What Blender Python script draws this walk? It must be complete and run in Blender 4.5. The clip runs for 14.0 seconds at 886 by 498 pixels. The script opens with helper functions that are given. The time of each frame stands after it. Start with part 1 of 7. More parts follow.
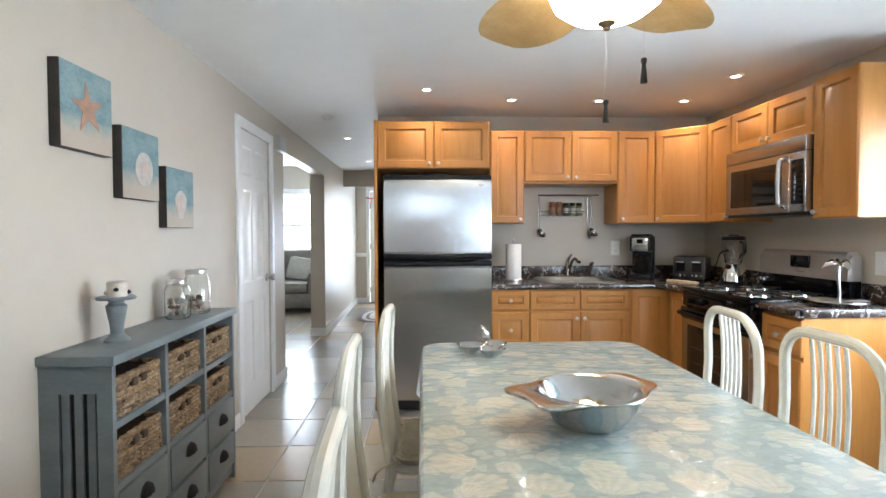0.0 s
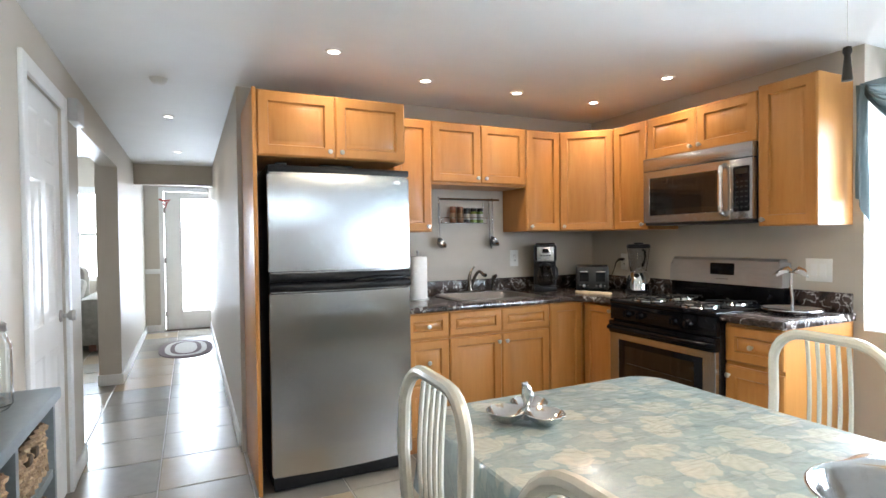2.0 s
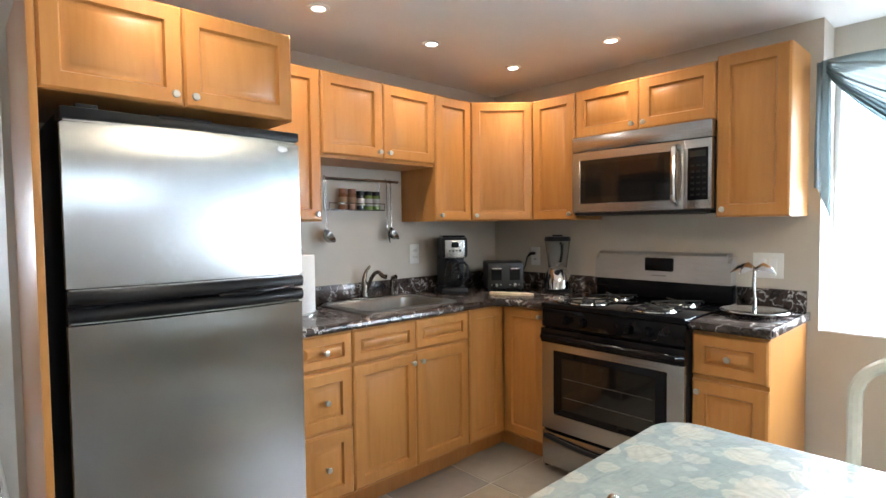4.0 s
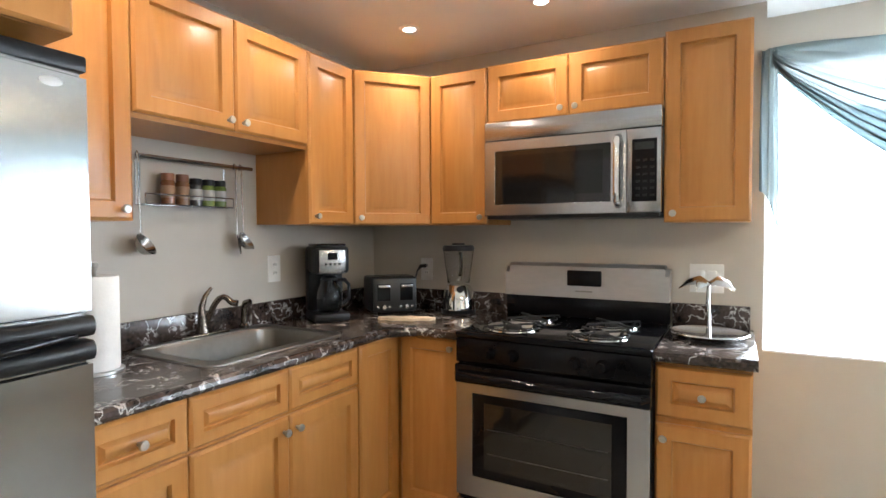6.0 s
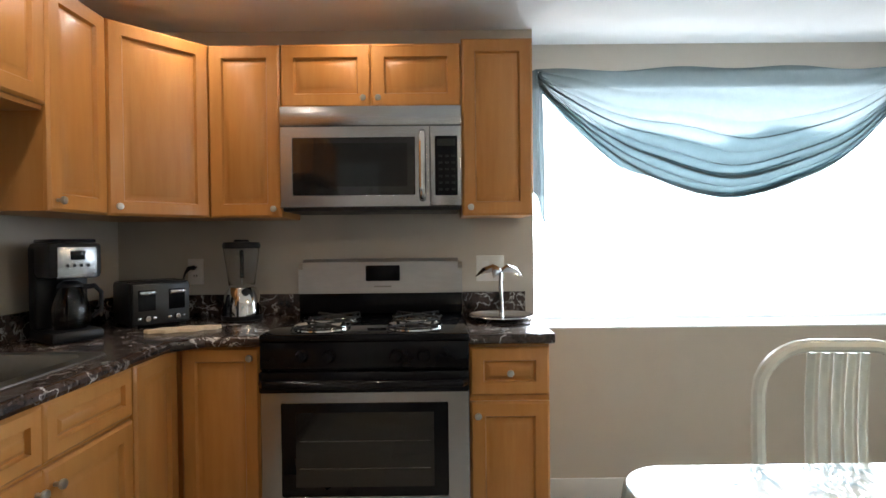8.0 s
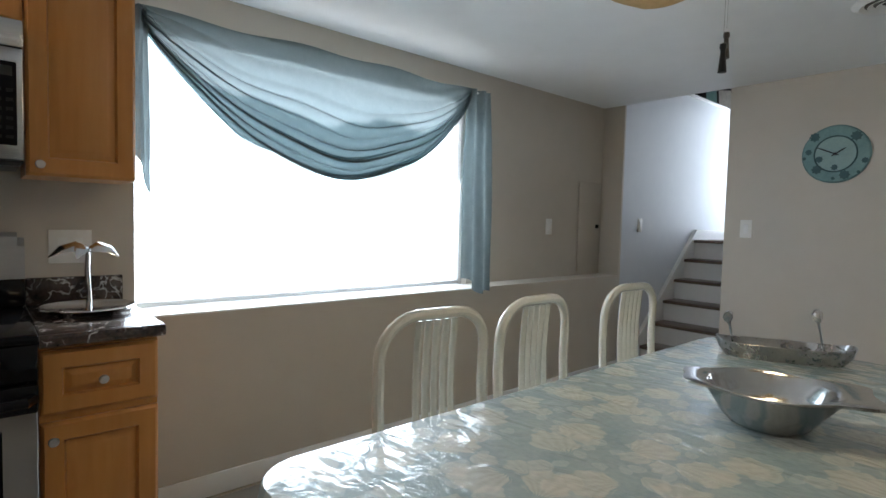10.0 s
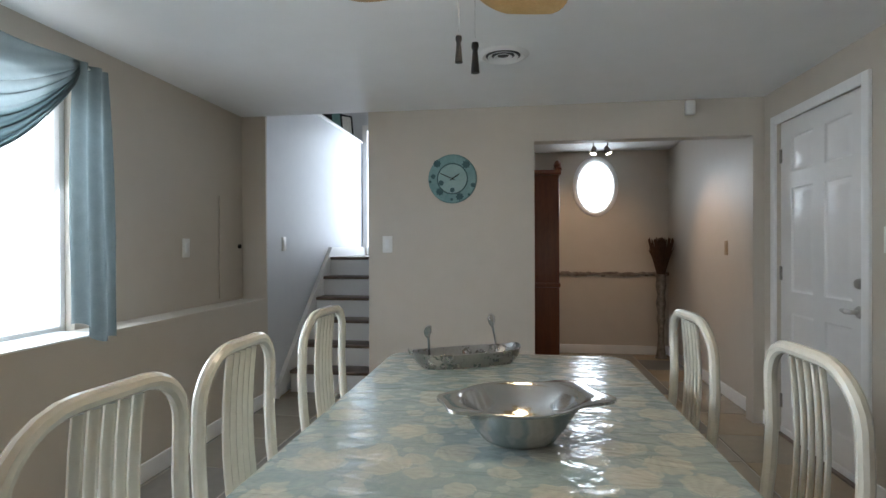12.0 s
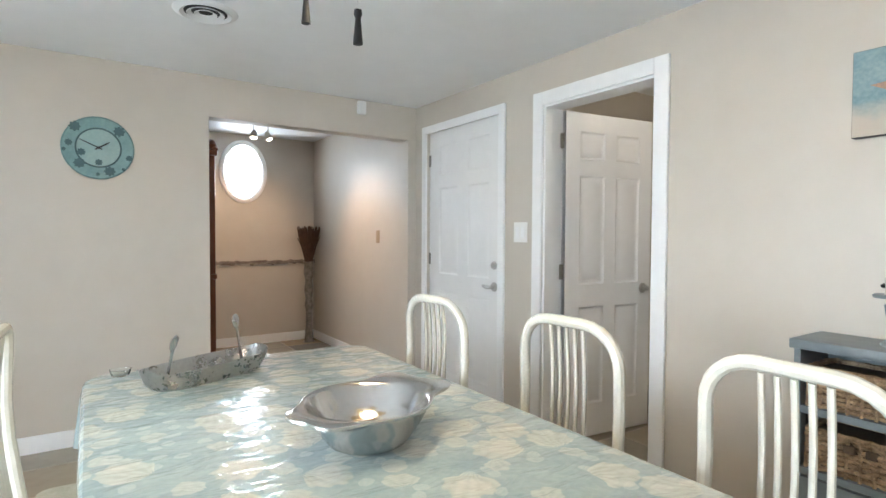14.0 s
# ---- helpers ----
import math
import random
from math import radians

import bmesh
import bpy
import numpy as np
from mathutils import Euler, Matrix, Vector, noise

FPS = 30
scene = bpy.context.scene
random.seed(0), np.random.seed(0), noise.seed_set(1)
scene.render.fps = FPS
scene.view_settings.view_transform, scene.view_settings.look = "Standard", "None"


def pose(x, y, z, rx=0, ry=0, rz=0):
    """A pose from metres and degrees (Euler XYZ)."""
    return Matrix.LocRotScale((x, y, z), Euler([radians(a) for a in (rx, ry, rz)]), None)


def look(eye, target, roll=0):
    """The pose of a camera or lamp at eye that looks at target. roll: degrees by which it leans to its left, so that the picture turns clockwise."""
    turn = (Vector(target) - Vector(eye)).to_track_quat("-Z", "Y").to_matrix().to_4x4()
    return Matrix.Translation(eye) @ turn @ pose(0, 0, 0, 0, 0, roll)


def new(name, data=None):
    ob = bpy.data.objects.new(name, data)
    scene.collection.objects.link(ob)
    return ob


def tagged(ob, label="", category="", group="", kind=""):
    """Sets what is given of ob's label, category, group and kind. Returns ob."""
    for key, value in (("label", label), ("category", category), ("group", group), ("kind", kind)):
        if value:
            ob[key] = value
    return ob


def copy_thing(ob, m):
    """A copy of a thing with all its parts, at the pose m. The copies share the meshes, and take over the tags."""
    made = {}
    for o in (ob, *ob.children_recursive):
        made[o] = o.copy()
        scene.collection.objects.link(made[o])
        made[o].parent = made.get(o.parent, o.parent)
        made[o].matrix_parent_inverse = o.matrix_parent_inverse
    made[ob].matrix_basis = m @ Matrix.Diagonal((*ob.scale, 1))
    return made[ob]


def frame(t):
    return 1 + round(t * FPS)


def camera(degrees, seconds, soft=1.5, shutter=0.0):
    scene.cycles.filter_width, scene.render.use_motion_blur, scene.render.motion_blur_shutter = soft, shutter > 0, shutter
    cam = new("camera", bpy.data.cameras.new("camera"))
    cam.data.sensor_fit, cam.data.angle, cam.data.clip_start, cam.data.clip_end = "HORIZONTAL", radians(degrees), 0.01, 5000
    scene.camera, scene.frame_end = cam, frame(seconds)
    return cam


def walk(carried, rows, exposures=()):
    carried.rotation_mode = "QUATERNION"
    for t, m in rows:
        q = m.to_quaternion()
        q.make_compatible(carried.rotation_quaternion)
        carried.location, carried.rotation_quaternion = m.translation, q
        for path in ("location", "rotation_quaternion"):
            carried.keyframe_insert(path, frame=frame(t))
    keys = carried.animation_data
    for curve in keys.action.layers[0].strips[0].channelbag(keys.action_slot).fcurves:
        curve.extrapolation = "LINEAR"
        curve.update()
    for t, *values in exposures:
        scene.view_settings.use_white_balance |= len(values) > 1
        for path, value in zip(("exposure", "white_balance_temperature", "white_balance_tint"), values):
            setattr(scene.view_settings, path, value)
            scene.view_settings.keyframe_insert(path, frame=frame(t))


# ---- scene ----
cam = camera(79.9, 14.0)
PATH = [
    (0, (1.216, 0.145, 1.299), (1.29, 2.142, 1.238), -0.2),
    (0.5, (0.988, 0.371, 1.32), (1.312, 2.343, 1.24), 0),
    (1, (0.808, 0.607, 1.303), (1.333, 2.535, 1.229), -0.2),
    (1.5, (0.65, 0.887, 1.312), (1.366, 2.754, 1.252), -0.4),
    (2, (0.567, 1.123, 1.322), (1.43, 2.927, 1.284), -0.7),
    (4.5, (0.74, 2.215, 1.343), (2.207, 3.57, 1.241), -0.6),
    (5, (0.828, 2.394, 1.343), (2.392, 3.637, 1.239), -0.7),
    (5.5, (0.962, 2.569, 1.341), (2.624, 3.679, 1.252), -0.5),
    (6, (1.07, 2.717, 1.331), (2.817, 3.689, 1.27), -0.2),
    (6.5, (1.125, 2.901, 1.335), (2.976, 3.656, 1.3), 0.1),
    (7, (1.146, 2.981, 1.295), (3.065, 3.544, 1.306), 0.4),
    (7.5, (1.1, 3.053, 1.264), (3.082, 3.323, 1.281), 0),
    (8, (1.084, 3.074, 1.257), (3.083, 3.063, 1.231), -0.6),
    (8.5, (1.078, 3.106, 1.267), (3.039, 2.725, 1.174), 0),
    (9, (1.103, 3.119, 1.265), (2.964, 2.396, 1.141), 1.2),
    (11.3, (1.519, 2.951, 1.247), (2.262, 1.095, 1.192), 0.0),
    (11.5, (1.573, 2.930, 1.254), (2.176, 1.024, 1.207), 0.0),
    (12, (1.677, 2.92, 1.243), (1.955, 0.939, 1.234), -0.2),
    (12.5, (1.812, 2.898, 1.251), (1.709, 0.9, 1.255), 0),
    (13, (1.95, 2.832, 1.271), (1.508, 0.882, 1.25), -0.4),
    (13.5, (2.098, 2.763, 1.26), (1.286, 0.936, 1.217), 0),
    (14, (2.218, 2.711, 1.257), (1.103, 1.052, 1.199), 0.3),
]
# exposure drifts as the camera turns between window and walls
EXPOSURES = [(0.0, 0.42, 5980, 10.0), (2.0, 0.58, 5980, 10.0), (4.5, 0.62, 5980, 10.0), (6.5, 0.72, 6180, 10.0), (7.5, 0.3, 6380, 10.0), (8.0, -0.03, 6120, 10.0), (9.0, -0.42, 6120, 10.0), (11.3, -1.25, 6120, 10.0), (11.5, -1.2, 6120, 10.0), (12.0, -0.68, 6120, 10.0), (12.5, 0.1, 6120, 10.0), (13.0, 0.4, 6120, 10.0), (14.0, 0.44, 6120, 10.0)]
walk(cam, [(t, look(eye, target, roll)) for t, eye, target, roll in PATH], EXPOSURES)

# ---- world and light ----
world = bpy.data.worlds.new("world")
scene.world = world
world.use_nodes = True
wn = world.node_tree.nodes
sky = wn.new("ShaderNodeTexSky")
sky.sky_type = 'NISHITA'
sky.sun_disc = False
sky.sun_elevation, sky.sun_rotation = radians(50), radians(250)
wn["Background"].inputs["Strength"].default_value = 0.10
world.node_tree.links.new(sky.outputs["Color"], wn["Background"].inputs["Color"])
sun = new("sun", bpy.data.lights.new("sun", 'SUN'))
sun.data.energy, sun.data.angle, sun.data.color = 1.0, radians(12), (1.0, 0.95, 0.88)
sun.matrix_world = look((-6, -4, 9), (0, 0, 0))


def window_lamp(name, at, to, w, h, watts, colour=(0.80, 0.91, 1.0)):
    d = bpy.data.lights.new(name, 'AREA')
    d.shape, d.size, d.size_y, d.energy, d.color = 'RECTANGLE', w, h, watts, colour
    new(name, d).matrix_world = look(at, to)


window_lamp("window_daylight", (3.98, 1.60, 1.42), (0, 1.60, -1.0), 1.96, 1.06, 75)
window_lamp("living_daylight", (-1.35, 9.99, 1.45), (-1.35, 0, 1.2), 2.0, 1.3, 88)
window_lamp("entry_daylight", (0.66, 10.12, 1.14), (0.66, 0, 0.9), 0.58, 1.7, 30)
window_lamp("stair_daylight", (3.20, -3.70, 2.00), (3.3, 0, 1.9), 0.6, 1.5, 34, (0.74, 0.86, 1.0))
window_lamp("oval_daylight", (0.78, -3.50, 1.93), (0.6, 0, 1.2), 0.36, 0.52, 9)


def bulb(name, at, watts, colour, size=0.07):
    d = bpy.data.lights.new(name, 'AREA')
    d.shape, d.size, d.energy, d.color, d.spread = 'DISK', size, watts, colour, radians(150)
    new(name, d).matrix_world = look(at, (at[0], at[1] + 0.0001, 0))


WARM = (1.0, 0.83, 0.66)
DOWNLIGHTS = [(1.244, 3.79), (1.87, 4.06), (2.53, 4.07), (3.17, 4.06), (3.185, 3.43), (0.44, 5.66), (0.47, 7.4)]
for x, y in DOWNLIGHTS:
    bulb("downlight_bulb", (x, y, 2.262), 2.2, WARM)
FAN = Vector((1.745, 1.665, 2.28))
for x in (0.83, 0.96):
    spot = new("track_bulb", bpy.data.lights.new("track_bulb", 'SPOT'))
    spot.data.energy, spot.data.color, spot.data.spot_size, spot.data.spot_blend, spot.data.shadow_soft_size = 36, (1.0, 0.66, 0.40), radians(80), 0.8, 0.03
    spot.matrix_world = look((x, -2.24, 2.08), (-0.1 if x < 0.9 else 0.9, -1.85 if x < 0.9 else -3.3, 0.95 if x < 0.9 else 1.2))
bath_bulb = new("bath_bulb", bpy.data.lights.new("bath_bulb", 'POINT'))
bath_bulb.data.energy, bath_bulb.data.color, bath_bulb.data.shadow_soft_size = 7, (1.0, 0.86, 0.68), 0.06
bath_bulb.location = (-1.05, 1.45, 2.22)

# ---- materials ----
def mat(name, c1, c2=None, scale=6.0, rough=0.5, metal=0.0, bump=0.0, bump_scale=60.0, coat=0.0, stretch=(1, 1, 1), rough2=None, random_shift=0.0, spec=0.5):
    """A surface with colour varied at two scales, uneven gloss and fine relief."""
    m = bpy.data.materials.new(name)
    m.use_nodes = True
    n, l = m.node_tree.nodes, m.node_tree.links
    b = n["Principled BSDF"]
    tc, mp = n.new("ShaderNodeTexCoord"), n.new("ShaderNodeMapping")
    mp.inputs["Scale"].default_value = stretch
    l.new(tc.outputs["Object"], mp.inputs["Vector"])
    if random_shift:
        oi, ml = n.new("ShaderNodeObjectInfo"), n.new("ShaderNodeMath")
        ml.operation = 'MULTIPLY'
        ml.inputs[1].default_value = 37.0
        l.new(oi.outputs["Random"], ml.inputs[0])
        cb = n.new("ShaderNodeCombineXYZ")
        l.new(ml.outputs[0], cb.inputs[0])
        l.new(ml.outputs[0], cb.inputs[1])
        l.new(cb.outputs[0], mp.inputs["Location"])
    big, fine = n.new("ShaderNodeTexNoise"), n.new("ShaderNodeTexNoise")
    big.inputs["Scale"].default_value, big.inputs["Detail"].default_value = scale, 3
    fine.inputs["Scale"].default_value, fine.inputs["Detail"].default_value = scale * 7, 4
    for t in (big, fine):
        l.new(mp.outputs[0], t.inputs["Vector"])
    add = n.new("ShaderNodeMath")
    add.operation = 'MULTIPLY_ADD'
    add.inputs[1].default_value = 0.4
    l.new(fine.outputs["Fac"], add.inputs[0])
    sc = n.new("ShaderNodeMath")
    sc.operation = 'MULTIPLY'
    sc.inputs[1].default_value = 0.6
    l.new(big.outputs["Fac"], sc.inputs[0])
    l.new(sc.outputs[0], add.inputs[2])
    ramp = n.new("ShaderNodeValToRGB")
    ramp.color_ramp.elements[0].position, ramp.color_ramp.elements[1].position = 0.36, 0.64
    ramp.color_ramp.elements[0].color = (*c1, 1)
    ramp.color_ramp.elements[1].color = (*(c2 or c1), 1)
    l.new(add.outputs[0], ramp.inputs[0])
    l.new(ramp.outputs[0], b.inputs["Base Color"])
    mr = n.new("ShaderNodeMapRange")
    mr.inputs["From Min"].default_value, mr.inputs["From Max"].default_value = 0.3, 0.7
    mr.inputs["To Min"].default_value, mr.inputs["To Max"].default_value = rough, rough if rough2 is None else rough2
    l.new(add.outputs[0], mr.inputs["Value"])
    l.new(mr.outputs[0], b.inputs["Roughness"])
    b.inputs["Metallic"].default_value = metal
    b.inputs["Coat Weight"].default_value = coat
    b.inputs["Coat Roughness"].default_value = 0.08
    b.inputs["Specular IOR Level"].default_value = spec
    if bump:
        bt, bn = n.new("ShaderNodeTexNoise"), n.new("ShaderNodeBump")
        bt.inputs["Scale"].default_value, bt.inputs["Detail"].default_value = bump_scale, 3
        l.new(mp.outputs[0], bt.inputs["Vector"])
        bn.inputs["Strength"].default_value, bn.inputs["Distance"].default_value = bump, 0.002
        l.new(bt.outputs["Fac"], bn.inputs["Height"])
        l.new(bn.outputs[0], b.inputs["Normal"])
    return m


def glow(name, colour, strength):
    m = bpy.data.materials.new(name)
    m.use_nodes = True
    b = m.node_tree.nodes["Principled BSDF"]
    b.inputs["Base Color"].default_value = (*colour, 1)
    b.inputs["Emission Color"].default_value = (*colour, 1)
    b.inputs["Emission Strength"].default_value = strength
    return m


def clear(name, colour=(1, 1, 1), rough=0.02, ior=1.45):
    m = bpy.data.materials.new(name)
    m.use_nodes = True
    b = m.node_tree.nodes["Principled BSDF"]
    b.inputs["Base Color"].default_value = (*colour, 1)
    b.inputs["Transmission Weight"].default_value = 1.0
    b.inputs["Roughness"].default_value, b.inputs["IOR"].default_value = rough, ior
    return m


WALL = mat("beige_wall_paint", (0.535, 0.485, 0.415), (0.565, 0.515, 0.445), 1.2, 0.42, bump=0.12, bump_scale=180, rough2=0.5)
CEIL = mat("ceiling_paint", (0.82, 0.83, 0.83), (0.86, 0.87, 0.87), 0.9, 0.6, bump=0.1, bump_scale=150)
TRIM = mat("white_trim_paint", (0.80, 0.80, 0.79), (0.84, 0.84, 0.83), 3, 0.32, bump=0.05, bump_scale=90)
DOORWHITE = mat("white_door_paint", (0.76, 0.75, 0.73), (0.80, 0.79, 0.77), 2, 0.30, bump=0.08, bump_scale=120)
STAIRWALL = mat("pale_stairwell_paint", (0.62, 0.64, 0.68), (0.66, 0.68, 0.71), 1.0, 0.5, bump=0.1, bump_scale=170)
def slate_tile():
    """Taupe ceramic with a slate-like drift from grey to ochre from tile to tile."""
    m = mat("taupe_floor_tile", (0.27, 0.24, 0.20), (0.345, 0.31, 0.26), 2.2, 0.25, bump=0.05, bump_scale=30, random_shift=1)
    n, l = m.node_tree.nodes, m.node_tree.links
    b = n["Principled BSDF"]
    oi, ramp, mx = (n.new(k) for k in ("ShaderNodeObjectInfo", "ShaderNodeValToRGB", "ShaderNodeMix"))
    e = ramp.color_ramp.elements
    e[0].position, e[0].color = 0.0, (0.15, 0.145, 0.14, 1)
    e[1].position, e[1].color = 1.0, (0.46, 0.30, 0.12, 1)
    k = e.new(0.35)
    k.color = (0.33, 0.29, 0.235, 1)
    k = e.new(0.75)
    k.color = (0.37, 0.31, 0.22, 1)
    l.new(oi.outputs["Random"], ramp.inputs[0])
    mx.data_type = 'RGBA'
    mx.inputs[0].default_value = 0.46
    l.new(b.inputs["Base Color"].links[0].from_socket, mx.inputs[6])
    l.new(ramp.outputs[0], mx.inputs[7])
    l.new(mx.outputs[2], b.inputs["Base Color"])
    return m


TILE = slate_tile()
GROUT = mat("grout", (0.36, 0.32, 0.27), (0.43, 0.385, 0.33), 9, 0.85, bump=0.3)
CARPET = mat("living_carpet", (0.36, 0.33, 0.29), (0.44, 0.40, 0.35), 20, 0.95, bump=0.6, bump_scale=300)
MAPLE = mat("honey_maple", (0.452, 0.190, 0.042), (0.52, 0.240, 0.062), 1.1, 0.34, bump=0.03, bump_scale=30, coat=0.08, stretch=(7, 7, 0.8), rough2=0.42, random_shift=1)
# darker maple copy, the shade of the toe recess mixed into its colour
MAPLE_SHADE = mat("maple_shadow_side", (0.36, 0.14, 0.032), (0.44, 0.19, 0.05), 1.6, 0.4, bump=0.05, bump_scale=40, stretch=(9, 9, 1.0))
STEEL = mat("brushed_steel", (0.42, 0.42, 0.42), (0.50, 0.50, 0.50), 3, 0.24, metal=1.0, bump=0.012, bump_scale=8, stretch=(1, 1, 90), rough2=0.27)


def brushed(m, amount):
    """Draws the gloss out sideways, as upright brushing does."""
    n, l = m.node_tree.nodes, m.node_tree.links
    tg = n.new("ShaderNodeTangent")
    tg.direction_type, tg.axis = 'RADIAL', 'Z'
    b = n["Principled BSDF"]
    b.inputs["Anisotropic"].default_value = amount
    l.new(tg.outputs[0], b.inputs["Tangent"])
    return m


FRIDGESTEEL = brushed(mat("brushed_fridge_steel", (0.46, 0.47, 0.475), (0.475, 0.485, 0.49), 1.2, 0.21, metal=1.0), 1.0)
KNOBMETAL = mat("dull_nickel", (0.56, 0.55, 0.52), (0.62, 0.61, 0.58), 20, 0.30, metal=1.0)
BGSTEEL = mat("satin_grey_steel", (0.42, 0.41, 0.40), (0.47, 0.46, 0.45), 3, 0.42, metal=0.75, stretch=(1, 40, 1))
POLISHED = mat("polished_chrome", (0.72, 0.71, 0.69), (0.78, 0.77, 0.75), 9, 0.06, metal=1.0)
SATIN = mat("satin_nickel", (0.58, 0.57, 0.55), (0.64, 0.63, 0.61), 20, 0.28, metal=1.0)
CHROME = mat("polished_aluminium", (0.74, 0.74, 0.73), (0.80, 0.80, 0.79), 9, 0.12, metal=1.0, bump=0.06, bump_scale=50, rough2=0.2)
SINKSTEEL = mat("sink_steel", (0.25, 0.235, 0.215), (0.30, 0.285, 0.26), 5, 0.27, metal=1.0, rough2=0.38)
BLACK = mat("black_enamel", (0.005, 0.005, 0.006), (0.007, 0.007, 0.008), 2, 0.07, rough2=0.09, spec=0.2)
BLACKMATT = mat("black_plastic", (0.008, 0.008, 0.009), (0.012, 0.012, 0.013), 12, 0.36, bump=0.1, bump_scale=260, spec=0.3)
IRON = mat("cast_iron", (0.012, 0.012, 0.012), (0.03, 0.03, 0.03), 30, 0.75, bump=0.3, bump_scale=200, spec=0.2)
DARKGLASS = mat("dark_oven_glass", (0.010, 0.009, 0.008), (0.018, 0.016, 0.014), 4, 0.06, spec=0.6)
CHAIR = mat("cream_enamel", (0.60, 0.585, 0.51), (0.66, 0.645, 0.57), 7, 0.24, bump=0.03, coat=0.3)
CUSHION = mat("tan_cushion", (0.36, 0.31, 0.21), (0.45, 0.39, 0.28), 18, 0.85, bump=0.5, bump_scale=220)
BUFFET = mat("slate_blue_paint", (0.150, 0.178, 0.195), (0.190, 0.220, 0.236), 5, 0.38, bump=0.1, bump_scale=80, stretch=(1, 1, 3))
WICKER = mat("wicker", (0.12, 0.070, 0.036), (0.41, 0.285, 0.165), 30, 0.6, bump=0.5, bump_scale=160)
# near-black wicker copy, shade of the basket insides held in its colour
WICKER_SHADE = mat("shaded_basket_inside", (0.05, 0.035, 0.02), (0.09, 0.06, 0.035), 20, 0.8)
WHITEPLASTIC = mat("white_plastic", (0.78, 0.77, 0.74), (0.82, 0.81, 0.78), 12, 0.35)
PAPER = mat("paper_towel", (0.82, 0.81, 0.79), (0.87, 0.86, 0.84), 30, 0.9, bump=0.5, bump_scale=140)
OAKTREAD = mat("dark_stair_tread", (0.085, 0.055, 0.038), (0.13, 0.085, 0.06), 2, 0.4, stretch=(1.5, 12, 12), bump=0.1)
DARKWOOD = mat("red_brown_wood", (0.13, 0.036, 0.012), (0.19, 0.058, 0.020), 2, 0.3, stretch=(9, 9, 1), bump=0.06, coat=0.2)
REED = mat("dried_reed", (0.055, 0.026, 0.013), (0.11, 0.055, 0.03), 25, 0.8)
PANE = clear("window_pane", (1, 1, 1), 0.0, 1.45)
JARGLASS = clear("jar_glass", (0.97, 0.99, 0.98), 0.01, 1.45)
CARAFE = clear("smoked_glass", (0.35, 0.33, 0.31), 0.02, 1.45)
SKYGLOW = glow("overcast_daylight", (0.93, 0.97, 1.0), 5.5)
LAMPGLOW = glow("lit_downlight_lens", (1.0, 0.90, 0.74), 14.0)
FANGLASS = glow("lit_frosted_glass", (1.0, 0.82, 0.56), 33.0)
SOFA = mat("grey_sofa_cloth", (0.20, 0.19, 0.165), (0.27, 0.255, 0.225), 16, 0.9, bump=0.4, bump_scale=200)
TEAL = mat("teal_print", (0.12, 0.26, 0.26), (0.21, 0.35, 0.34), 9, 0.4)
DARKTEAL = mat("dark_teal_print", (0.025, 0.075, 0.085), (0.045, 0.11, 0.115), 20, 0.4)


def counter_laminate():
    m = mat("dark_marbled_laminate", (0.010, 0.008, 0.008), (0.075, 0.052, 0.044), 11, 0.14, rough2=0.22)
    n, l = m.node_tree.nodes, m.node_tree.links
    b = n["Principled BSDF"]
    tc, no, ra, mx = n.new("ShaderNodeTexCoord"), n.new("ShaderNodeTexNoise"), n.new("ShaderNodeValToRGB"), n.new("ShaderNodeMix")
    no.inputs["Scale"].default_value, no.inputs["Detail"].default_value, no.inputs["Distortion"].default_value = 19, 6, 0.6
    l.new(tc.outputs["Object"], no.inputs["Vector"])
    e = ra.color_ramp.elements
    e[0].position, e[0].color = 0.465, (0, 0, 0, 1)
    e[1].position, e[1].color = 0.53, (0, 0, 0, 1)
    k = e.new(0.5)
    k.color = (1, 1, 1, 1)
    l.new(no.outputs["Fac"], ra.inputs[0])
    gate, gr, mu = n.new("ShaderNodeTexNoise"), n.new("ShaderNodeValToRGB"), n.new("ShaderNodeMath")
    gate.inputs["Scale"].default_value = 11
    l.new(tc.outputs["Object"], gate.inputs["Vector"])
    gr.color_ramp.elements[0].position, gr.color_ramp.elements[1].position = 0.44, 0.57
    l.new(gate.outputs["Fac"], gr.inputs[0])
    mu.operation = 'MULTIPLY'
    l.new(ra.outputs[0], mu.inputs[0])
    l.new(gr.outputs[0], mu.inputs[1])
    mx.data_type = 'RGBA'
    l.new(mu.outputs[0], mx.inputs[0])
    l.new(b.inputs["Base Color"].links[0].from_socket, mx.inputs[6])
    mx.inputs[7].default_value = (0.52, 0.50, 0.48, 1)
    l.new(mx.outputs[2], b.inputs["Base Color"])
    return m


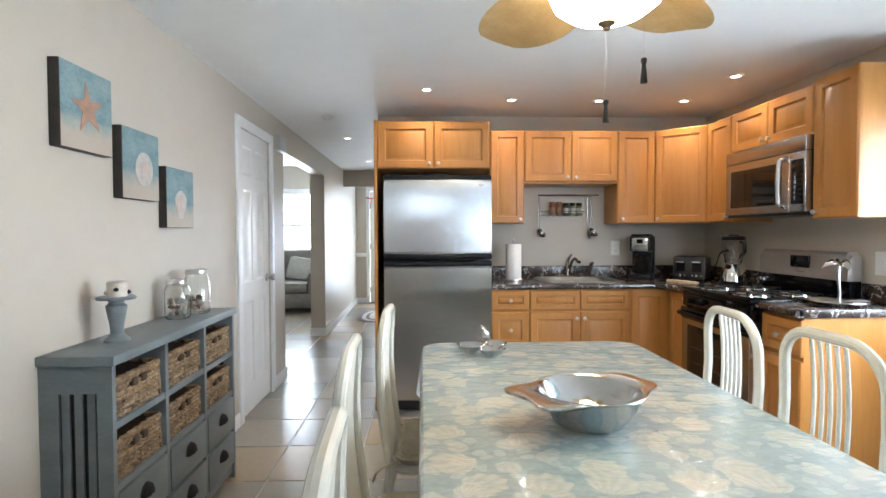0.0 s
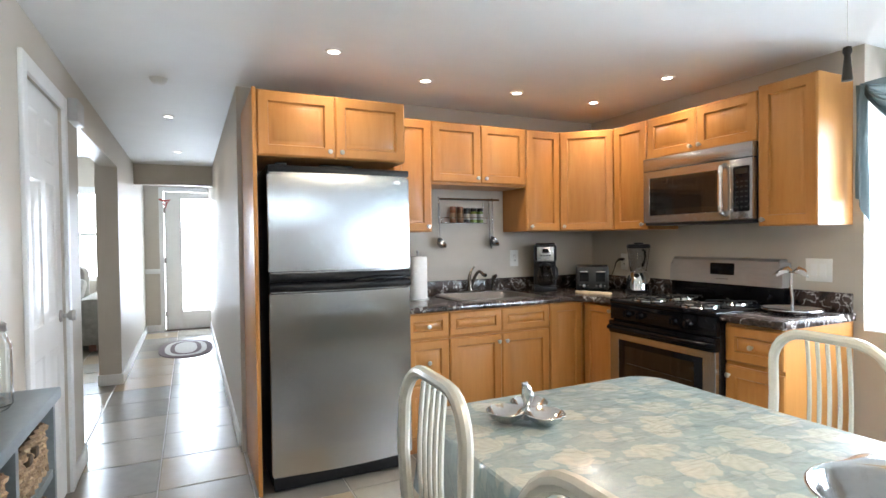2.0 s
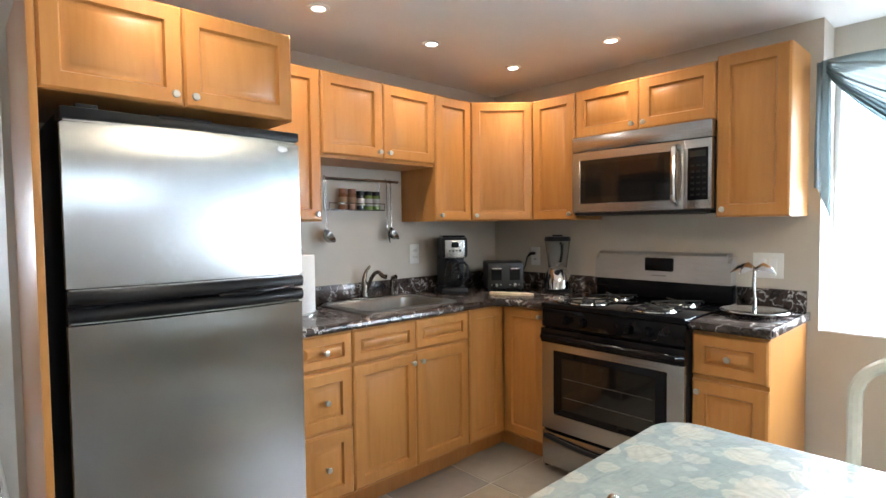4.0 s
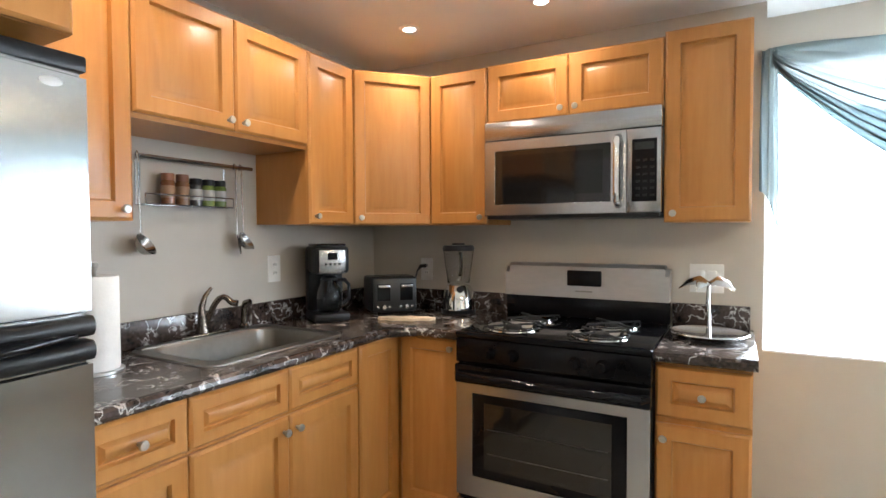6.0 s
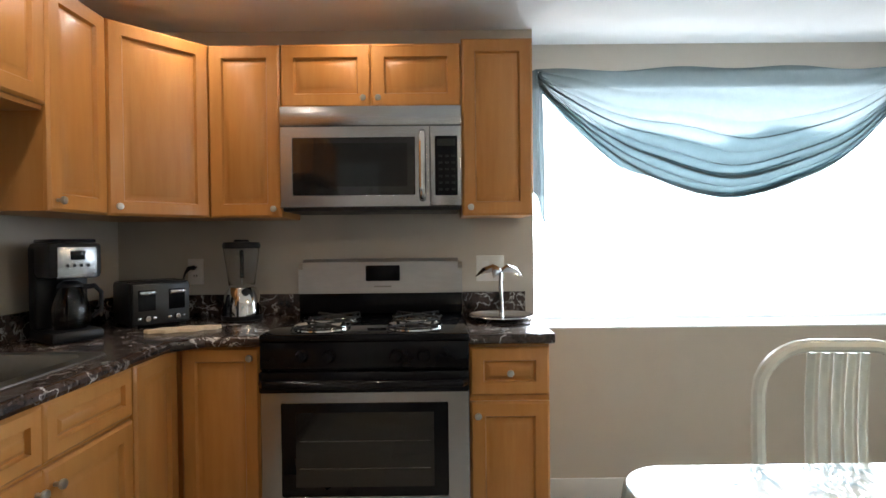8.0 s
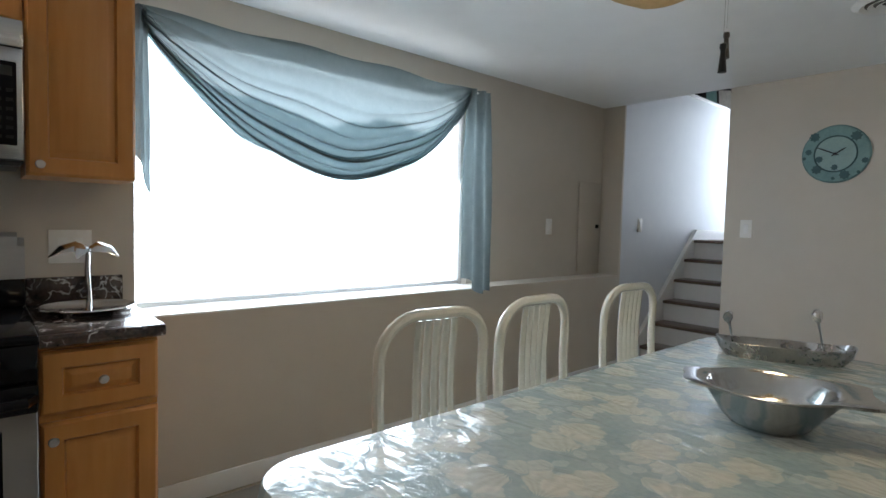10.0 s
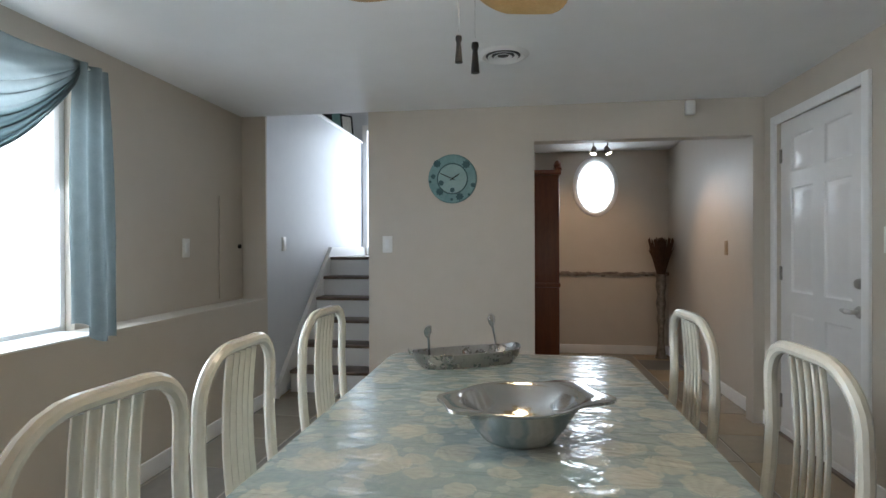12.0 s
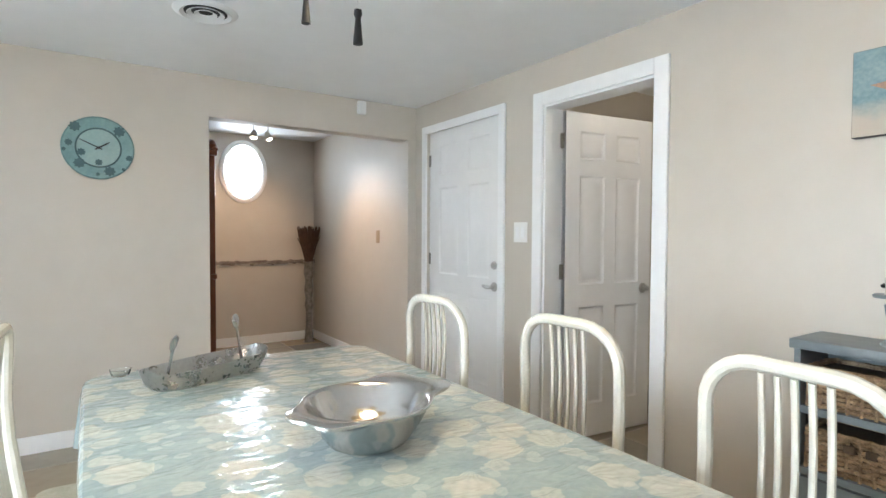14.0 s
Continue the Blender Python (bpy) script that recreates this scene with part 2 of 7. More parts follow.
def shell_cloth():
    """Pale blue-green cloth printed with cream scallop shells, under clear plastic."""
    m = mat("shell_print_tablecloth", (0.225, 0.305, 0.305), (0.32, 0.38, 0.365), 9, 0.5)
    n, l = m.node_tree.nodes, m.node_tree.links
    b = n["Principled BSDF"]
    tc = n.new("ShaderNodeTexCoord")
    colour = b.inputs["Base Color"].links[0].from_socket

    def calc(op, a, c=None, d=None):
        k = n.new("ShaderNodeMath")
        k.operation = op
        for slot, v in zip(k.inputs, (a, c, d)):
            if isinstance(v, (int, float)):
                slot.default_value = v
            elif v is not None:
                l.new(v, slot)
        return k.outputs[0]

    # bend the plane a little, so that no two shells are alike
    bend, off, grow = n.new("ShaderNodeTexNoise"), n.new("ShaderNodeVectorMath"), n.new("ShaderNodeVectorMath")
    bend.inputs["Scale"].default_value, bend.inputs["Detail"].default_value = 14.0, 3
    l.new(tc.outputs["Object"], bend.inputs["Vector"])
    off.operation, grow.operation = 'SUBTRACT', 'MULTIPLY_ADD'
    off.inputs[1].default_value = (0.5, 0.5, 0.5)
    l.new(bend.outputs["Color"], off.inputs[0])
    l.new(off.outputs[0], grow.inputs[0])
    grow.inputs[1].default_value = (0.045, 0.045, 0.0)
    l.new(tc.outputs["Object"], grow.inputs[2])
    # scale, reach, ribs, share kept, light and dark of the shell, shift
    for scale, reach, ribs, keep, cream, tan, shift in ((17.0, 0.38, 9.0, 0.45, (0.44, 0.475, 0.45), (0.39, 0.43, 0.41), 7.9), (10.5, 0.42, 14.0, 0.30, (0.53, 0.52, 0.45), (0.43, 0.43, 0.37), 3.7), (6.2, 0.44, 20.0, 0.22, (0.58, 0.55, 0.45), (0.46, 0.43, 0.34), 0.0)):
        mp, vo, su, se, sc = (n.new(k) for k in ("ShaderNodeMapping", "ShaderNodeTexVoronoi", "ShaderNodeVectorMath", "ShaderNodeSeparateXYZ", "ShaderNodeSeparateColor"))
        mp.inputs["Location"].default_value = (shift, shift * 0.6, 0)
        mp.inputs["Scale"].default_value = (scale, scale, 0.001)
        l.new(grow.outputs[0], mp.inputs["Vector"])
        vo.voronoi_dimensions = '2D'
        vo.inputs["Scale"].default_value, vo.inputs["Randomness"].default_value = 1.0, 0.72
        l.new(mp.outputs[0], vo.inputs["Vector"])
        su.operation = 'SUBTRACT'
        l.new(mp.outputs[0], su.inputs[0])
        l.new(vo.outputs["Position"], su.inputs[1])
        l.new(su.outputs[0], se.inputs[0])
        l.new(vo.outputs["Color"], sc.inputs[0])
        # each shell is turned by its own angle; its ribs fan out from a hinge on the rim
        ang = calc('MULTIPLY_ADD', sc.outputs[1], 6.2832, calc('ARCTAN2', se.outputs[1], se.outputs[0]))
        rad = vo.outputs["Distance"]
        px, py = calc('MULTIPLY', rad, calc('COSINE', ang)), calc('MULTIPLY', rad, calc('SINE', ang))
        fan_angle = calc('ARCTAN2', py, calc('ADD', px, reach * 0.78))
        rib = calc('SINE', calc('MULTIPLY', fan_angle, ribs))
        rim = calc('MULTIPLY_ADD', rib, reach * 0.05, calc('MULTIPLY_ADD', calc('COSINE', ang), reach * 0.16, reach * 0.78))
        inside = n.new("ShaderNodeMapRange")
        inside.inputs["From Min"].default_value, inside.inputs["From Max"].default_value = 0.0, 0.045
        l.new(calc('SUBTRACT', rim, rad), inside.inputs["Value"])
        shown = calc('MULTIPLY', calc('MULTIPLY', inside.outputs[0], calc('GREATER_THAN', sc.outputs[0], keep)), 0.60)
        # ribs and growth rings, fainter towards the hinge
        ring = calc('SINE', calc('MULTIPLY', rad, 30.0 / reach * 0.44))
        tone = calc('ADD', calc('MULTIPLY_ADD', rib, 0.32, 0.55), calc('MULTIPLY', ring, 0.16))
        mixed, mx = n.new("ShaderNodeMix"), n.new("ShaderNodeMix")
        mixed.data_type = mx.data_type = 'RGBA'
        l.new(tone, mixed.inputs[0])
        mixed.inputs[6].default_value, mixed.inputs[7].default_value = (*tan, 1), (*cream, 1)
        l.new(shown, mx.inputs[0])
        l.new(colour, mx.inputs[6])
        l.new(mixed.outputs[2], mx.inputs[7])
        colour = mx.outputs[2]
    l.new(colour, b.inputs["Base Color"])
    # wrinkled clear plastic on top
    wr, wm, bn = n.new("ShaderNodeTexNoise"), n.new("ShaderNodeMapping"), n.new("ShaderNodeBump")
    wm.inputs["Scale"].default_value = (9, 19, 12)
    wm.inputs["Rotation"].default_value = (0, 0, 0.5)
    wr.inputs["Scale"].default_value, wr.inputs["Detail"].default_value, wr.inputs["Distortion"].default_value = 1.0, 3, 0.8
    l.new(tc.outputs["Object"], wm.inputs["Vector"])
    l.new(wm.outputs[0], wr.inputs["Vector"])
    bn.inputs["Strength"].default_value, bn.inputs["Distance"].default_value = 0.62, 0.012
    l.new(wr.outputs["Fac"], bn.inputs["Height"])
    l.new(bn.outputs[0], b.inputs["Coat Normal"])
    b.inputs["Coat Weight"].default_value, b.inputs["Coat Roughness"].default_value = 1.0, 0.08
    return m


COUNTER = counter_laminate()
CLOTH = shell_cloth()


# ---- mesh helpers ----
def box(bm, x0, x1, y0, y1, z0, z1, bevel=0.0):
    r = bmesh.ops.create_cube(bm, size=1.0, matrix=Matrix.Translation(((x0 + x1) / 2, (y0 + y1) / 2, (z0 + z1) / 2)) @ Matrix.Diagonal((abs(x1 - x0), abs(y1 - y0), abs(z1 - z0), 1)))
    if bevel:
        edges = {e for v in r["verts"] for e in v.link_edges}
        bmesh.ops.bevel(bm, geom=list(edges), offset=bevel, segments=2, affect='EDGES', profile=0.5)
    return bm


def boxes(*rows, bevel=0.0):
    bm = bmesh.new()
    for r in rows:
        box(bm, *r, bevel=bevel)
    return bm


def lathe(profile, n=24, bm=None, at=(0, 0, 0)):
    """Turns a profile of (radius, height) about the upright axis."""
    bm = bm or bmesh.new()
    rings = []
    for r, z in profile:
        if r < 1e-5:
            rings.append([bm.verts.new((at[0], at[1], at[2] + z))])
        else:
            rings.append([bm.verts.new((at[0] + r * math.cos(2 * math.pi * i / n), at[1] + r * math.sin(2 * math.pi * i / n), at[2] + z)) for i in range(n)])
    for a, b in zip(rings, rings[1:]):
        for i in range(n):
            j = (i + 1) % n
            if len(a) == 1 and len(b) == 1:
                continue
            if len(a) == 1:
                bm.faces.new((a[0], b[j], b[i]))
            elif len(b) == 1:
                bm.faces.new((a[i], a[j], b[0]))
            else:
                bm.faces.new((a[i], a[j], b[j], b[i]))
    bmesh.ops.recalc_face_normals(bm, faces=bm.faces)
    return bm


def tube(pts, r, n=8, bm=None, closed=False, flat=1.0):
    """Sweeps a round or flattened section along points; r may be a list."""
    bm = bm or bmesh.new()
    pts = [Vector(p) for p in pts]
    k = len(pts)
    rs = r if isinstance(r, (list, tuple)) else [r] * k
    up = None
    rings = []
    for i, p in enumerate(pts):
        a = pts[(i - 1) % k] if (closed or i) else p
        b = pts[(i + 1) % k] if (closed or i < k - 1) else p
        d = (b - a).normalized()
        if up is None:
            up = d.orthogonal().normalized()
        up = (up - d * up.dot(d)).normalized()
        side = d.cross(up)
        rings.append([bm.verts.new(p + rs[i] * (math.cos(2 * math.pi * j / n) * up + flat * math.sin(2 * math.pi * j / n) * side)) for j in range(n)])
    for i in range(k if closed else k - 1):
        a, b = rings[i], rings[(i + 1) % k]
        for j in range(n):
            bm.faces.new((a[j], a[(j + 1) % n], b[(j + 1) % n], b[j]))
    if not closed:
        bm.faces.new(rings[0][::-1])
        bm.faces.new(rings[-1])
    bmesh.ops.recalc_face_normals(bm, faces=bm.faces)
    return bm


def prism(outline, z0, z1, bm=None, bevel=0.0):
    """An upright prism over a closed outline of (x, y)."""
    bm = bm or bmesh.new()
    lo = [bm.verts.new((x, y, z0)) for x, y in outline]
    hi = [bm.verts.new((x, y, z1)) for x, y in outline]
    n = len(lo)
    bm.faces.new(lo[::-1])
    top = bm.faces.new(hi)
    for i in range(n):
        bm.faces.new((lo[i], lo[(i + 1) % n], hi[(i + 1) % n], hi[i]))
    bmesh.ops.recalc_face_normals(bm, faces=bm.faces)
    if bevel:
        bmesh.ops.bevel(bm, geom=list(top.edges), offset=bevel, segments=2, affect='EDGES', profile=0.5)
    return bm


def panel_slab(w, h, thick, panels, bm=None, rings=((0.0, 0.0), (0.010, 0.007), (0.016, 0.007), (0.040, 0.001)), edge=0.0):
    """A slab, front towards -y, x 0..w, z 0..h, with moulded panels (x0, x1, z0, z1) cut into its front. rings: inset and depth."""
    bm = bm or bmesh.new()
    g = edge
    xs = sorted({0, g, w - g, w, *(p[0] for p in panels), *(p[1] for p in panels)})
    zs = sorted({0, g, h - g, h, *(p[2] for p in panels), *(p[3] for p in panels)})
    def quad(a, b, c, d):
        bm.faces.new([bm.verts.new(v) for v in (a, b, c, d)])
    def covered(x, z):
        return any(p[0] < x < p[1] and p[2] < z < p[3] for p in panels)
    for xa, xb in zip(xs, xs[1:]):
        for za, zb in zip(zs, zs[1:]):
            if not covered((xa + xb) / 2, (za + zb) / 2):
                quad((xa, 0, za), (xb, 0, za), (xb, 0, zb), (xa, 0, zb))
    for x0, x1, z0, z1 in panels:
        loops = [[(x0 + i, d, z0 + i), (x1 - i, d, z0 + i), (x1 - i, d, z1 - i), (x0 + i, d, z1 - i)] for i, d in rings]
        for a, b in zip(loops, loops[1:]):
            for i in range(4):
                quad(a[i], a[(i + 1) % 4], b[(i + 1) % 4], b[i])
        quad(*loops[-1])
    e = 0.003
    o, i_ = [(0, 0, 0), (w, 0, 0), (w, 0, h), (0, 0, h)], [(-e, e, -e), (w + e, e, -e), (w + e, e, h + e), (-e, e, h + e)]
    bk = [(-e, thick, -e), (w + e, thick, -e), (w + e, thick, h + e), (-e, thick, h + e)]
    for a, b in ((o, i_), (i_, bk)):
        for i in range(4):
            quad(a[(i + 1) % 4], a[i], b[i], b[(i + 1) % 4])
    quad(*bk[::-1])
    bmesh.ops.remove_doubles(bm, verts=bm.verts, dist=1e-5)
    if edge:
        # the rim of the front falls away in a shallow rounded step
        for v in bm.verts:
            if v.co.y < 1e-6 and (min(v.co.x, w - v.co.x) < 1e-6 or min(v.co.z, h - v.co.z) < 1e-6):
                v.co.y = 0.005
            elif v.co.y < e + 1e-6 and (v.co.x < -1e-4 or v.co.x > w + 1e-4):
                v.co.y = 0.008
    bmesh.ops.recalc_face_normals(bm, faces=bm.faces)
    return bm


def mesh_of(name, bm, material, smooth=35):
    me = bpy.data.meshes.new(name)
    bm.to_mesh(me)
    bm.free()
    me.materials.append(material)
    if smooth:
        me.polygons.foreach_set("use_smooth", [True] * len(me.polygons))
        me.set_sharp_from_angle(angle=radians(smooth))
    return me


def part(name, bm, material, parent, label="", at=None, smooth=35):
    ob = new(name, mesh_of(name, bm, material, smooth))
    ob.parent = parent
    if at is not None:
        ob.matrix_basis = at
    return tagged(ob, label)


def thing(name, label, category, at=None, group=""):
    """An empty at the thing's base that holds its parts."""
    ob = new(name)
    ob.empty_display_size = 0.1
    if at is not None:
        ob.matrix_basis = at
    return tagged(ob, label, category, group)


def single(name, bm, material, label, category, at=None, group="", smooth=35):
    ob = new(name, mesh_of(name, bm, material, smooth))
    if at is not None:
        ob.matrix_basis = at
    return tagged(ob, label, category, group)


def structure(name, bm, material, label="", smooth=0):
    ob = new(name, mesh_of(name, bm, material, smooth))
    return tagged(ob, label or name.replace("_", " "), name.split("_")[0], "", "structure")

# ---- the rooms ----
H = 2.28            # ceiling
WX, EX = -0.03, 3.65    # west wall; east wall below the ledge and behind the range
RX = 3.85           # upper east wall, set back above the ledge
SY, NY = -1.04, 4.63    # south end wall; north wall behind the sink
LEDGE = 0.828
HX = 0.84           # east side of the hall

structure("wall_west", boxes(
    (WX - 0.14, WX, -1.04, -0.86, 0, H), (WX - 0.14, WX, -0.86, 0.03, 2.05, H), (WX - 0.14, WX, 0.03, 0.43, 0, H),
    (WX - 0.14, WX, 0.43, 1.18, 2.02, H), (WX - 0.14, WX, 1.18, 3.79, 0, H), (WX - 0.14, WX, 3.79, 4.49, 2.03, H),
    (WX - 0.14, WX, 4.49, 4.93, 0, H), (WX - 0.14, WX, 4.93, 6.88, 2.03, H), (WX - 0.18, WX, 6.88, 10.0, 0, H)), WALL, "beige painted wall with three doorways")
structure("wall_south", boxes(
    (WX, 0.045, SY - 0.12, SY, 0, H), (0.045, 1.55, SY - 0.12, SY, 2.015, H), (1.55, 2.81, SY - 0.12, SY, 0, H)), WALL, "beige painted end wall with a wide opening")
structure("wall_north", boxes((HX, EX + 0.3, NY, NY + 0.12, 0, H)), WALL, "beige painted wall behind the sink")
structure("wall_east", boxes(
    (EX, EX + 0.35, 2.62, NY, 0, H), (EX, EX + 0.35, SY, 2.62, 0, LEDGE),
    (RX, RX + 0.15, SY, 0.58, LEDGE, H), (RX, RX + 0.15, 0.58, 2.62, 2.11, H)), WALL, "beige painted wall with a ledge and a wide window")
structure("wall_hall", boxes((HX, HX + 0.1, NY + 0.12, 10.0, 0, H)), WALL, "beige hall wall")
structure("wall_entry", boxes(
    (WX - 0.18, 0.22, 10.0, 10.14, 0, 2.5), (0.22, 1.10, 10.0, 10.14, 2.08, 2.5), (1.10, 1.3, 10.0, 10.14, 0, 2.5)), WALL, "beige wall round the entry door")
structure("wall_header", boxes((WX, HX, 8.5, 8.62, 2.03, H)), WALL, "beige dropped header across the hall")
structure("wall_stair_east", boxes((EX, EX + 0.12, -3.7, SY - 0.02, 0, 2.56)), STAIRWALL, "pale painted stairwell half wall")
structure("wall_stair_return", boxes((EX, RX + 0.15, SY - 0.02, SY, 0, H)), WALL, "beige return beside the ledge")
structure("wall_stair_west", boxes((2.69, 2.81, -3.7, SY - 0.12, 0, 4.4)), WALL, "beige stairwell wall")
structure("wall_stair_back", boxes((2.69, 2.95, -3.82, -3.7, 0, 4.4), (2.95, 3.58, -3.82, -3.7, 0, 1.24), (2.95, 3.58, -3.82, -3.7, 2.75, 4.4), (3.58, 5.2, -3.82, -3.7, 0, 4.4)), STAIRWALL, "pale wall at the stair head")
structure("wall_upper_east", boxes((5.1, 5.2, -3.7, SY, 2.5, 4.4), (2.69, 5.2, SY - 0.0, SY + 0.1, 2.34, 4.4)), WALL, "beige wall of the upper floor")
structure("floor_upper", boxes((EX + 0.12, 5.1, -3.7, SY - 0.13, 2.44, 2.54)), CARPET, "upper floor beside the stairs")
structure("ceiling_upper", boxes((2.69, 5.2, -3.82, SY + 0.1, 4.4, 4.5)), CEIL, "white upper ceiling")
structure("wall_alcove", boxes((WX - 0.12, WX, -3.4, SY - 0.12, 0, 2.34), (1.62, 1.74, -3.4, SY - 0.12, 0, 2.34)), WALL, "beige alcove walls")


def oval_wall():
    """Alcove back wall with an oval hole."""
    bm = bmesh.new()
    cx, cz, a, b, n = 0.78, 1.93, 0.205, 0.295, 40
    x0, x1, z0, z1 = WX - 0.12, 1.74, 0.0, 2.34
    for y, flip in ((-3.4, False), (-3.54, True)):
        inner = [Vector((cx + a * math.cos(2 * math.pi * i / n), y, cz + b * math.sin(2 * math.pi * i / n))) for i in range(n)]
        outer = []
        for p in inner:
            d = Vector((p.x - cx, 0, p.z - cz))
            k = min((x1 - cx) / d.x if d.x > 1e-6 else (x0 - cx) / d.x if d.x < -1e-6 else 1e9, (z1 - cz) / d.z if d.z > 1e-6 else (z0 - cz) / d.z if d.z < -1e-6 else 1e9)
            outer.append(Vector((cx + d.x * k, y, cz + d.z * k)))
        vi, vo = [bm.verts.new(p) for p in inner], [bm.verts.new(p) for p in outer]
        for i in range(n):
            j = (i + 1) % n
            bm.faces.new((vi[i], vi[j], vo[j], vo[i]))
            corner = Vector((outer[i].x if abs(outer[i].x - x0) < 1e-4 or abs(outer[i].x - x1) < 1e-4 else outer[j].x, y, outer[i].z if abs(outer[i].z - z0) < 1e-4 or abs(outer[i].z - z1) < 1e-4 else outer[j].z))
            if (outer[i] - corner).length > 1e-3 and (outer[j] - corner).length > 1e-3:
                bm.faces.new((vo[i], vo[j], bm.verts.new(corner)))
        if not flip:
            front = vi
        else:
            for i in range(n):
                j = (i + 1) % n
                bm.faces.new((front[i], front[j], vi[j], vi[i]))
    bmesh.ops.recalc_face_normals(bm, faces=bm.faces)
    return bm


structure("wall_alcove_back", oval_wall(), WALL, "beige alcove back wall with an oval window")
structure("ceiling", boxes((WX - 0.14, RX + 0.15, SY, NY + 0.12, H, H + 0.1), (WX - 0.18, HX + 0.1, NY + 0.12, 8.62, H, H + 0.1)), CEIL, "white painted ceiling")
structure("ceiling_entry", boxes((WX - 0.18, 1.3, 8.62, 10.14, 2.5, 2.6)), CEIL, "white entry ceiling")
structure("wall_entry_side", boxes((HX + 0.1, HX + 0.12, 8.62, 10.0, 0, 2.5)), WALL, "beige entry side wall")
structure("ceiling_alcove", boxes((WX - 0.12, 1.74, -3.54, SY - 0.12, 2.34, 2.44)), CEIL, "white alcove ceiling")

# living room beyond the hall opening
structure("wall_living", boxes((-5.0, -4.9, 4.5, 9.9, 0, 2.5), (-4.9, WX - 0.14, 4.4, 4.5, 0, 2.5), (-4.9, -2.4, 9.8, 9.92, 0, 2.5), (-0.3, WX - 0.18, 9.8, 9.92, 0, 2.5), (-2.4, -0.3, 9.8, 9.92, 0, 0.8), (-2.4, -0.3, 9.8, 9.92, 2.1, 2.5)), WALL, "beige living room walls")
structure("ceiling_living", boxes((-5.0, WX - 0.18, 4.4, 9.92, 2.5, 2.6)), CEIL, "white living room ceiling")
structure("floor_living", boxes((-5.0, WX - 1.2, 4.4, 9.92, -0.1, 0.012)), CARPET, "greige living room carpet")
# small room behind the open door
structure("wall_bath", boxes((-2.0, -1.9, -0.1, 2.2, 0, 2.4), (-1.9, WX - 0.14, -0.1, 0.02, 0, 2.4), (-1.9, WX - 0.14, 2.1, 2.2, 0, 2.4)), WALL, "beige small-room walls")
structure("ceiling_bath", boxes((-2.0, WX - 0.14, -0.1, 2.2, 2.4, 2.5)), CEIL, "white small-room ceiling")

# ground outside
structure("ground", boxes((-60, 60, -60, 60, -0.5, -0.4)), mat("outdoor_ground", (0.10, 0.12, 0.06), (0.16, 0.16, 0.10), 0.4, 0.9), "ground outside the house")
for nm, b in (("backdrop_window", (4.9, 4.95, -1.2, 4.2, -0.3, 3.4)), ("backdrop_living", (-5.2, 0.2, 10.9, 10.95, -0.3, 3.2)), ("backdrop_stair", (2.3, 4.2, -4.6, -4.55, 0.6, 3.6)), ("backdrop_oval", (0.0, 1.6, -4.4, -4.35, 1.0, 3.0)), ("backdrop_entry", (0.25, 1.3, 11.3, 11.35, -0.3, 3.2))):
    structure(nm, boxes(b), SKYGLOW, "overcast daylight outside")


# trim
def baseboard(name, x0, x1, y0, y1, h=0.10):
    structure(name, boxes((x0, x1, y0, y1, 0, h), bevel=0.004), TRIM, "white painted baseboard", 35)


for k, b in enumerate(((WX, WX + 0.014, -1.04, -0.925), (WX, WX + 0.014, 0.095, 0.352), (WX, WX + 0.014, 1.248, 3.712), (WX, WX + 0.014, 4.562, 4.93),
                       (1.55, 2.81, SY, SY + 0.014), (EX - 0.014, EX, SY, 2.64), (WX, WX + 0.014, 6.88, 10.0), (WX - 0.19, WX + 0.014, 6.866, 6.88), (WX - 0.15, WX + 0.014, 4.93, 4.944),
                       (HX - 0.014, HX, 4.75, 10.0), (WX, WX + 0.014, -3.4, SY - 0.12), (WX, 1.62, -3.4, -3.386), (EX - 0.014, EX, -1.38, SY), (WX, 0.17, 9.986, 10.0),
                       (-1.886, -0.18, 2.086, 2.1))):
    baseboard("baseboard_%d" % (k + 1), *b)
structure("trim_chair_rail", boxes((WX, 0.17, 9.98, 10.0, 0.86, 0.93), bevel=0.004), TRIM, "white chair rail beside the entry door", 35)


def casing(name, y0, y1, top, w, x=WX, proud=0.018):
    """White casing round a doorway in the west wall; y0..y1 outside edges."""
    structure(name, boxes((x, x + proud, y0, y0 + w, 0, top), (x, x + proud, y1 - w, y1, 0, top), (x, x + proud, y0 + w, y1 - w, top - w, top), bevel=0.004), TRIM, "white painted door casing", 35)


casing("trim_front_door", -0.92, 0.09, 2.10, 0.06)
casing("trim_small_room", 0.352, 1.248, 2.095, 0.078)
casing("trim_closet", 3.715, 4.56, 2.095, 0.07)
structure("trim_jamb", boxes((WX - 0.14, WX, 0.43, 0.445, 0, 2.02), (WX - 0.14, WX, 1.165, 1.18, 0, 2.02), (WX - 0.14, WX, 0.445, 1.165, 2.005, 2.02)), TRIM, "white door jamb lining")
structure("trim_entry", boxes((0.16, 0.22, 9.98, 10.0, 0, 2.14), (0.22, 0.83, 9.98, 10.0, 2.08, 2.14)), TRIM, "white entry door casing")

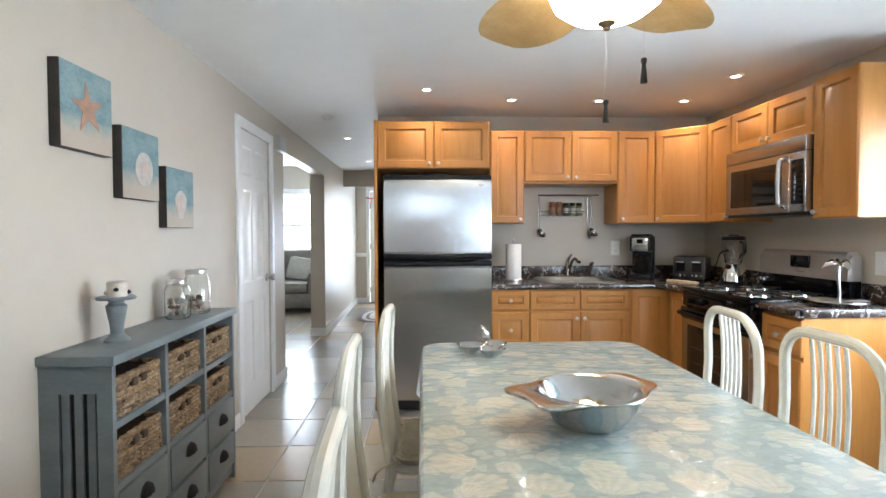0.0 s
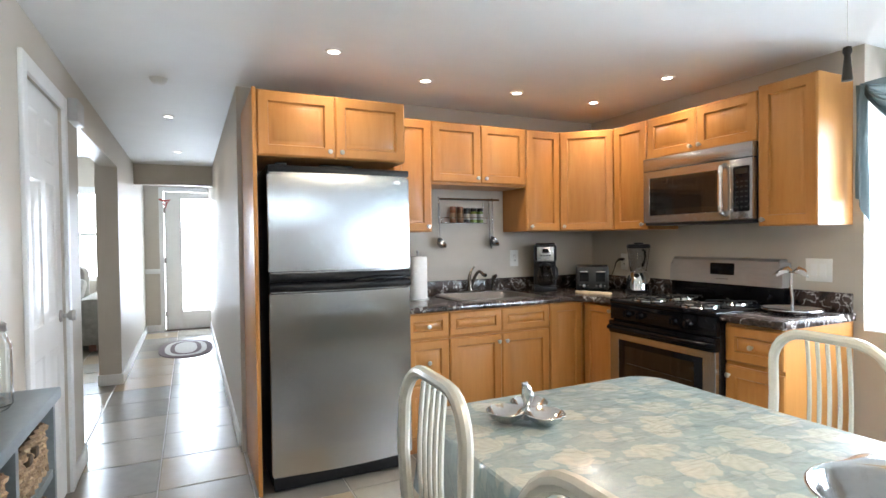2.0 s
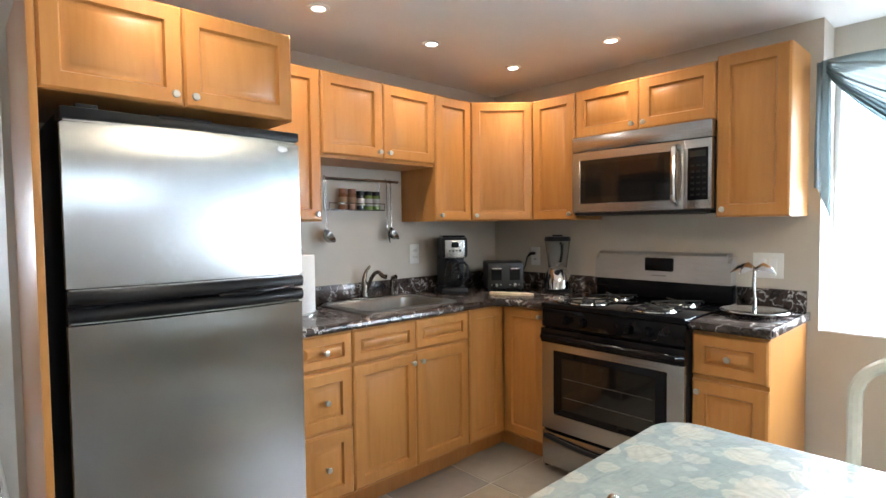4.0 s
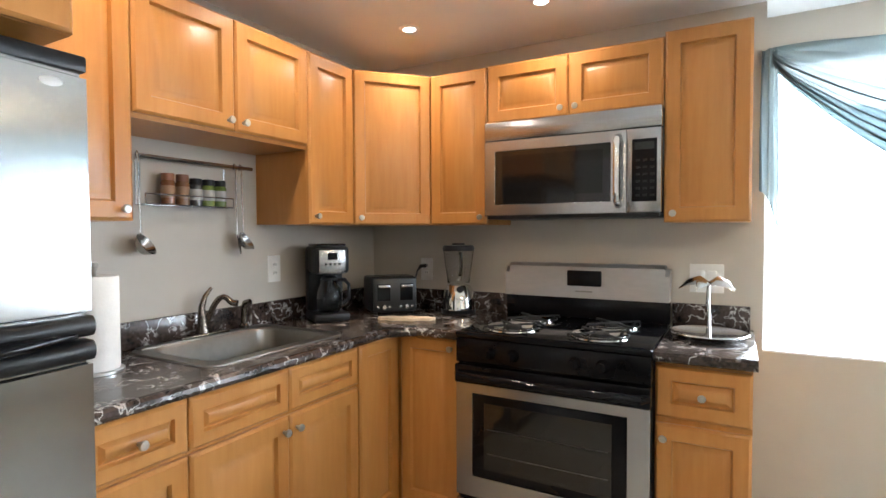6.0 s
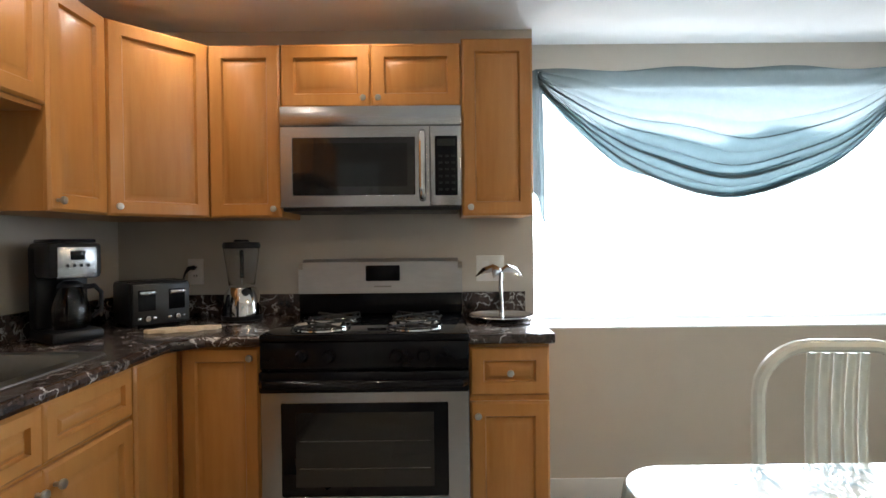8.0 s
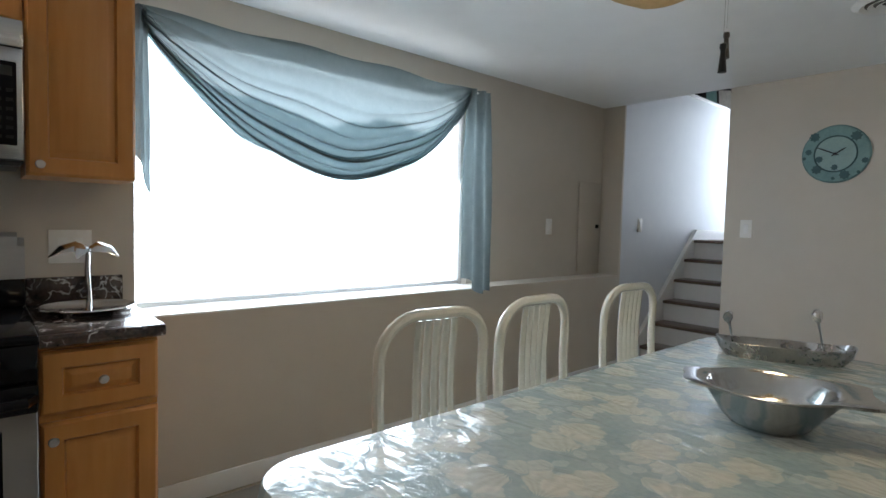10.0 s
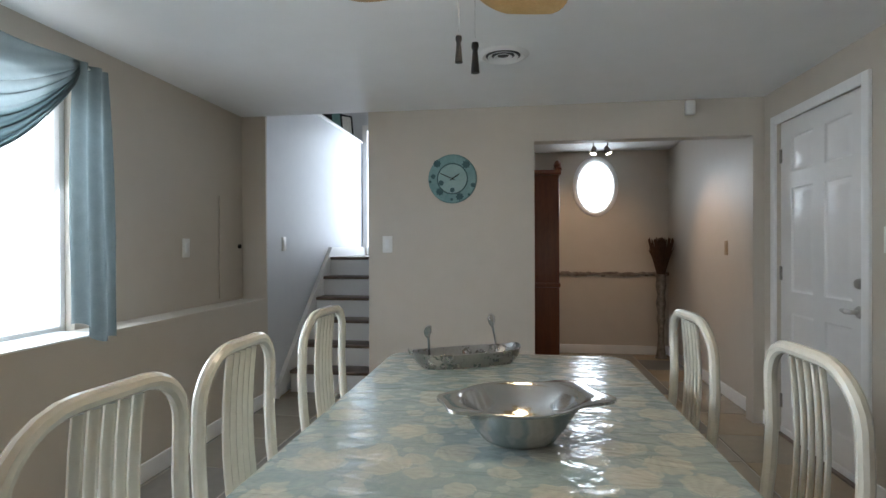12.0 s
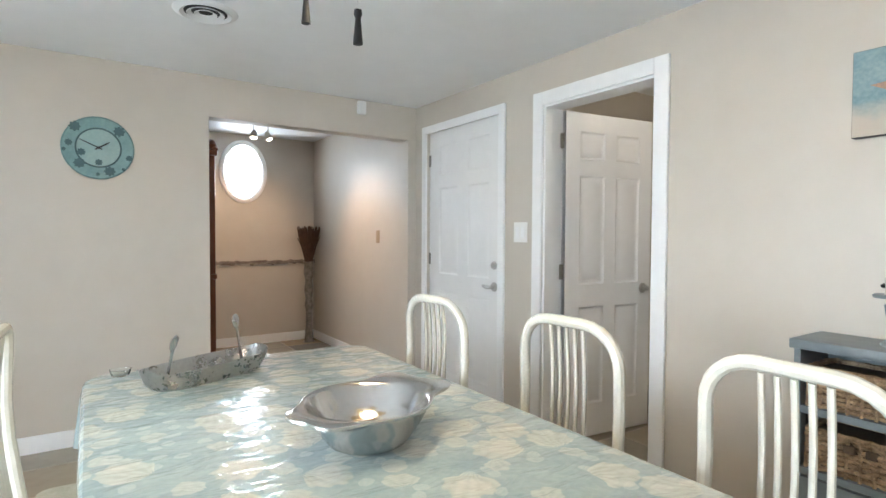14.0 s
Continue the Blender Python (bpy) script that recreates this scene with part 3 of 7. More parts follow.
# east window in the set-back wall
win = tagged(new("window_1"), "wide white-framed window blown out by daylight", "window", "", "structure")
part("window_frame", boxes((RX + 0.05, RX + 0.11, 0.58, 0.61, LEDGE, 2.11), (RX + 0.05, RX + 0.11, 2.595, 2.62, LEDGE, 2.11), (RX + 0.05, RX + 0.11, 0.61, 2.595, LEDGE, LEDGE + 0.03), (RX + 0.05, RX + 0.11, 0.61, 2.595, 2.08, 2.11), bevel=0.005), TRIM, win)
pane = part("pane", boxes((RX + 0.08, RX + 0.086, 0.61, 2.595, LEDGE + 0.03, 2.08)), PANE, win, smooth=0)
pane.visible_shadow = False
structure("trim_ledge", boxes((EX + 0.002, RX, SY, 0.62, LEDGE, LEDGE + 0.008)), WALL, "painted ledge beside the window")
# this stretch of ledge is whitened to imitate the daylight falling on it
structure("trim_sill", boxes((EX + 0.002, RX + 0.05, 0.62, 2.618, LEDGE, LEDGE + 0.008)), TRIM, "sill of the wide window, painted white for the daylight on it")

# oval window
ov = tagged(new("window_2"), "small oval window with a white frame", "window", "", "structure")
part("window_frame", tube([(0.78 + 0.228 * math.cos(a), -3.395, 1.93 + 0.318 * math.sin(a)) for a in (2 * math.pi * i / 40 for i in range(40))], 0.03, 8, closed=True), TRIM, ov)
# living room window
lw = tagged(new("window_3"), "white double-hung living room window", "window", "", "structure")
part("window_frame", boxes((-2.4, -2.34, 9.80, 9.88, 0.8, 2.1), (-0.36, -0.3, 9.80, 9.88, 0.8, 2.1), (-2.34, -0.36, 9.80, 9.88, 0.8, 0.86), (-2.34, -0.36, 9.80, 9.88, 2.0, 2.1), (-2.34, -0.36, 9.82, 9.87, 1.42, 1.47), (-1.40, -1.30, 9.80, 9.88, 0.86, 2.0), bevel=0.004), TRIM, lw)


# stairs
stairs = tagged(new("stairs"), "white-risered stairs with dark stained treads", "stairs", "", "structure")
RISE, RUN, FIRST = 0.19, 0.20, -1.40
for i in range(6):
    y = FIRST - i * RUN
    part("riser", boxes((2.812, 3.61, y - 0.02, y, i * RISE, (i + 1) * RISE - 0.03)), TRIM, stairs, smooth=0)
    part("tread", boxes((2.812, 3.61, y - (RUN + 0.02 if i < 5 else 1.28), y + 0.025, (i + 1) * RISE - 0.03, (i + 1) * RISE), bevel=0.008), OAKTREAD, stairs)
skirt = bmesh.new()
sl = RISE / RUN
ya, yb = FIRST + 0.12, FIRST - 5 * RUN - 0.05
va = [skirt.verts.new((3.612, y, z)) for y, z in ((ya + 0.10, 0), (ya + 0.10, 0.10), (yb, sl * (ya - yb) + 0.13), (-3.69, sl * (ya - yb) + 0.13), (-3.69, 0.9), (yb, 0.6))]
vb = [skirt.verts.new((3.648, v.co.y, v.co.z)) for v in va]
skirt.faces.new(va)
skirt.faces.new(vb[::-1])
for i in range(6):
    skirt.faces.new((va[i], vb[i], vb[(i + 1) % 6], va[(i + 1) % 6]))
bmesh.ops.recalc_face_normals(skirt, faces=skirt.faces)
part("skirt_board", skirt, TRIM, stairs, smooth=0)
structure("trim_stair_head", boxes((3.58, 3.64, -3.70, -3.66, 1.14, 2.80), (2.88, 2.95, -3.70, -3.66, 1.14, 2.80), (2.95, 3.58, -3.70, -3.66, 2.73, 2.80)), TRIM, "white casing of the stair-head window")
structure("trim_half_wall", boxes((EX - 0.02, EX + 0.14, -3.68, SY - 0.02, 2.56, 2.59), bevel=0.005), TRIM, "white cap of the half wall", 35)

# ---- kitchen ----
RNG = ((0.0, 0.0), (0.003, 0.006), (0.006, 0.0125), (0.0115, 0.013), (0.029, 0.0035), (0.033, 0.0018))   # door panel moulding: inset, depth
def knob(parent, x, z, y=0.0, r=0.0138):
    """Round knob on a front that faces -y."""
    k = part("knob", lathe([(0.006, 0), (0.006, 0.012), (r * 0.8, 0.016), (r, 0.021), (r * 0.85, 0.027), (0, 0.030)], 16), KNOBMETAL, parent, "brushed nickel knob", pose(x, y, z, 90))
    return k


def front(parent, name, x0, x1, z0, z1, knob_at=None, frame_w=0.052):
    """A raised-panel door or drawer front in the cabinet's own frame (front towards -y)."""
    g = 0.004
    w, h = x1 - x0 - 2 * g, z1 - z0 - 2 * g
    f = min(frame_w, w * 0.24, h * 0.27)
    k = min(1.0, (min(w, h) / 2 - f) * 0.75 / 0.040)
    rings = tuple((i * k, d) for i, d in RNG)
    d = part(name, panel_slab(w, h, 0.019, [(f, w - f, f, h - f)], rings=rings, edge=0.006), MAPLE, parent, "", pose(x0 + g, -0.019, z0 + g))
    if knob_at:
        knob(d, knob_at[0] - x0 - g, knob_at[1] - z0 - g)
    return d


def cabinet(name, label, at, w, depth, z0, z1, fronts, group, toe=0.0, open_top=False):
    """fronts: (name, x0, x1, z0, z1, knob x, knob z)."""
    c = thing(name, label, "cabinet", at, group)
    t = 0.016
    if open_top:
        for x in (0, w - t):
            part("side", boxes((x, x + t, 0, depth, z0 + toe, z1)), MAPLE, c, smooth=0)
        part("bottom", boxes((t, w - t, 0.002, depth, z0 + toe, z0 + toe + t)), MAPLE, c, smooth=0)
        part("face_frame", boxes((t, w - t, 0.001, 0.018, z0 + toe + t, z1)), MAPLE, c, smooth=0)
    else:
        part("body", boxes((0, w, 0, depth, z0 + toe, z1)), MAPLE, c, smooth=0)
    if toe:
        part("toe_kick", boxes((0, w, 0.05, 0.065, z0, z0 + toe)), MAPLE_SHADE, c, smooth=0)
    for f in fronts:
        front(c, *f[:5], knob_at=(f[5], f[6]) if len(f) > 5 else None)
    return c


YU, XU = 4.325, 3.365   # faces of the upper cabinets' bodies
ZT = 2.105
U = "upper wall cabinets"
DU = NY - YU
cabinet("wall_cabinet", "honey maple wall cabinet over the fridge, two doors", pose(0.885, 4.0, 0), 0.815, NY - 4.0, 1.765, ZT,
        [("door", 0, 0.4075, 1.765, ZT, 0.375, 1.80), ("door", 0.4075, 0.815, 1.765, ZT, 0.44, 1.80)], U)
cabinet("wall_cabinet", "narrow honey maple wall cabinet beside the fridge", pose(1.745, YU, 0), 0.27, DU, 1.37, ZT, [("door", 0, 0.27, 1.37, ZT, 0.235, 1.405)], U)
cabinet("wall_cabinet", "short honey maple wall cabinet over the sink", pose(2.017, YU, 0), 0.745, DU, 1.685, ZT,
        [("door", 0, 0.3725, 1.70, ZT, 0.34, 1.735), ("door", 0.3725, 0.745, 1.70, ZT, 0.405, 1.735)], U)
cabinet("wall_cabinet", "honey maple wall cabinet with one raised-panel door", pose(2.764, YU, 0), 0.30, DU, 1.37, ZT, [("door", 0, 0.30, 1.37, ZT, 0.035, 1.405)], U)
cabinet("wall_cabinet", "narrow honey maple wall cabinet beside the corner", pose(XU, 4.055, 0, 0, 0, -90), 0.306, EX - XU, 1.37, ZT, [("door", 0, 0.306, 1.37, ZT, 0.278, 1.405)], U)
cabinet("wall_cabinet", "short honey maple cabinet over the microwave", pose(XU, 3.746, 0, 0, 0, -90), 0.768, EX - XU, 1.836, ZT + 0.005,
        [("door", 0, 0.384, 1.836, ZT, 0.352, 1.871), ("door", 0.384, 0.768, 1.836, ZT, 0.416, 1.871)], U)
cabinet("wall_cabinet", "tall honey maple end cabinet beside the window", pose(XU, 2.976, 0, 0, 0, -90), 0.305, EX - XU, 1.37, ZT + 0.02, [("door", 0, 0.305, 1.37, ZT + 0.02, 0.035, 1.405)], U)
# diagonal corner cabinet
p0, p1 = Vector((3.068, YU, 0)), Vector((XU, 4.06, 0))
dv = p1 - p0
corner = thing("wall_cabinet", "diagonal honey maple corner wall cabinet", "cabinet", None, U)
part("body", prism([(3.068, YU), (XU, 4.06), (EX - 0.003, 4.06), (EX - 0.003, NY - 0.003), (3.068, NY - 0.003)], 1.37, ZT), MAPLE, corner, smooth=0)
dd = part("door", panel_slab(dv.length - 0.02, ZT - 1.378, 0.019, [(0.05, dv.length - 0.07, 0.05, ZT - 1.428)], rings=RNG, edge=0.006), MAPLE, corner, "",
          Matrix.Translation(p0) @ Matrix.Rotation(math.atan2(dv.y, dv.x), 4, 'Z') @ pose(0.01, -0.0195, 1.374))
knob(dd, 0.03, 0.03)

# tall side panel by the fridge
single("wooden_partition", boxes((0.866, 0.882, 3.99, NY - 0.002, 0, ZT + 0.006), (0.863, 0.884, 3.978, 3.99, 0, ZT + 0.006), bevel=0.001), MAPLE, "tall honey maple side panel beside the fridge", "partition")

B = "base cabinets"
YB, XB = 4.075, 3.085
DB = NY - YB - 0.004
cabinet("base_cabinet", "honey maple base cabinet with four drawers", pose(1.72, YB, 0), 0.288, DB, 0, 0.872,
        [("drawer", 0, 0.288, 0.715, 0.868, 0.144, 0.79), ("drawer", 0, 0.288, 0.435, 0.705, 0.144, 0.57), ("drawer", 0, 0.288, 0.115, 0.425, 0.144, 0.27)], B, 0.10)
cabinet("base_cabinet", "honey maple sink base cabinet with two doors", pose(2.01, YB, 0), 0.76, DB, 0, 0.872,
        [("drawer", 0, 0.38, 0.715, 0.868), ("drawer", 0.38, 0.76, 0.715, 0.868), ("door", 0, 0.38, 0.115, 0.705, 0.35, 0.655), ("door", 0.38, 0.76, 0.115, 0.705, 0.41, 0.655)], B, 0.10, True)
cor = thing("base_cabinet", "honey maple corner base cabinet with folding doors", "cabinet", None, B)
part("body", prism([(2.772, YB), (XB, YB), (XB, 3.744), (EX - 0.003, 3.744), (EX - 0.003, NY - 0.004), (2.772, NY - 0.004)], 0.10, 0.872), MAPLE, cor, smooth=0)
part("toe_kick", prism([(2.772, YB + 0.06), (XB + 0.06, YB + 0.06), (XB + 0.06, 3.744), (XB + 0.08, 3.744), (XB + 0.08, YB + 0.08), (2.772, YB + 0.08)], 0, 0.10), MAPLE_SHADE, cor, smooth=0)
part("door", panel_slab(0.268, 0.75, 0.019, [(0.05, 0.218, 0.05, 0.70)], rings=RNG, edge=0.006), MAPLE, cor, "", pose(2.782, YB - 0.0195, 0.117))
dr = part("door", panel_slab(0.290, 0.75, 0.019, [(0.05, 0.240, 0.05, 0.70)], rings=RNG, edge=0.006), MAPLE, cor, "", pose(XB - 0.0195, 4.05, 0.117, 0, 0, -90))
knob(dr, 0.262, 0.715)
cabinet("base_cabinet", "honey maple end base cabinet with drawer and door", pose(XB, 2.968, 0, 0, 0, -90), 0.303, EX - XB - 0.004, 0, 0.872,
        [("drawer", 0, 0.303, 0.675, 0.862, 0.152, 0.765), ("door", 0, 0.303, 0.115, 0.655, 0.03, 0.605)], B, 0.10)

# worktops
CT0, CT1 = 0.875, 0.915
ctop = thing("countertop", "dark marbled laminate worktop with a low splashback", "countertop")
HX0, HX1, HY0, HY1 = 2.165, 2.735, 4.155, 4.545   # sink cut-out
bm = bmesh.new()
for b in ((1.708, HX0, 4.045, NY - 0.003), (HX0, HX1, 4.045, HY0), (HX0, HX1, HY1, NY - 0.003), (HX1, 3.05, 4.045, NY - 0.003), (3.05, EX - 0.003, 3.743, NY - 0.003)):
    box(bm, *b, CT0, CT1)
bm2 = prism([(2.95, 4.045), (3.05, 4.045), (3.05, 3.95)], CT0, CT1, bm)
bmesh.ops.remove_doubles(bm2, verts=bm2.verts, dist=1e-4)
part("worktop", bm2, COUNTER, ctop, smooth=0)
part("front_edge", tube([(1.708, 4.045, CT0 + 0.02), (2.95, 4.045, CT0 + 0.02), (3.05, 3.95, CT0 + 0.02), (3.05, 3.743, CT0 + 0.02)], 0.0198, 10), COUNTER, ctop)
part("splashback", boxes((1.708, EX - 0.022, NY - 0.021, NY - 0.003, CT1, 1.015), (EX - 0.021, EX - 0.003, 3.743, NY - 0.022, CT1, 1.015), bevel=0.003), COUNTER, ctop)
ctop2 = thing("countertop", "short dark marbled worktop beside the range", "countertop")
part("worktop", boxes((3.05, EX - 0.003, 2.652, 2.968, CT0, CT1), bevel=0.003), COUNTER, ctop2)
part("front_edge", tube([(3.05, 2.652, CT0 + 0.02), (3.05, 2.968, CT0 + 0.02)], 0.0198, 10), COUNTER, ctop2)
part("splashback", boxes((EX - 0.021, EX - 0.003, 2.665, 2.968, CT1, 1.015), bevel=0.003), COUNTER, ctop2)


# sink
def sink():
    s = thing("sink", "stainless steel drop-in kitchen sink with one bowl", "sink", pose((HX0 + HX1) / 2, (HY0 + HY1) / 2, CT1))
    w, d = (HX1 - HX0) / 2, (HY1 - HY0) / 2
    def rr(a, b, r, z, n=6):
        pts = []
        for cx, cy, a0 in ((a - r, b - r, 0), (-a + r, b - r, 90), (-a + r, -b + r, 180), (a - r, -b + r, 270)):
            for i in range(n):
                t = radians(a0 + 90 * i / (n - 1))
                pts.append((cx + r * math.cos(t), cy + r * math.sin(t), z))
        return pts
    bm = bmesh.new()
    loops = [rr(w + 0.035, d + 0.035, 0.05, 0.001), rr(w + 0.033, d + 0.033, 0.05, 0.006), rr(w - 0.01, d - 0.012, 0.06, 0.006), rr(w - 0.018, d - 0.02, 0.06, -0.004), rr(w - 0.035, d - 0.037, 0.06, -0.165), rr(w - 0.07, d - 0.07, 0.06, -0.185)]
    vs = [[bm.verts.new(p) for p in q] for q in loops]
    for a, b in zip(vs, vs[1:]):
        for i in range(len(a)):
            j = (i + 1) % len(a)
            bm.faces.new((a[i], a[j], b[j], b[i]))
    bm.faces.new(vs[-1])
    bmesh.ops.recalc_face_normals(bm, faces=bm.faces)
    part("basin", bm, SINKSTEEL, s)
    part("deck", boxes((-w - 0.0, w, d - 0.008, d + 0.032, 0.004, 0.012), bevel=0.003), SINKSTEEL, s)
    part("drain", lathe([(0.0, 0.004), (0.03, 0.004), (0.042, 0.006), (0.045, 0.0)], 20), SATIN, s, "", pose(0, 0, -0.186))


sink()
FC = mat("oiled_bronze_nickel", (0.19, 0.16, 0.13), (0.26, 0.22, 0.18), 20, 0.24, metal=1.0)
fa = thing("faucet", "dark nickel single-lever kitchen faucet behind the sink", "faucet", pose(2.43, 4.565, CT1 + 0.012))
part("escutcheon", boxes((-0.11, 0.11, -0.028, 0.028, 0, 0.012), bevel=0.005), FC, fa)
part("body", lathe([(0.025, 0.0), (0.024, 0.02), (0.019, 0.04), (0.017, 0.085), (0.0, 0.098)], 18), FC, fa)
part("spout", tube([(0.010 + 0.062 * k, -0.115 * k, 0.035 + 0.130 * math.sin(min(1.0, k * 1.25) * 2.1) - 0.02 * k) for k in (i / 12 for i in range(13))], [0.0115] * 9 + [0.0115, 0.0125, 0.0135, 0.0135], 12), FC, fa)
part("lever", tube([(-0.004, 0, 0.08), (-0.002, 0.0, 0.115), (0.010, -0.003, 0.155), (0.036, -0.008, 0.188)], [0.016, 0.013, 0.010, 0.006], 10), FC, fa)
sp = thing("side_sprayer", "dark nickel side sprayer beside the faucet", "sprayer", pose(2.63, 4.565, CT1 + 0.012))
part("base", lathe([(0.02, 0), (0.02, 0.012), (0.013, 0.018), (0.013, 0.05)], 14), FC, sp)
part("head", tube([(0, 0, 0.045), (0, 0, 0.085), (0.0, -0.012, 0.105), (0.006, -0.035, 0.115)], [0.011, 0.013, 0.016, 0.012], 10), FC, sp)


# fridge
def fridge():
    f = thing("fridge", "stainless top-freezer refrigerator with black sides and handles", "refrigerator", pose(0.932, 3.962, 0))
    w = 0.778
    part("case", boxes((0.004, w - 0.004, 0.045, 0.62, 0.03, 1.715), bevel=0.006), BLACKMATT, f, "black textured case")
    def door(name, z0, z1):
        n = 14
        prof = [(w * i / n, -0.028 * (1 - (2 * i / n - 1) ** 2)) for i in range(n + 1)]
        bm = prism(prof + [(w, 0.04), (0, 0.04)], z0, z1)
        bmesh.ops.bevel(bm, geom=[e for e in bm.edges if abs(e.verts[0].co.z - e.verts[1].co.z) < 1e-5 and (e.verts[0].co.y < 0.03 or e.verts[1].co.y < 0.03)], offset=0.010, segments=3, affect='EDGES')
        return part(name, bm, FRIDGESTEEL, f)
    top, low = door("freezer_door", 1.152, 1.678), door("fridge_door", 0.085, 1.055)
    def band(parent, z0, z1, side):
        n = 14
        bm = bmesh.new()
        rows = []
        for z, k in ((z0, 0.0), (z0 + 0.004, 0.007), (z0 + 0.011, 0.012), ((z0 + z1) / 2, 0.014), (z1 - 0.011, 0.012), (z1 - 0.004, 0.007), (z1, 0.0)):
            rows.append([bm.verts.new((w * i / n, -0.028 * (1 - (2 * i / n - 1) ** 2) - k - 0.002, z)) for i in range(n + 1)] + [bm.verts.new((w, 0.035, z)), bm.verts.new((0, 0.035, z))])
        for a, b in zip(rows, rows[1:]):
            for i in range(len(a)):
                j = (i + 1) % len(a)
                bm.faces.new((a[i], a[j], b[j], b[i]))
        bm.faces.new(rows[0][::-1])
        bm.faces.new(rows[-1])
        bmesh.ops.recalc_face_normals(bm, faces=bm.faces)
        return part("handle_band", bm, BLACKMATT, parent, "black moulded handle band", smooth=60)
    band(top, 1.108, 1.152, 1)
    band(low, 1.055, 1.098, 1)
    gx = [w - 0.34 + 0.30 * i / 10 for i in range(11)]
    part("grip", tube([(x, -0.028 * (1 - (2 * x / w - 1) ** 2) - 0.012, 1.106 + 0.010 * (i / 10)) for i, x in enumerate(gx)], [0.004 + 0.017 * math.sin(math.pi * min(1.0, 0.06 + i / 10.5)) for i in range(11)], 12, flat=0.7), BLACK, f, "glossy black moulded grip")
    part("badge", lathe([(0.0, 0.0), (0.022, 0.0), (0.022, 0.003), (0.0, 0.004)], 20), SATIN, top, "", pose(w - 0.075, -0.0105, 1.645, 90) @ Matrix.Diagonal((1, 0.45, 1, 1)))
    part("hinge_cover", boxes((0.04, 0.10, 0.0, 0.09, 1.715, 1.728), bevel=0.004), BLACKMATT, f)
    part("hinge_cover", boxes((0.28, 0.46, 0.04, 0.14, 1.715, 1.732), bevel=0.004), BLACKMATT, f)
    part("top_strip", boxes((0.0, w, -0.005, 0.10, 1.680, 1.716), bevel=0.006), BLACKMATT, f)
    part("kick_grille", boxes((0.01, w - 0.01, 0.01, 0.05, 0.012, 0.08), bevel=0.004), BLACKMATT, f)
    for x in (0.06, w - 0.06):
        part("foot", lathe([(0.02, 0), (0.02, 0.03)], 12), BLACKMATT, f, "", pose(x, 0.1, 0))
        part("foot", lathe([(0.02, 0), (0.02, 0.03)], 12), BLACKMATT, f, "", pose(x, 0.55, 0))


fridge()


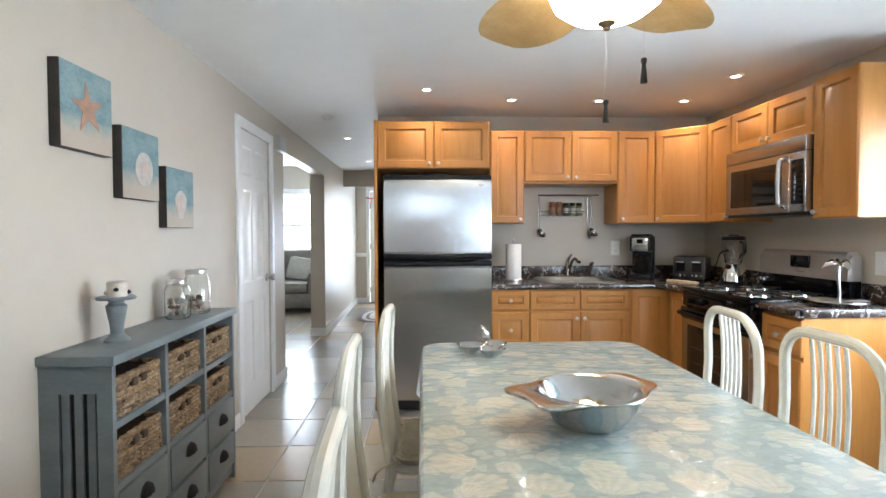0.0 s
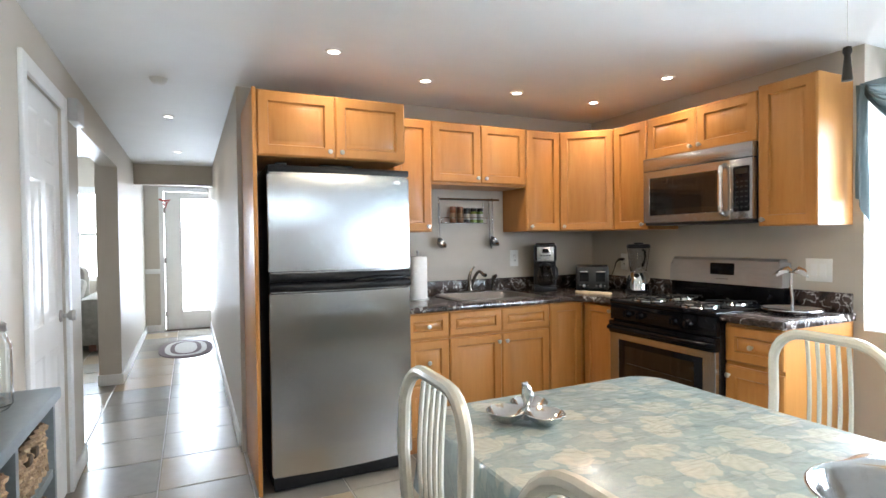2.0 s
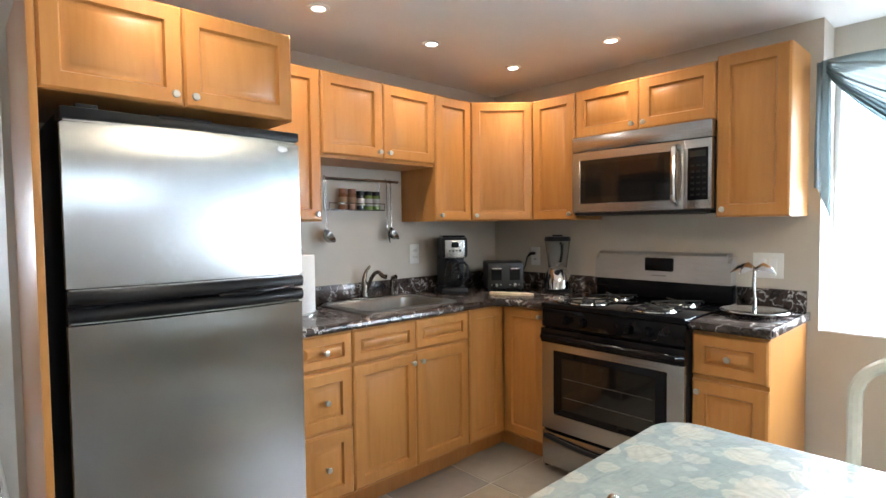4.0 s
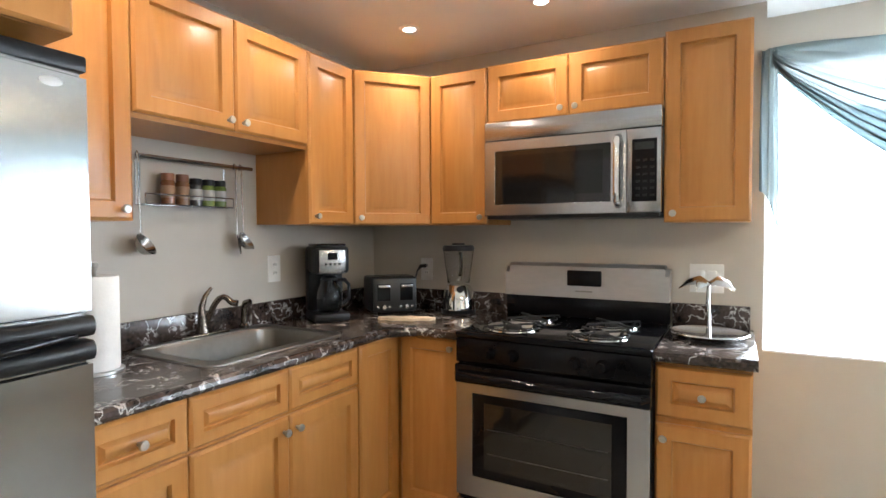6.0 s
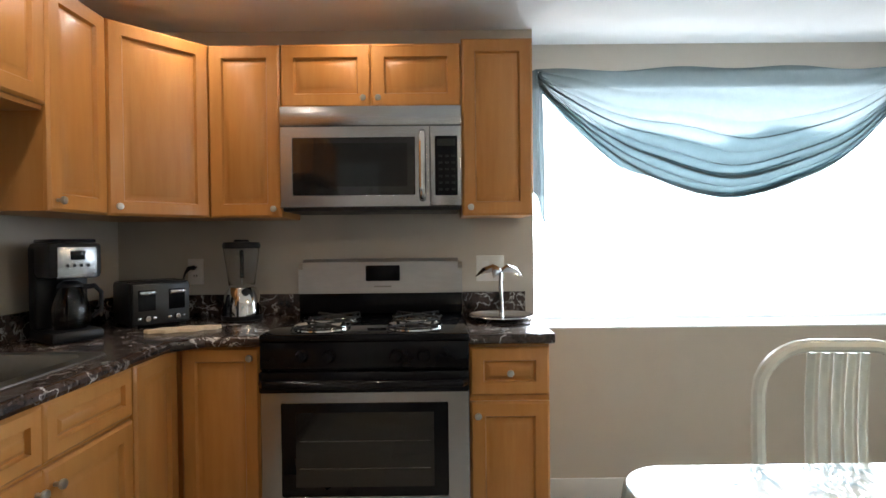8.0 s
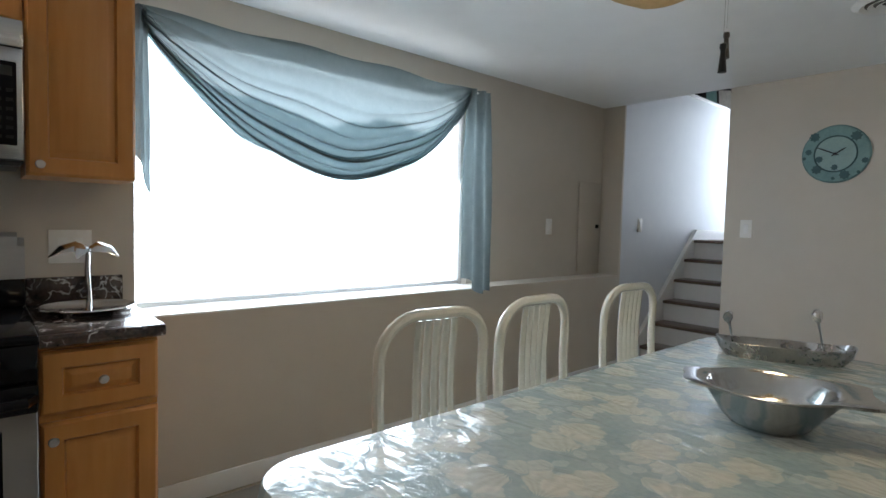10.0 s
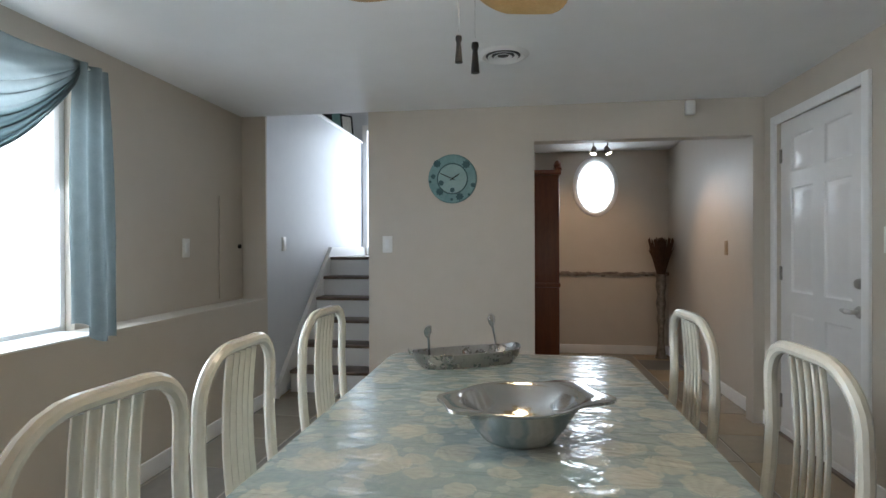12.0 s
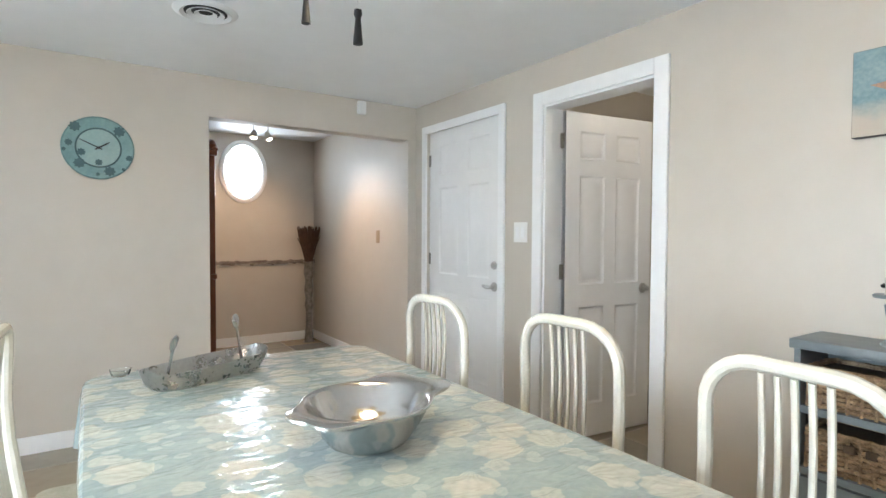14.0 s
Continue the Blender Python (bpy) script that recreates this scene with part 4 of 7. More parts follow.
# range: local x runs from its left to its right side, front towards -y
def gas_range():
    w = 0.766
    r = thing("range", "stainless and black freestanding gas range", "range", pose(3.018, 3.738, 0, 0, 0, -90))
    SD = EX - 3.018 - 0.01
    part("side", boxes((0.0, 0.02, 0.02, SD, 0.02, 0.905)), BLACKMATT, r)
    part("side", boxes((w - 0.02, w, 0.02, SD, 0.02, 0.905)), BLACKMATT, r)
    part("chassis", boxes((0.02, w - 0.02, 0.05, SD, 0.04, 0.895)), BLACKMATT, r)
    part("cooktop", boxes((-0.002, w + 0.002, -0.012, SD - 0.05, 0.898, 0.925), bevel=0.009), BLACK, r, "glossy black enamel cooktop")
    part("control_panel", boxes((0.0, w, -0.006, 0.05, 0.795, 0.897), bevel=0.006), BLACK, r, "glossy black control panel")
    for i, x in enumerate((0.155, 0.255, 0.50, 0.60)):
        k = part("knob", lathe([(0.0, 0.034), (0.017, 0.033), (0.019, 0.012), (0.024, 0.006), (0.025, 0.0)], 18), BLACK, r, "", pose(x, -0.006, 0.845, 90))
        part("pointer", boxes((-0.0035, 0.0035, -0.019, 0.019, 0.03, 0.040), bevel=0.002), BLACK, k)
    od = part("oven_door", panel_slab(w - 0.012, 0.467, 0.035, [(0.072, w - 0.084, 0.085, 0.430)], rings=((0.0, 0.0), (0.003, 0.004))), STEEL, r, "stainless oven door", pose(0.006, -0.012, 0.245))
    # window: dark border, opaque middle with the lit oven inside put into its tone
    part("window_border", boxes((0.075, w - 0.087, -0.001, 0.006, 0.088, 0.427), bevel=0.002), BLACK, od, "black glass border")
    part("window", boxes((0.125, w - 0.137, -0.0018, 0.004, 0.122, 0.395)), DARKGLASS, od, "dark oven window")
    for z in (0.19, 0.29):
        part("rack_line", tube([(0.14, -0.0022, z), (w - 0.15, -0.0022, z)], 0.0014, 6), mat("rack_reflection_steel", (0.11, 0.10, 0.09), (0.14, 0.13, 0.115), 5, 0.5, metal=1.0), od)
    part("door_top", boxes((0.0, w, -0.02, 0.03, 0.714, 0.790), bevel=0.006), BLACK, r, "black door top strip")
    part("oven_handle", tube([(0.012, -0.012, 0.752), (0.03, -0.045, 0.752)] + [(0.03 + (w - 0.06) * i / 10, -0.045 - 0.012 * math.sin(math.pi * i / 10), 0.752) for i in range(1, 10)] + [(w - 0.03, -0.045, 0.752), (w - 0.012, -0.012, 0.752)], 0.017, 12, flat=0.8), BLACK, r, "black bowed oven handle")
    dw = part("drawer", boxes((0.006, w - 0.006, -0.012, 0.03, 0.045, 0.228), bevel=0.004), STEEL, r, "stainless storage drawer")
    part("drawer_handle", tube([(0.03 + (w - 0.06) * i / 12, -0.024 - 0.010 * math.sin(math.pi * i / 12), 0.208 - 0.022 * math.sin(math.pi * i / 12)) for i in range(13)], 0.013, 10), BLACKMATT, dw, "black drawer pull")
    # backguard
    part("riser", boxes((0.0, w, SD - 0.07, SD - 0.005, 0.925, 1.022), bevel=0.004), BLACK, r, "black lower backguard")
    bg = prism([(SD - 0.088, 1.022), (SD - 0.078, 1.168), (SD - 0.066, 1.182), (SD - 0.005, 1.182), (SD - 0.005, 1.022)], 0, w)
    bmesh.ops.transform(bg, matrix=Matrix(((0, 0, 1, 0), (1, 0, 0, 0), (0, 1, 0, 0), (0, 0, 0, 1))), verts=bg.verts)
    bmesh.ops.recalc_face_normals(bg, faces=bg.faces)
    bmesh.ops.bevel(bg, geom=[e for e in bg.edges if abs(e.verts[0].co.x - e.verts[1].co.x) < 1e-5 and min(v.co.z for v in e.verts) > 1.16], offset=0.02, segments=4, affect='EDGES')
    bkg = part("backguard", bg, BGSTEEL, r)
    part("display", boxes((0.315, 0.475, SD - 0.094, SD - 0.075, 1.078, 1.152), bevel=0.006), BLACK, bkg, "black clock display")
    part("brand_plate", boxes((0.355, 0.435, SD - 0.0895, SD - 0.08, 1.050, 1.057)), mat("faint_grey_mark", (0.22, 0.20, 0.19), (0.26, 0.23, 0.22), 9, 0.4), bkg)
    # burners and grates
    for bx in (0.20, 0.56):
        for by in (0.135, 0.390):
            part("burner_bowl", lathe([(0.0, 0.001), (0.045, 0.001), (0.075, 0.005), (0.098, 0.013), (0.106, 0.013), (0.110, 0.0)], 28), POLISHED, r, "polished drip bowl", pose(bx, by, 0.926))
            part("burner_cap", lathe([(0.0, 0.016), (0.03, 0.015), (0.036, 0.012), (0.036, 0.0)], 20), IRON, r, "", pose(bx, by, 0.928))
            g = bmesh.new()
            tube([(0.105 * math.cos(a), 0.105 * math.sin(a), 0.008) for a in (2 * math.pi * i / 24 for i in range(24))], 0.005, 6, g, closed=True)
            for q in range(4):
                a = math.pi / 4 + q * math.pi / 2
                tube([(0.135 * math.cos(a), 0.135 * math.sin(a), 0.003), (0.13 * math.cos(a), 0.13 * math.sin(a), 0.015), (0.025 * math.cos(a), 0.025 * math.sin(a), 0.017)], 0.0045, 6, g)
            part("grate", g, IRON, r, "black cast iron grate", pose(bx, by, 0.926))
    for x in (0.05, w - 0.05):
        part("foot", lathe([(0.018, 0), (0.018, 0.045)], 12), BLACKMATT, r, "", pose(x, 0.09, 0))


gas_range()


def microwave():
    w, h = 0.765, 0.434
    m = thing("microwave", "stainless over-range microwave with dark window", "microwave", pose(3.322, 3.744, 1.399, 0, 0, -90))
    dep = EX - 3.322 - 0.004
    part("case", boxes((0, w, 0.03, dep, 0.008, h), bevel=0.004), BLACKMATT, m, "black case")
    part("vent_strip", boxes((0, w, -0.012, 0.03, 0.350, h), bevel=0.006), STEEL, m, "stainless top vent strip")
    fx = 0.632
    dr = part("door", panel_slab(fx - 0.006, 0.335, 0.035, [(0.048, fx - 0.066, 0.046, 0.290)], rings=((0.0, 0.0), (0.004, 0.004))), STEEL, m, "", pose(0.003, -0.010, 0.012))
    part("window", boxes((0.051, fx - 0.069, 0.001, 0.008, 0.049, 0.287)), DARKGLASS, dr, "dark door window")
    part("inner_border", boxes((0.085, fx - 0.10, -0.001, 0.002, 0.085, 0.265)), mat("mesh_window", (0.008, 0.008, 0.008), (0.011, 0.011, 0.011), 6, 0.07, spec=0.4), dr)
    part("handle", tube([(fx - 0.035, 0.0, 0.03), (fx - 0.035, -0.035, 0.045)] + [(fx - 0.035, -0.038 - 0.006 * math.sin(math.pi * i / 8), 0.05 + 0.235 * i / 8) for i in range(9)] + [(fx - 0.035, -0.035, 0.295), (fx - 0.035, 0.0, 0.31)], 0.014, 10), CHROME, dr, "bright vertical bar handle")
    cp = part("control_panel", boxes((fx, w - 0.002, -0.010, 0.03, 0.012, 0.348), bevel=0.004), STEEL, m, "stainless control panel")
    part("keypad", boxes((fx + 0.02, w - 0.018, -0.013, -0.008, 0.055, 0.305), bevel=0.003), BLACK, cp, "glossy black keypad")
    keys = mat("keypad_print", (0.012, 0.012, 0.012), (0.016, 0.016, 0.016), 40, 0.5, spec=0.1)
    kb = bmesh.new()
    for i in range(3):
        for j in range(6):
            box(kb, fx + 0.035 + 0.027 * i, fx + 0.052 + 0.027 * i, -0.0138, -0.0128, 0.075 + 0.028 * j, 0.085 + 0.028 * j)
    part("keys", kb, keys, cp, "small grey key marks", smooth=0)
    part("lcd", boxes((fx + 0.03, w - 0.028, -0.0142, -0.0128, 0.262, 0.292)), mat("lcd_window", (0.02, 0.022, 0.022), (0.03, 0.032, 0.03), 20, 0.1), cp)
    part("underside", boxes((0.01, w - 0.01, 0.0, dep - 0.02, -0.006, 0.010), bevel=0.003), BLACKMATT, m)


microwave()

# ---- dining ----
TX0, TX1, TY0, TY1, TZ = 1.208, 2.238, 0.535, 2.71, 0.765


def rounded(x0, x1, y0, y1, r, n=8):
    out = []
    for cx, cy, a0 in ((x1 - r, y1 - r, 0), (x0 + r, y1 - r, 90), (x0 + r, y0 + r, 180), (x1 - r, y0 + r, 270)):
        for i in range(n):
            t = radians(a0 + 90 * i / (n - 1))
            out.append((cx + r * math.cos(t), cy + r * math.sin(t)))
    return out


table = thing("dining_table", "long rectangular dining table under a printed cloth", "table", pose((TX0 + TX1) / 2, (TY0 + TY1) / 2, 0))
hw, hl = (TX1 - TX0) / 2, (TY1 - TY0) / 2
part("tabletop", prism(rounded(-hw + 0.012, hw - 0.012, -hl + 0.012, hl - 0.012, 0.10), 0.725, 0.759), CHAIR, table)
part("apron", boxes((-hw + 0.12, hw - 0.12, -hl + 0.12, -hl + 0.145, 0.65, 0.725), (-hw + 0.12, hw - 0.12, hl - 0.145, hl - 0.12, 0.65, 0.725), (-hw + 0.12, -hw + 0.145, -hl + 0.145, hl - 0.145, 0.65, 0.725), (hw - 0.145, hw - 0.12, -hl + 0.145, hl - 0.145, 0.65, 0.725)), CHAIR, table, smooth=0)
for sx in (-1, 1):
    for sy in (-1, 1):
        part("leg", lathe([(0.026, 0), (0.026, 0.725)], 16), CHAIR, table, "", pose(sx * (hw - 0.17), sy * (hl - 0.24), 0))


def cloth():
    bm = bmesh.new()
    top = rounded(-hw, hw, -hl, hl, 0.115, 9)
    # denser rim so that the hanging edge can ripple
    rim = []
    for i, p in enumerate(top):
        q = top[(i + 1) % len(top)]
        d = math.dist(p, q)
        k = max(1, int(d / 0.045))
        rim += [(p[0] + (q[0] - p[0]) * j / k, p[1] + (q[1] - p[1]) * j / k) for j in range(k)]
    n = len(rim)
    nor = []
    for i in range(n):
        a, b = rim[i - 1], rim[(i + 1) % n]
        t = Vector((b[0] - a[0], b[1] - a[1], 0)).normalized()
        nor.append(Vector((t.y, -t.x, 0)))
    rows = []
    for inset, z in ((0.02, 0.0), (0.006, -0.0015), (0.0, -0.008)):
        rows.append([bm.verts.new((x - m.x * inset, y - m.y * inset, TZ + z)) for (x, y), m in zip(rim, nor)])
    run = 0.0
    steps = 6
    for s in range(1, steps + 1):
        row = []
        run = 0.0
        for i, ((x, y), m) in enumerate(zip(rim, nor)):
            run += math.dist(rim[i - 1], rim[i])
            corner = min(abs(abs(x) - hw) + abs(abs(y) - hl), 0.25) / 0.25
            amp = (0.010 + 0.030 * (1 - corner)) * (s / steps)
            off = 0.004 + amp * (0.5 + 0.5 * math.sin(run * (22 + 10 * (1 - corner)) + 0.7 * math.sin(run * 5)))
            row.append(bm.verts.new((x + m.x * off, y + m.y * off, TZ - 0.008 - 0.20 * s / steps * (1 + 0.06 * (1 - corner)))))
        rows.append(row)
    for a, b in zip(rows, rows[1:]):
        for i in range(n):
            j = (i + 1) % n
            bm.faces.new((a[i], a[j], b[j], b[i]))
    bm.faces.new(rows[0])
    bmesh.ops.recalc_face_normals(bm, faces=bm.faces)
    return bm


single("tablecloth", cloth(), CLOTH, "blue-green shell-print tablecloth under wrinkled clear plastic", "tablecloth", pose((TX0 + TX1) / 2, (TY0 + TY1) / 2, 0))


# chairs: local origin under the seat's middle, back towards +x
def chair():
    c = thing("dining_chair", "cream tubular metal dining chair with a tan cushion", "chair", None, "chairs round the table")
    W, BX, top, R = 0.186, 0.205, 0.994, 0.0165
    def bx(z):
        """How far back the bowed back lies at height z."""
        k = (z - 0.45) / 0.56
        return BX + 0.035 * math.sin(max(0.0, min(1.0, k)) * 2.6) + 0.0
    rad = 0.115
    pts = [(BX - 0.02 + 0.10 * (1 - z / 0.45), -W + 0.012, z) for z in (0.012, 0.15, 0.30)]
    pts += [(bx(z), -W, z) for z in (0.44, 0.55, 0.66, 0.77, top - rad)]
    pts += [(bx(top - rad + rad * math.sin(a)), -W + rad - rad * math.cos(a), top - rad + rad * math.sin(a)) for a in (radians(15 * i) for i in range(1, 7))]
    pts += [(x, -y, z) for x, y, z in pts[::-1]]
    part("back_frame", tube(pts, R, 10), CHAIR, c)
    part("seat_frame", tube([(x, y, 0.425) for x, y in rounded(-0.20, 0.20, -0.175, 0.175, 0.06, 5)], 0.014, 8, closed=True), CHAIR, c)
    for i in range(5):
        y = -0.063 + 0.0315 * i
        zs = [0.43 + (top - 0.018 - 0.43) * k / 8 for k in range(9)]
        part("slat", tube([(bx(z) + 0.0, y, z) for z in zs], 0.0105, 8, flat=0.62), CHAIR, c)
    for s in (-1, 1):
        part("front_leg", tube([(-0.175, s * 0.18, 0.425), (-0.185, s * 0.185, 0.2), (-0.195, s * 0.19, 0.012)], 0.0145, 8), CHAIR, c)
    part("seat_pan", boxes((-0.19, 0.19, -0.185, 0.185, 0.432, 0.445), bevel=0.004), CHAIR, c)
    cu = prism(rounded(-0.205, 0.19, -0.195, 0.195, 0.06, 6), 0.446, 0.492)
    bmesh.ops.bevel(cu, geom=[e for e in cu.edges if abs(e.verts[0].co.z - e.verts[1].co.z) < 1e-5], offset=0.02, segments=3, affect='EDGES')
    cs = part("cushion", cu, CUSHION, c, "tan seat cushion tied to the frame")
    for s in (-1, 1):
        part("tie", tube([(0.17, s * 0.18, 0.465), (0.225, s * 0.215, 0.46), (0.25, s * 0.235, 0.445), (0.262, s * 0.225, 0.41)], 0.005, 6), CUSHION, cs)
    for x, y in ((BX + 0.08, -W + 0.012), (BX + 0.08, W - 0.012), (-0.195, -0.19), (-0.195, 0.19)):
        part("glide", lathe([(0.019, 0), (0.019, 0.014)], 10), BLACKMATT, c, "", pose(x, y, 0))
    return c


first = chair()
first.matrix_basis = pose(2.384 - 0.24, 2.115, 0, 0, 0, -4)
for x, y, a in ((2.40 - 0.24, 1.62, 2), (2.43 - 0.24, 0.95, -3), (1.062 + 0.24, 2.235, 178), (1.005 + 0.24, 1.60, 181), (1.06 + 0.24, 0.95, 183)):
    copy_thing(first, pose(x, y, 0, 0, 0, a))


# ceiling fan with leaf blades
def fan():
    f = thing("ceiling_fan", "ceiling fan with five tan leaf blades and a lit bowl", "fan", pose(FAN.x, FAN.y, FAN.z))
    bronze = mat("aged_bronze", (0.10, 0.075, 0.05), (0.16, 0.12, 0.085), 15, 0.35, metal=0.9)
    leaf = mat("woven_leaf_blade", (0.47, 0.34, 0.16), (0.58, 0.43, 0.22), 14, 0.6, bump=0.4, bump_scale=90)
    part("canopy", lathe([(0.0, 0.0), (0.085, 0.0), (0.08, -0.03), (0.05, -0.05), (0.0, -0.05)], 24), bronze, f)
    part("motor", lathe([(0.05, -0.045), (0.12, -0.06), (0.13, -0.10), (0.13, -0.17), (0.10, -0.21), (0.06, -0.225), (0.0, -0.225)], 28), bronze, f)
    part("fitter", lathe([(0.06, -0.215), (0.10, -0.23), (0.115, -0.25), (0.0, -0.25)], 24), bronze, f)
    part("glass_bowl", lathe([(0.118, -0.245), (0.155, -0.262), (0.165, -0.29), (0.15, -0.325), (0.11, -0.355), (0.055, -0.372), (0.0, -0.376)], 32), FANGLASS, f, "lit frosted glass bowl")
    part("finial", lathe([(0.0, -0.372), (0.022, -0.374), (0.026, -0.382), (0.012, -0.392), (0.010, -0.40), (0.0, -0.404)], 16), bronze, f)
    for az in (115, 43, -29, -101, -173):
        bm = bmesh.new()
        n, m = 16, 6
        rows = []
        for i in range(n + 1):
            u = i / n
            wd = 0.005 + 0.15 * math.sqrt(max(0.0, 1 - (2 * (0.05 + 0.95 * u) - 1) ** 2))
            rows.append([bm.verts.new((0.14 + 0.46 * u, wd * (2 * j / m - 1), -0.195 - 0.045 * u + (wd / 0.16) * (0.024 * (2 * j / m - 1) - 0.03 * (2 * j / m - 1) ** 2))) for j in range(m + 1)])
        for a, b in zip(rows, rows[1:]):
            for j in range(m):
                bm.faces.new((a[j], a[j + 1], b[j + 1], b[j]))
        bmesh.ops.solidify(bm, geom=bm.faces[:], thickness=0.008)
        bl = part("blade", bm, leaf, f, "tan woven leaf blade", pose(0, 0, 0, 0, 0, az))
        part("blade_iron", tube([(0.09, 0, -0.15), (0.15, 0, -0.19), (0.24, 0, -0.207)], [0.016, 0.012, 0.008], 8), bronze, bl)
    for x, y, z in ((1.822, 1.588, 1.742), (1.769, 1.737, 1.665)):
        p = part("pull_chain", tube([(x - FAN.x, y - FAN.y, z + 0.045 - FAN.z), (x - FAN.x, y - FAN.y, -0.22)], 0.0004, 5), mat("dull_chain", (0.20, 0.195, 0.18), (0.26, 0.25, 0.235), 60, 0.5), f)
        part("pull", lathe([(0.0, 0.036), (0.0075, 0.033), (0.0085, 0.024), (0.0055, 0.016), (0.007, 0.0), (0.010, -0.034), (0.0, -0.036)], 12), BLACKMATT, p, "black tapered wooden pull", pose(x - FAN.x, y - FAN.y, z - FAN.z))


fan()


# buffet with baskets: local x north, front towards -y (world +x)
def buffet():
    L, D, Hh = 1.10, 0.235, 0.905
    b = thing("buffet", "slate blue painted cubby cabinet with drawers and baskets", "cabinet", pose(0.205, 1.885, 0, 0, 0, 90))
    t = 0.02
    part("top", boxes((-0.012, L + 0.012, -0.014, D, 0.872, Hh), bevel=0.004), BUFFET, b)
    part("back", boxes((0.0, L, D - 0.012, D, 0.03, 0.872)), BUFFET, b)
    def end(name, x0, x1, slots):
        bm = boxes((x0, x1, 0.0, 0.05, 0.0, 0.872), (x0, x1, D - 0.062, D - 0.012, 0.0, 0.872), (x0, x1, 0.05, D - 0.062, 0.78, 0.872), (x0, x1, 0.05, D - 0.062, 0.03, 0.11))
        part(name, bm, BUFFET, b, smooth=0)
        for i in range(3):
            y = 0.05 + (D - 0.112) * (i + 0.5) / 3
            part("slat", boxes((x0 + 0.004, x1 - 0.006, y - 0.0125, y + 0.0125, 0.11, 0.78)), BUFFET, b, smooth=0)
        # black sheet gives the shade behind the slats as colour
        part("shade_filler", boxes((x0 + 0.013 if slots < 0 else x0 + 0.002, x1 - 0.002 if slots < 0 else x1 - 0.013, 0.05, D - 0.062, 0.11, 0.78)), BLACKMATT, b, "black sheet for the shade behind the slats", smooth=0)
    end("end_panel", 0.0, t, -1)
    end("end_panel", L - t, L, 1)
    for x in (0.37, 0.735):
        part("divider", boxes((x - 0.012, x + 0.012, 0.002, D - 0.012, 0.03, 0.872)), BUFFET, b, smooth=0)
    for z in (0.665, 0.455):
        for x0, x1 in ((t, 0.358), (0.382, 0.723), (0.747, L - t)):
            part("shelf", boxes((x0, x1, 0.004, D - 0.012, z - 0.012, z + 0.012)), BUFFET, b, smooth=0)
    part("plinth", boxes((t, L - t, 0.012, 0.03, 0.03, 0.075)), BUFFET, b, smooth=0)
    for x0, x1 in ((t, 0.358), (0.382, 0.723), (0.747, L - t)):
        for z0, z1 in ((0.265, 0.440), (0.080, 0.255)):
            d = part("drawer", boxes((x0 + 0.004, x1 - 0.004, -0.002, 0.02, z0 + 0.003, z1 - 0.003), bevel=0.003), BUFFET, b)
            part("body", boxes((x0 + 0.02, x1 - 0.02, 0.02, D - 0.02, z0 + 0.01, z1 - 0.03)), BLACKMATT, d, smooth=0)
            xm, zm = (x0 + x1) / 2, (z0 + z1) / 2 + 0.01
            cup = lathe([(0.0, 0.026), (0.018, 0.024), (0.033, 0.014), (0.038, 0.0)], 20)
            bmesh.ops.delete(cup, geom=[v for v in cup.verts if v.co.y < -0.012], context='VERTS')
            part("cup_pull", cup, IRON, d, "dark iron cup pull", pose(xm, -0.002, zm, 90))


buffet()


def basket():
    """Wicker basket, local front towards -y, x -w/2..w/2."""
    w, d, h = 0.305, 0.185, 0.138
    k = thing("basket", "woven natural wicker basket in a cubby", "basket", None, "baskets in the buffet")
    part("shade_filler", boxes((-w / 2 + 0.012, w / 2 - 0.012, 0.012, d - 0.012, 0.006, h - 0.012)), WICKER_SHADE, k, smooth=0)
    bm = bmesh.new()
    rnd = random.Random(3)
    nrow = 8
    for r in range(nrow):
        z = 0.010 + r * (h - 0.016) / (nrow - 1)
        pts = []
        n = 44
        for i in range(n):
            s = i / n * 2 * (w + d)
            ph = math.pi * (i + r)
            o = 0.0045 * (1 if (i + r) % 2 else -1) + rnd.uniform(-0.0015, 0.0015)
            if s < w:
                p = (-w / 2 + s, o, z)
            elif s < w + d:
                p = (w / 2 - o, s - w, z)
            elif s < 2 * w + d:
                p = (w / 2 - (s - w - d), d - o, z)
            else:
                p = (-w / 2 + o, d - (s - 2 * w - d), z)
            hole = r in (5, 6) and abs(p[1]) < 0.02 and (0.015 < abs(p[0]) < 0.045)
            pts.append((p[0], p[1] + (0.02 if hole else 0), z + rnd.uniform(-0.0015, 0.0015)))
        tube(pts, 0.0085 if r < nrow - 1 else 0.010, 5, bm, closed=True)
    part("weave", bm, WICKER, k)
    for i in range(9):
        x = -w / 2 + w * i / 8
        part("stake", tube([(x, -0.004, 0.0), (x + rnd.uniform(-0.004, 0.004), 0.004, h)], 0.006, 5), WICKER, k)
    # dark blocks painted as the shade in the two hand holes
    for x in (-0.03, 0.03):
        part("grip_shade", boxes((x - 0.016, x + 0.016, -0.012, 0.004, 0.086, 0.112), bevel=0.004), WICKER_SHADE, k, "dark block for the shade in the hand hole")
    return k


bk = None
for zc in (0.678, 0.468):
    for yc in (1.885 + 0.19, 1.885 + 0.5525, 1.885 + 0.913):
        at = pose(0.185, yc, zc, 0, 0, 90)
        if bk is None:
            bk = basket()
            bk.matrix_basis = at
        else:
            copy_thing(bk, at)

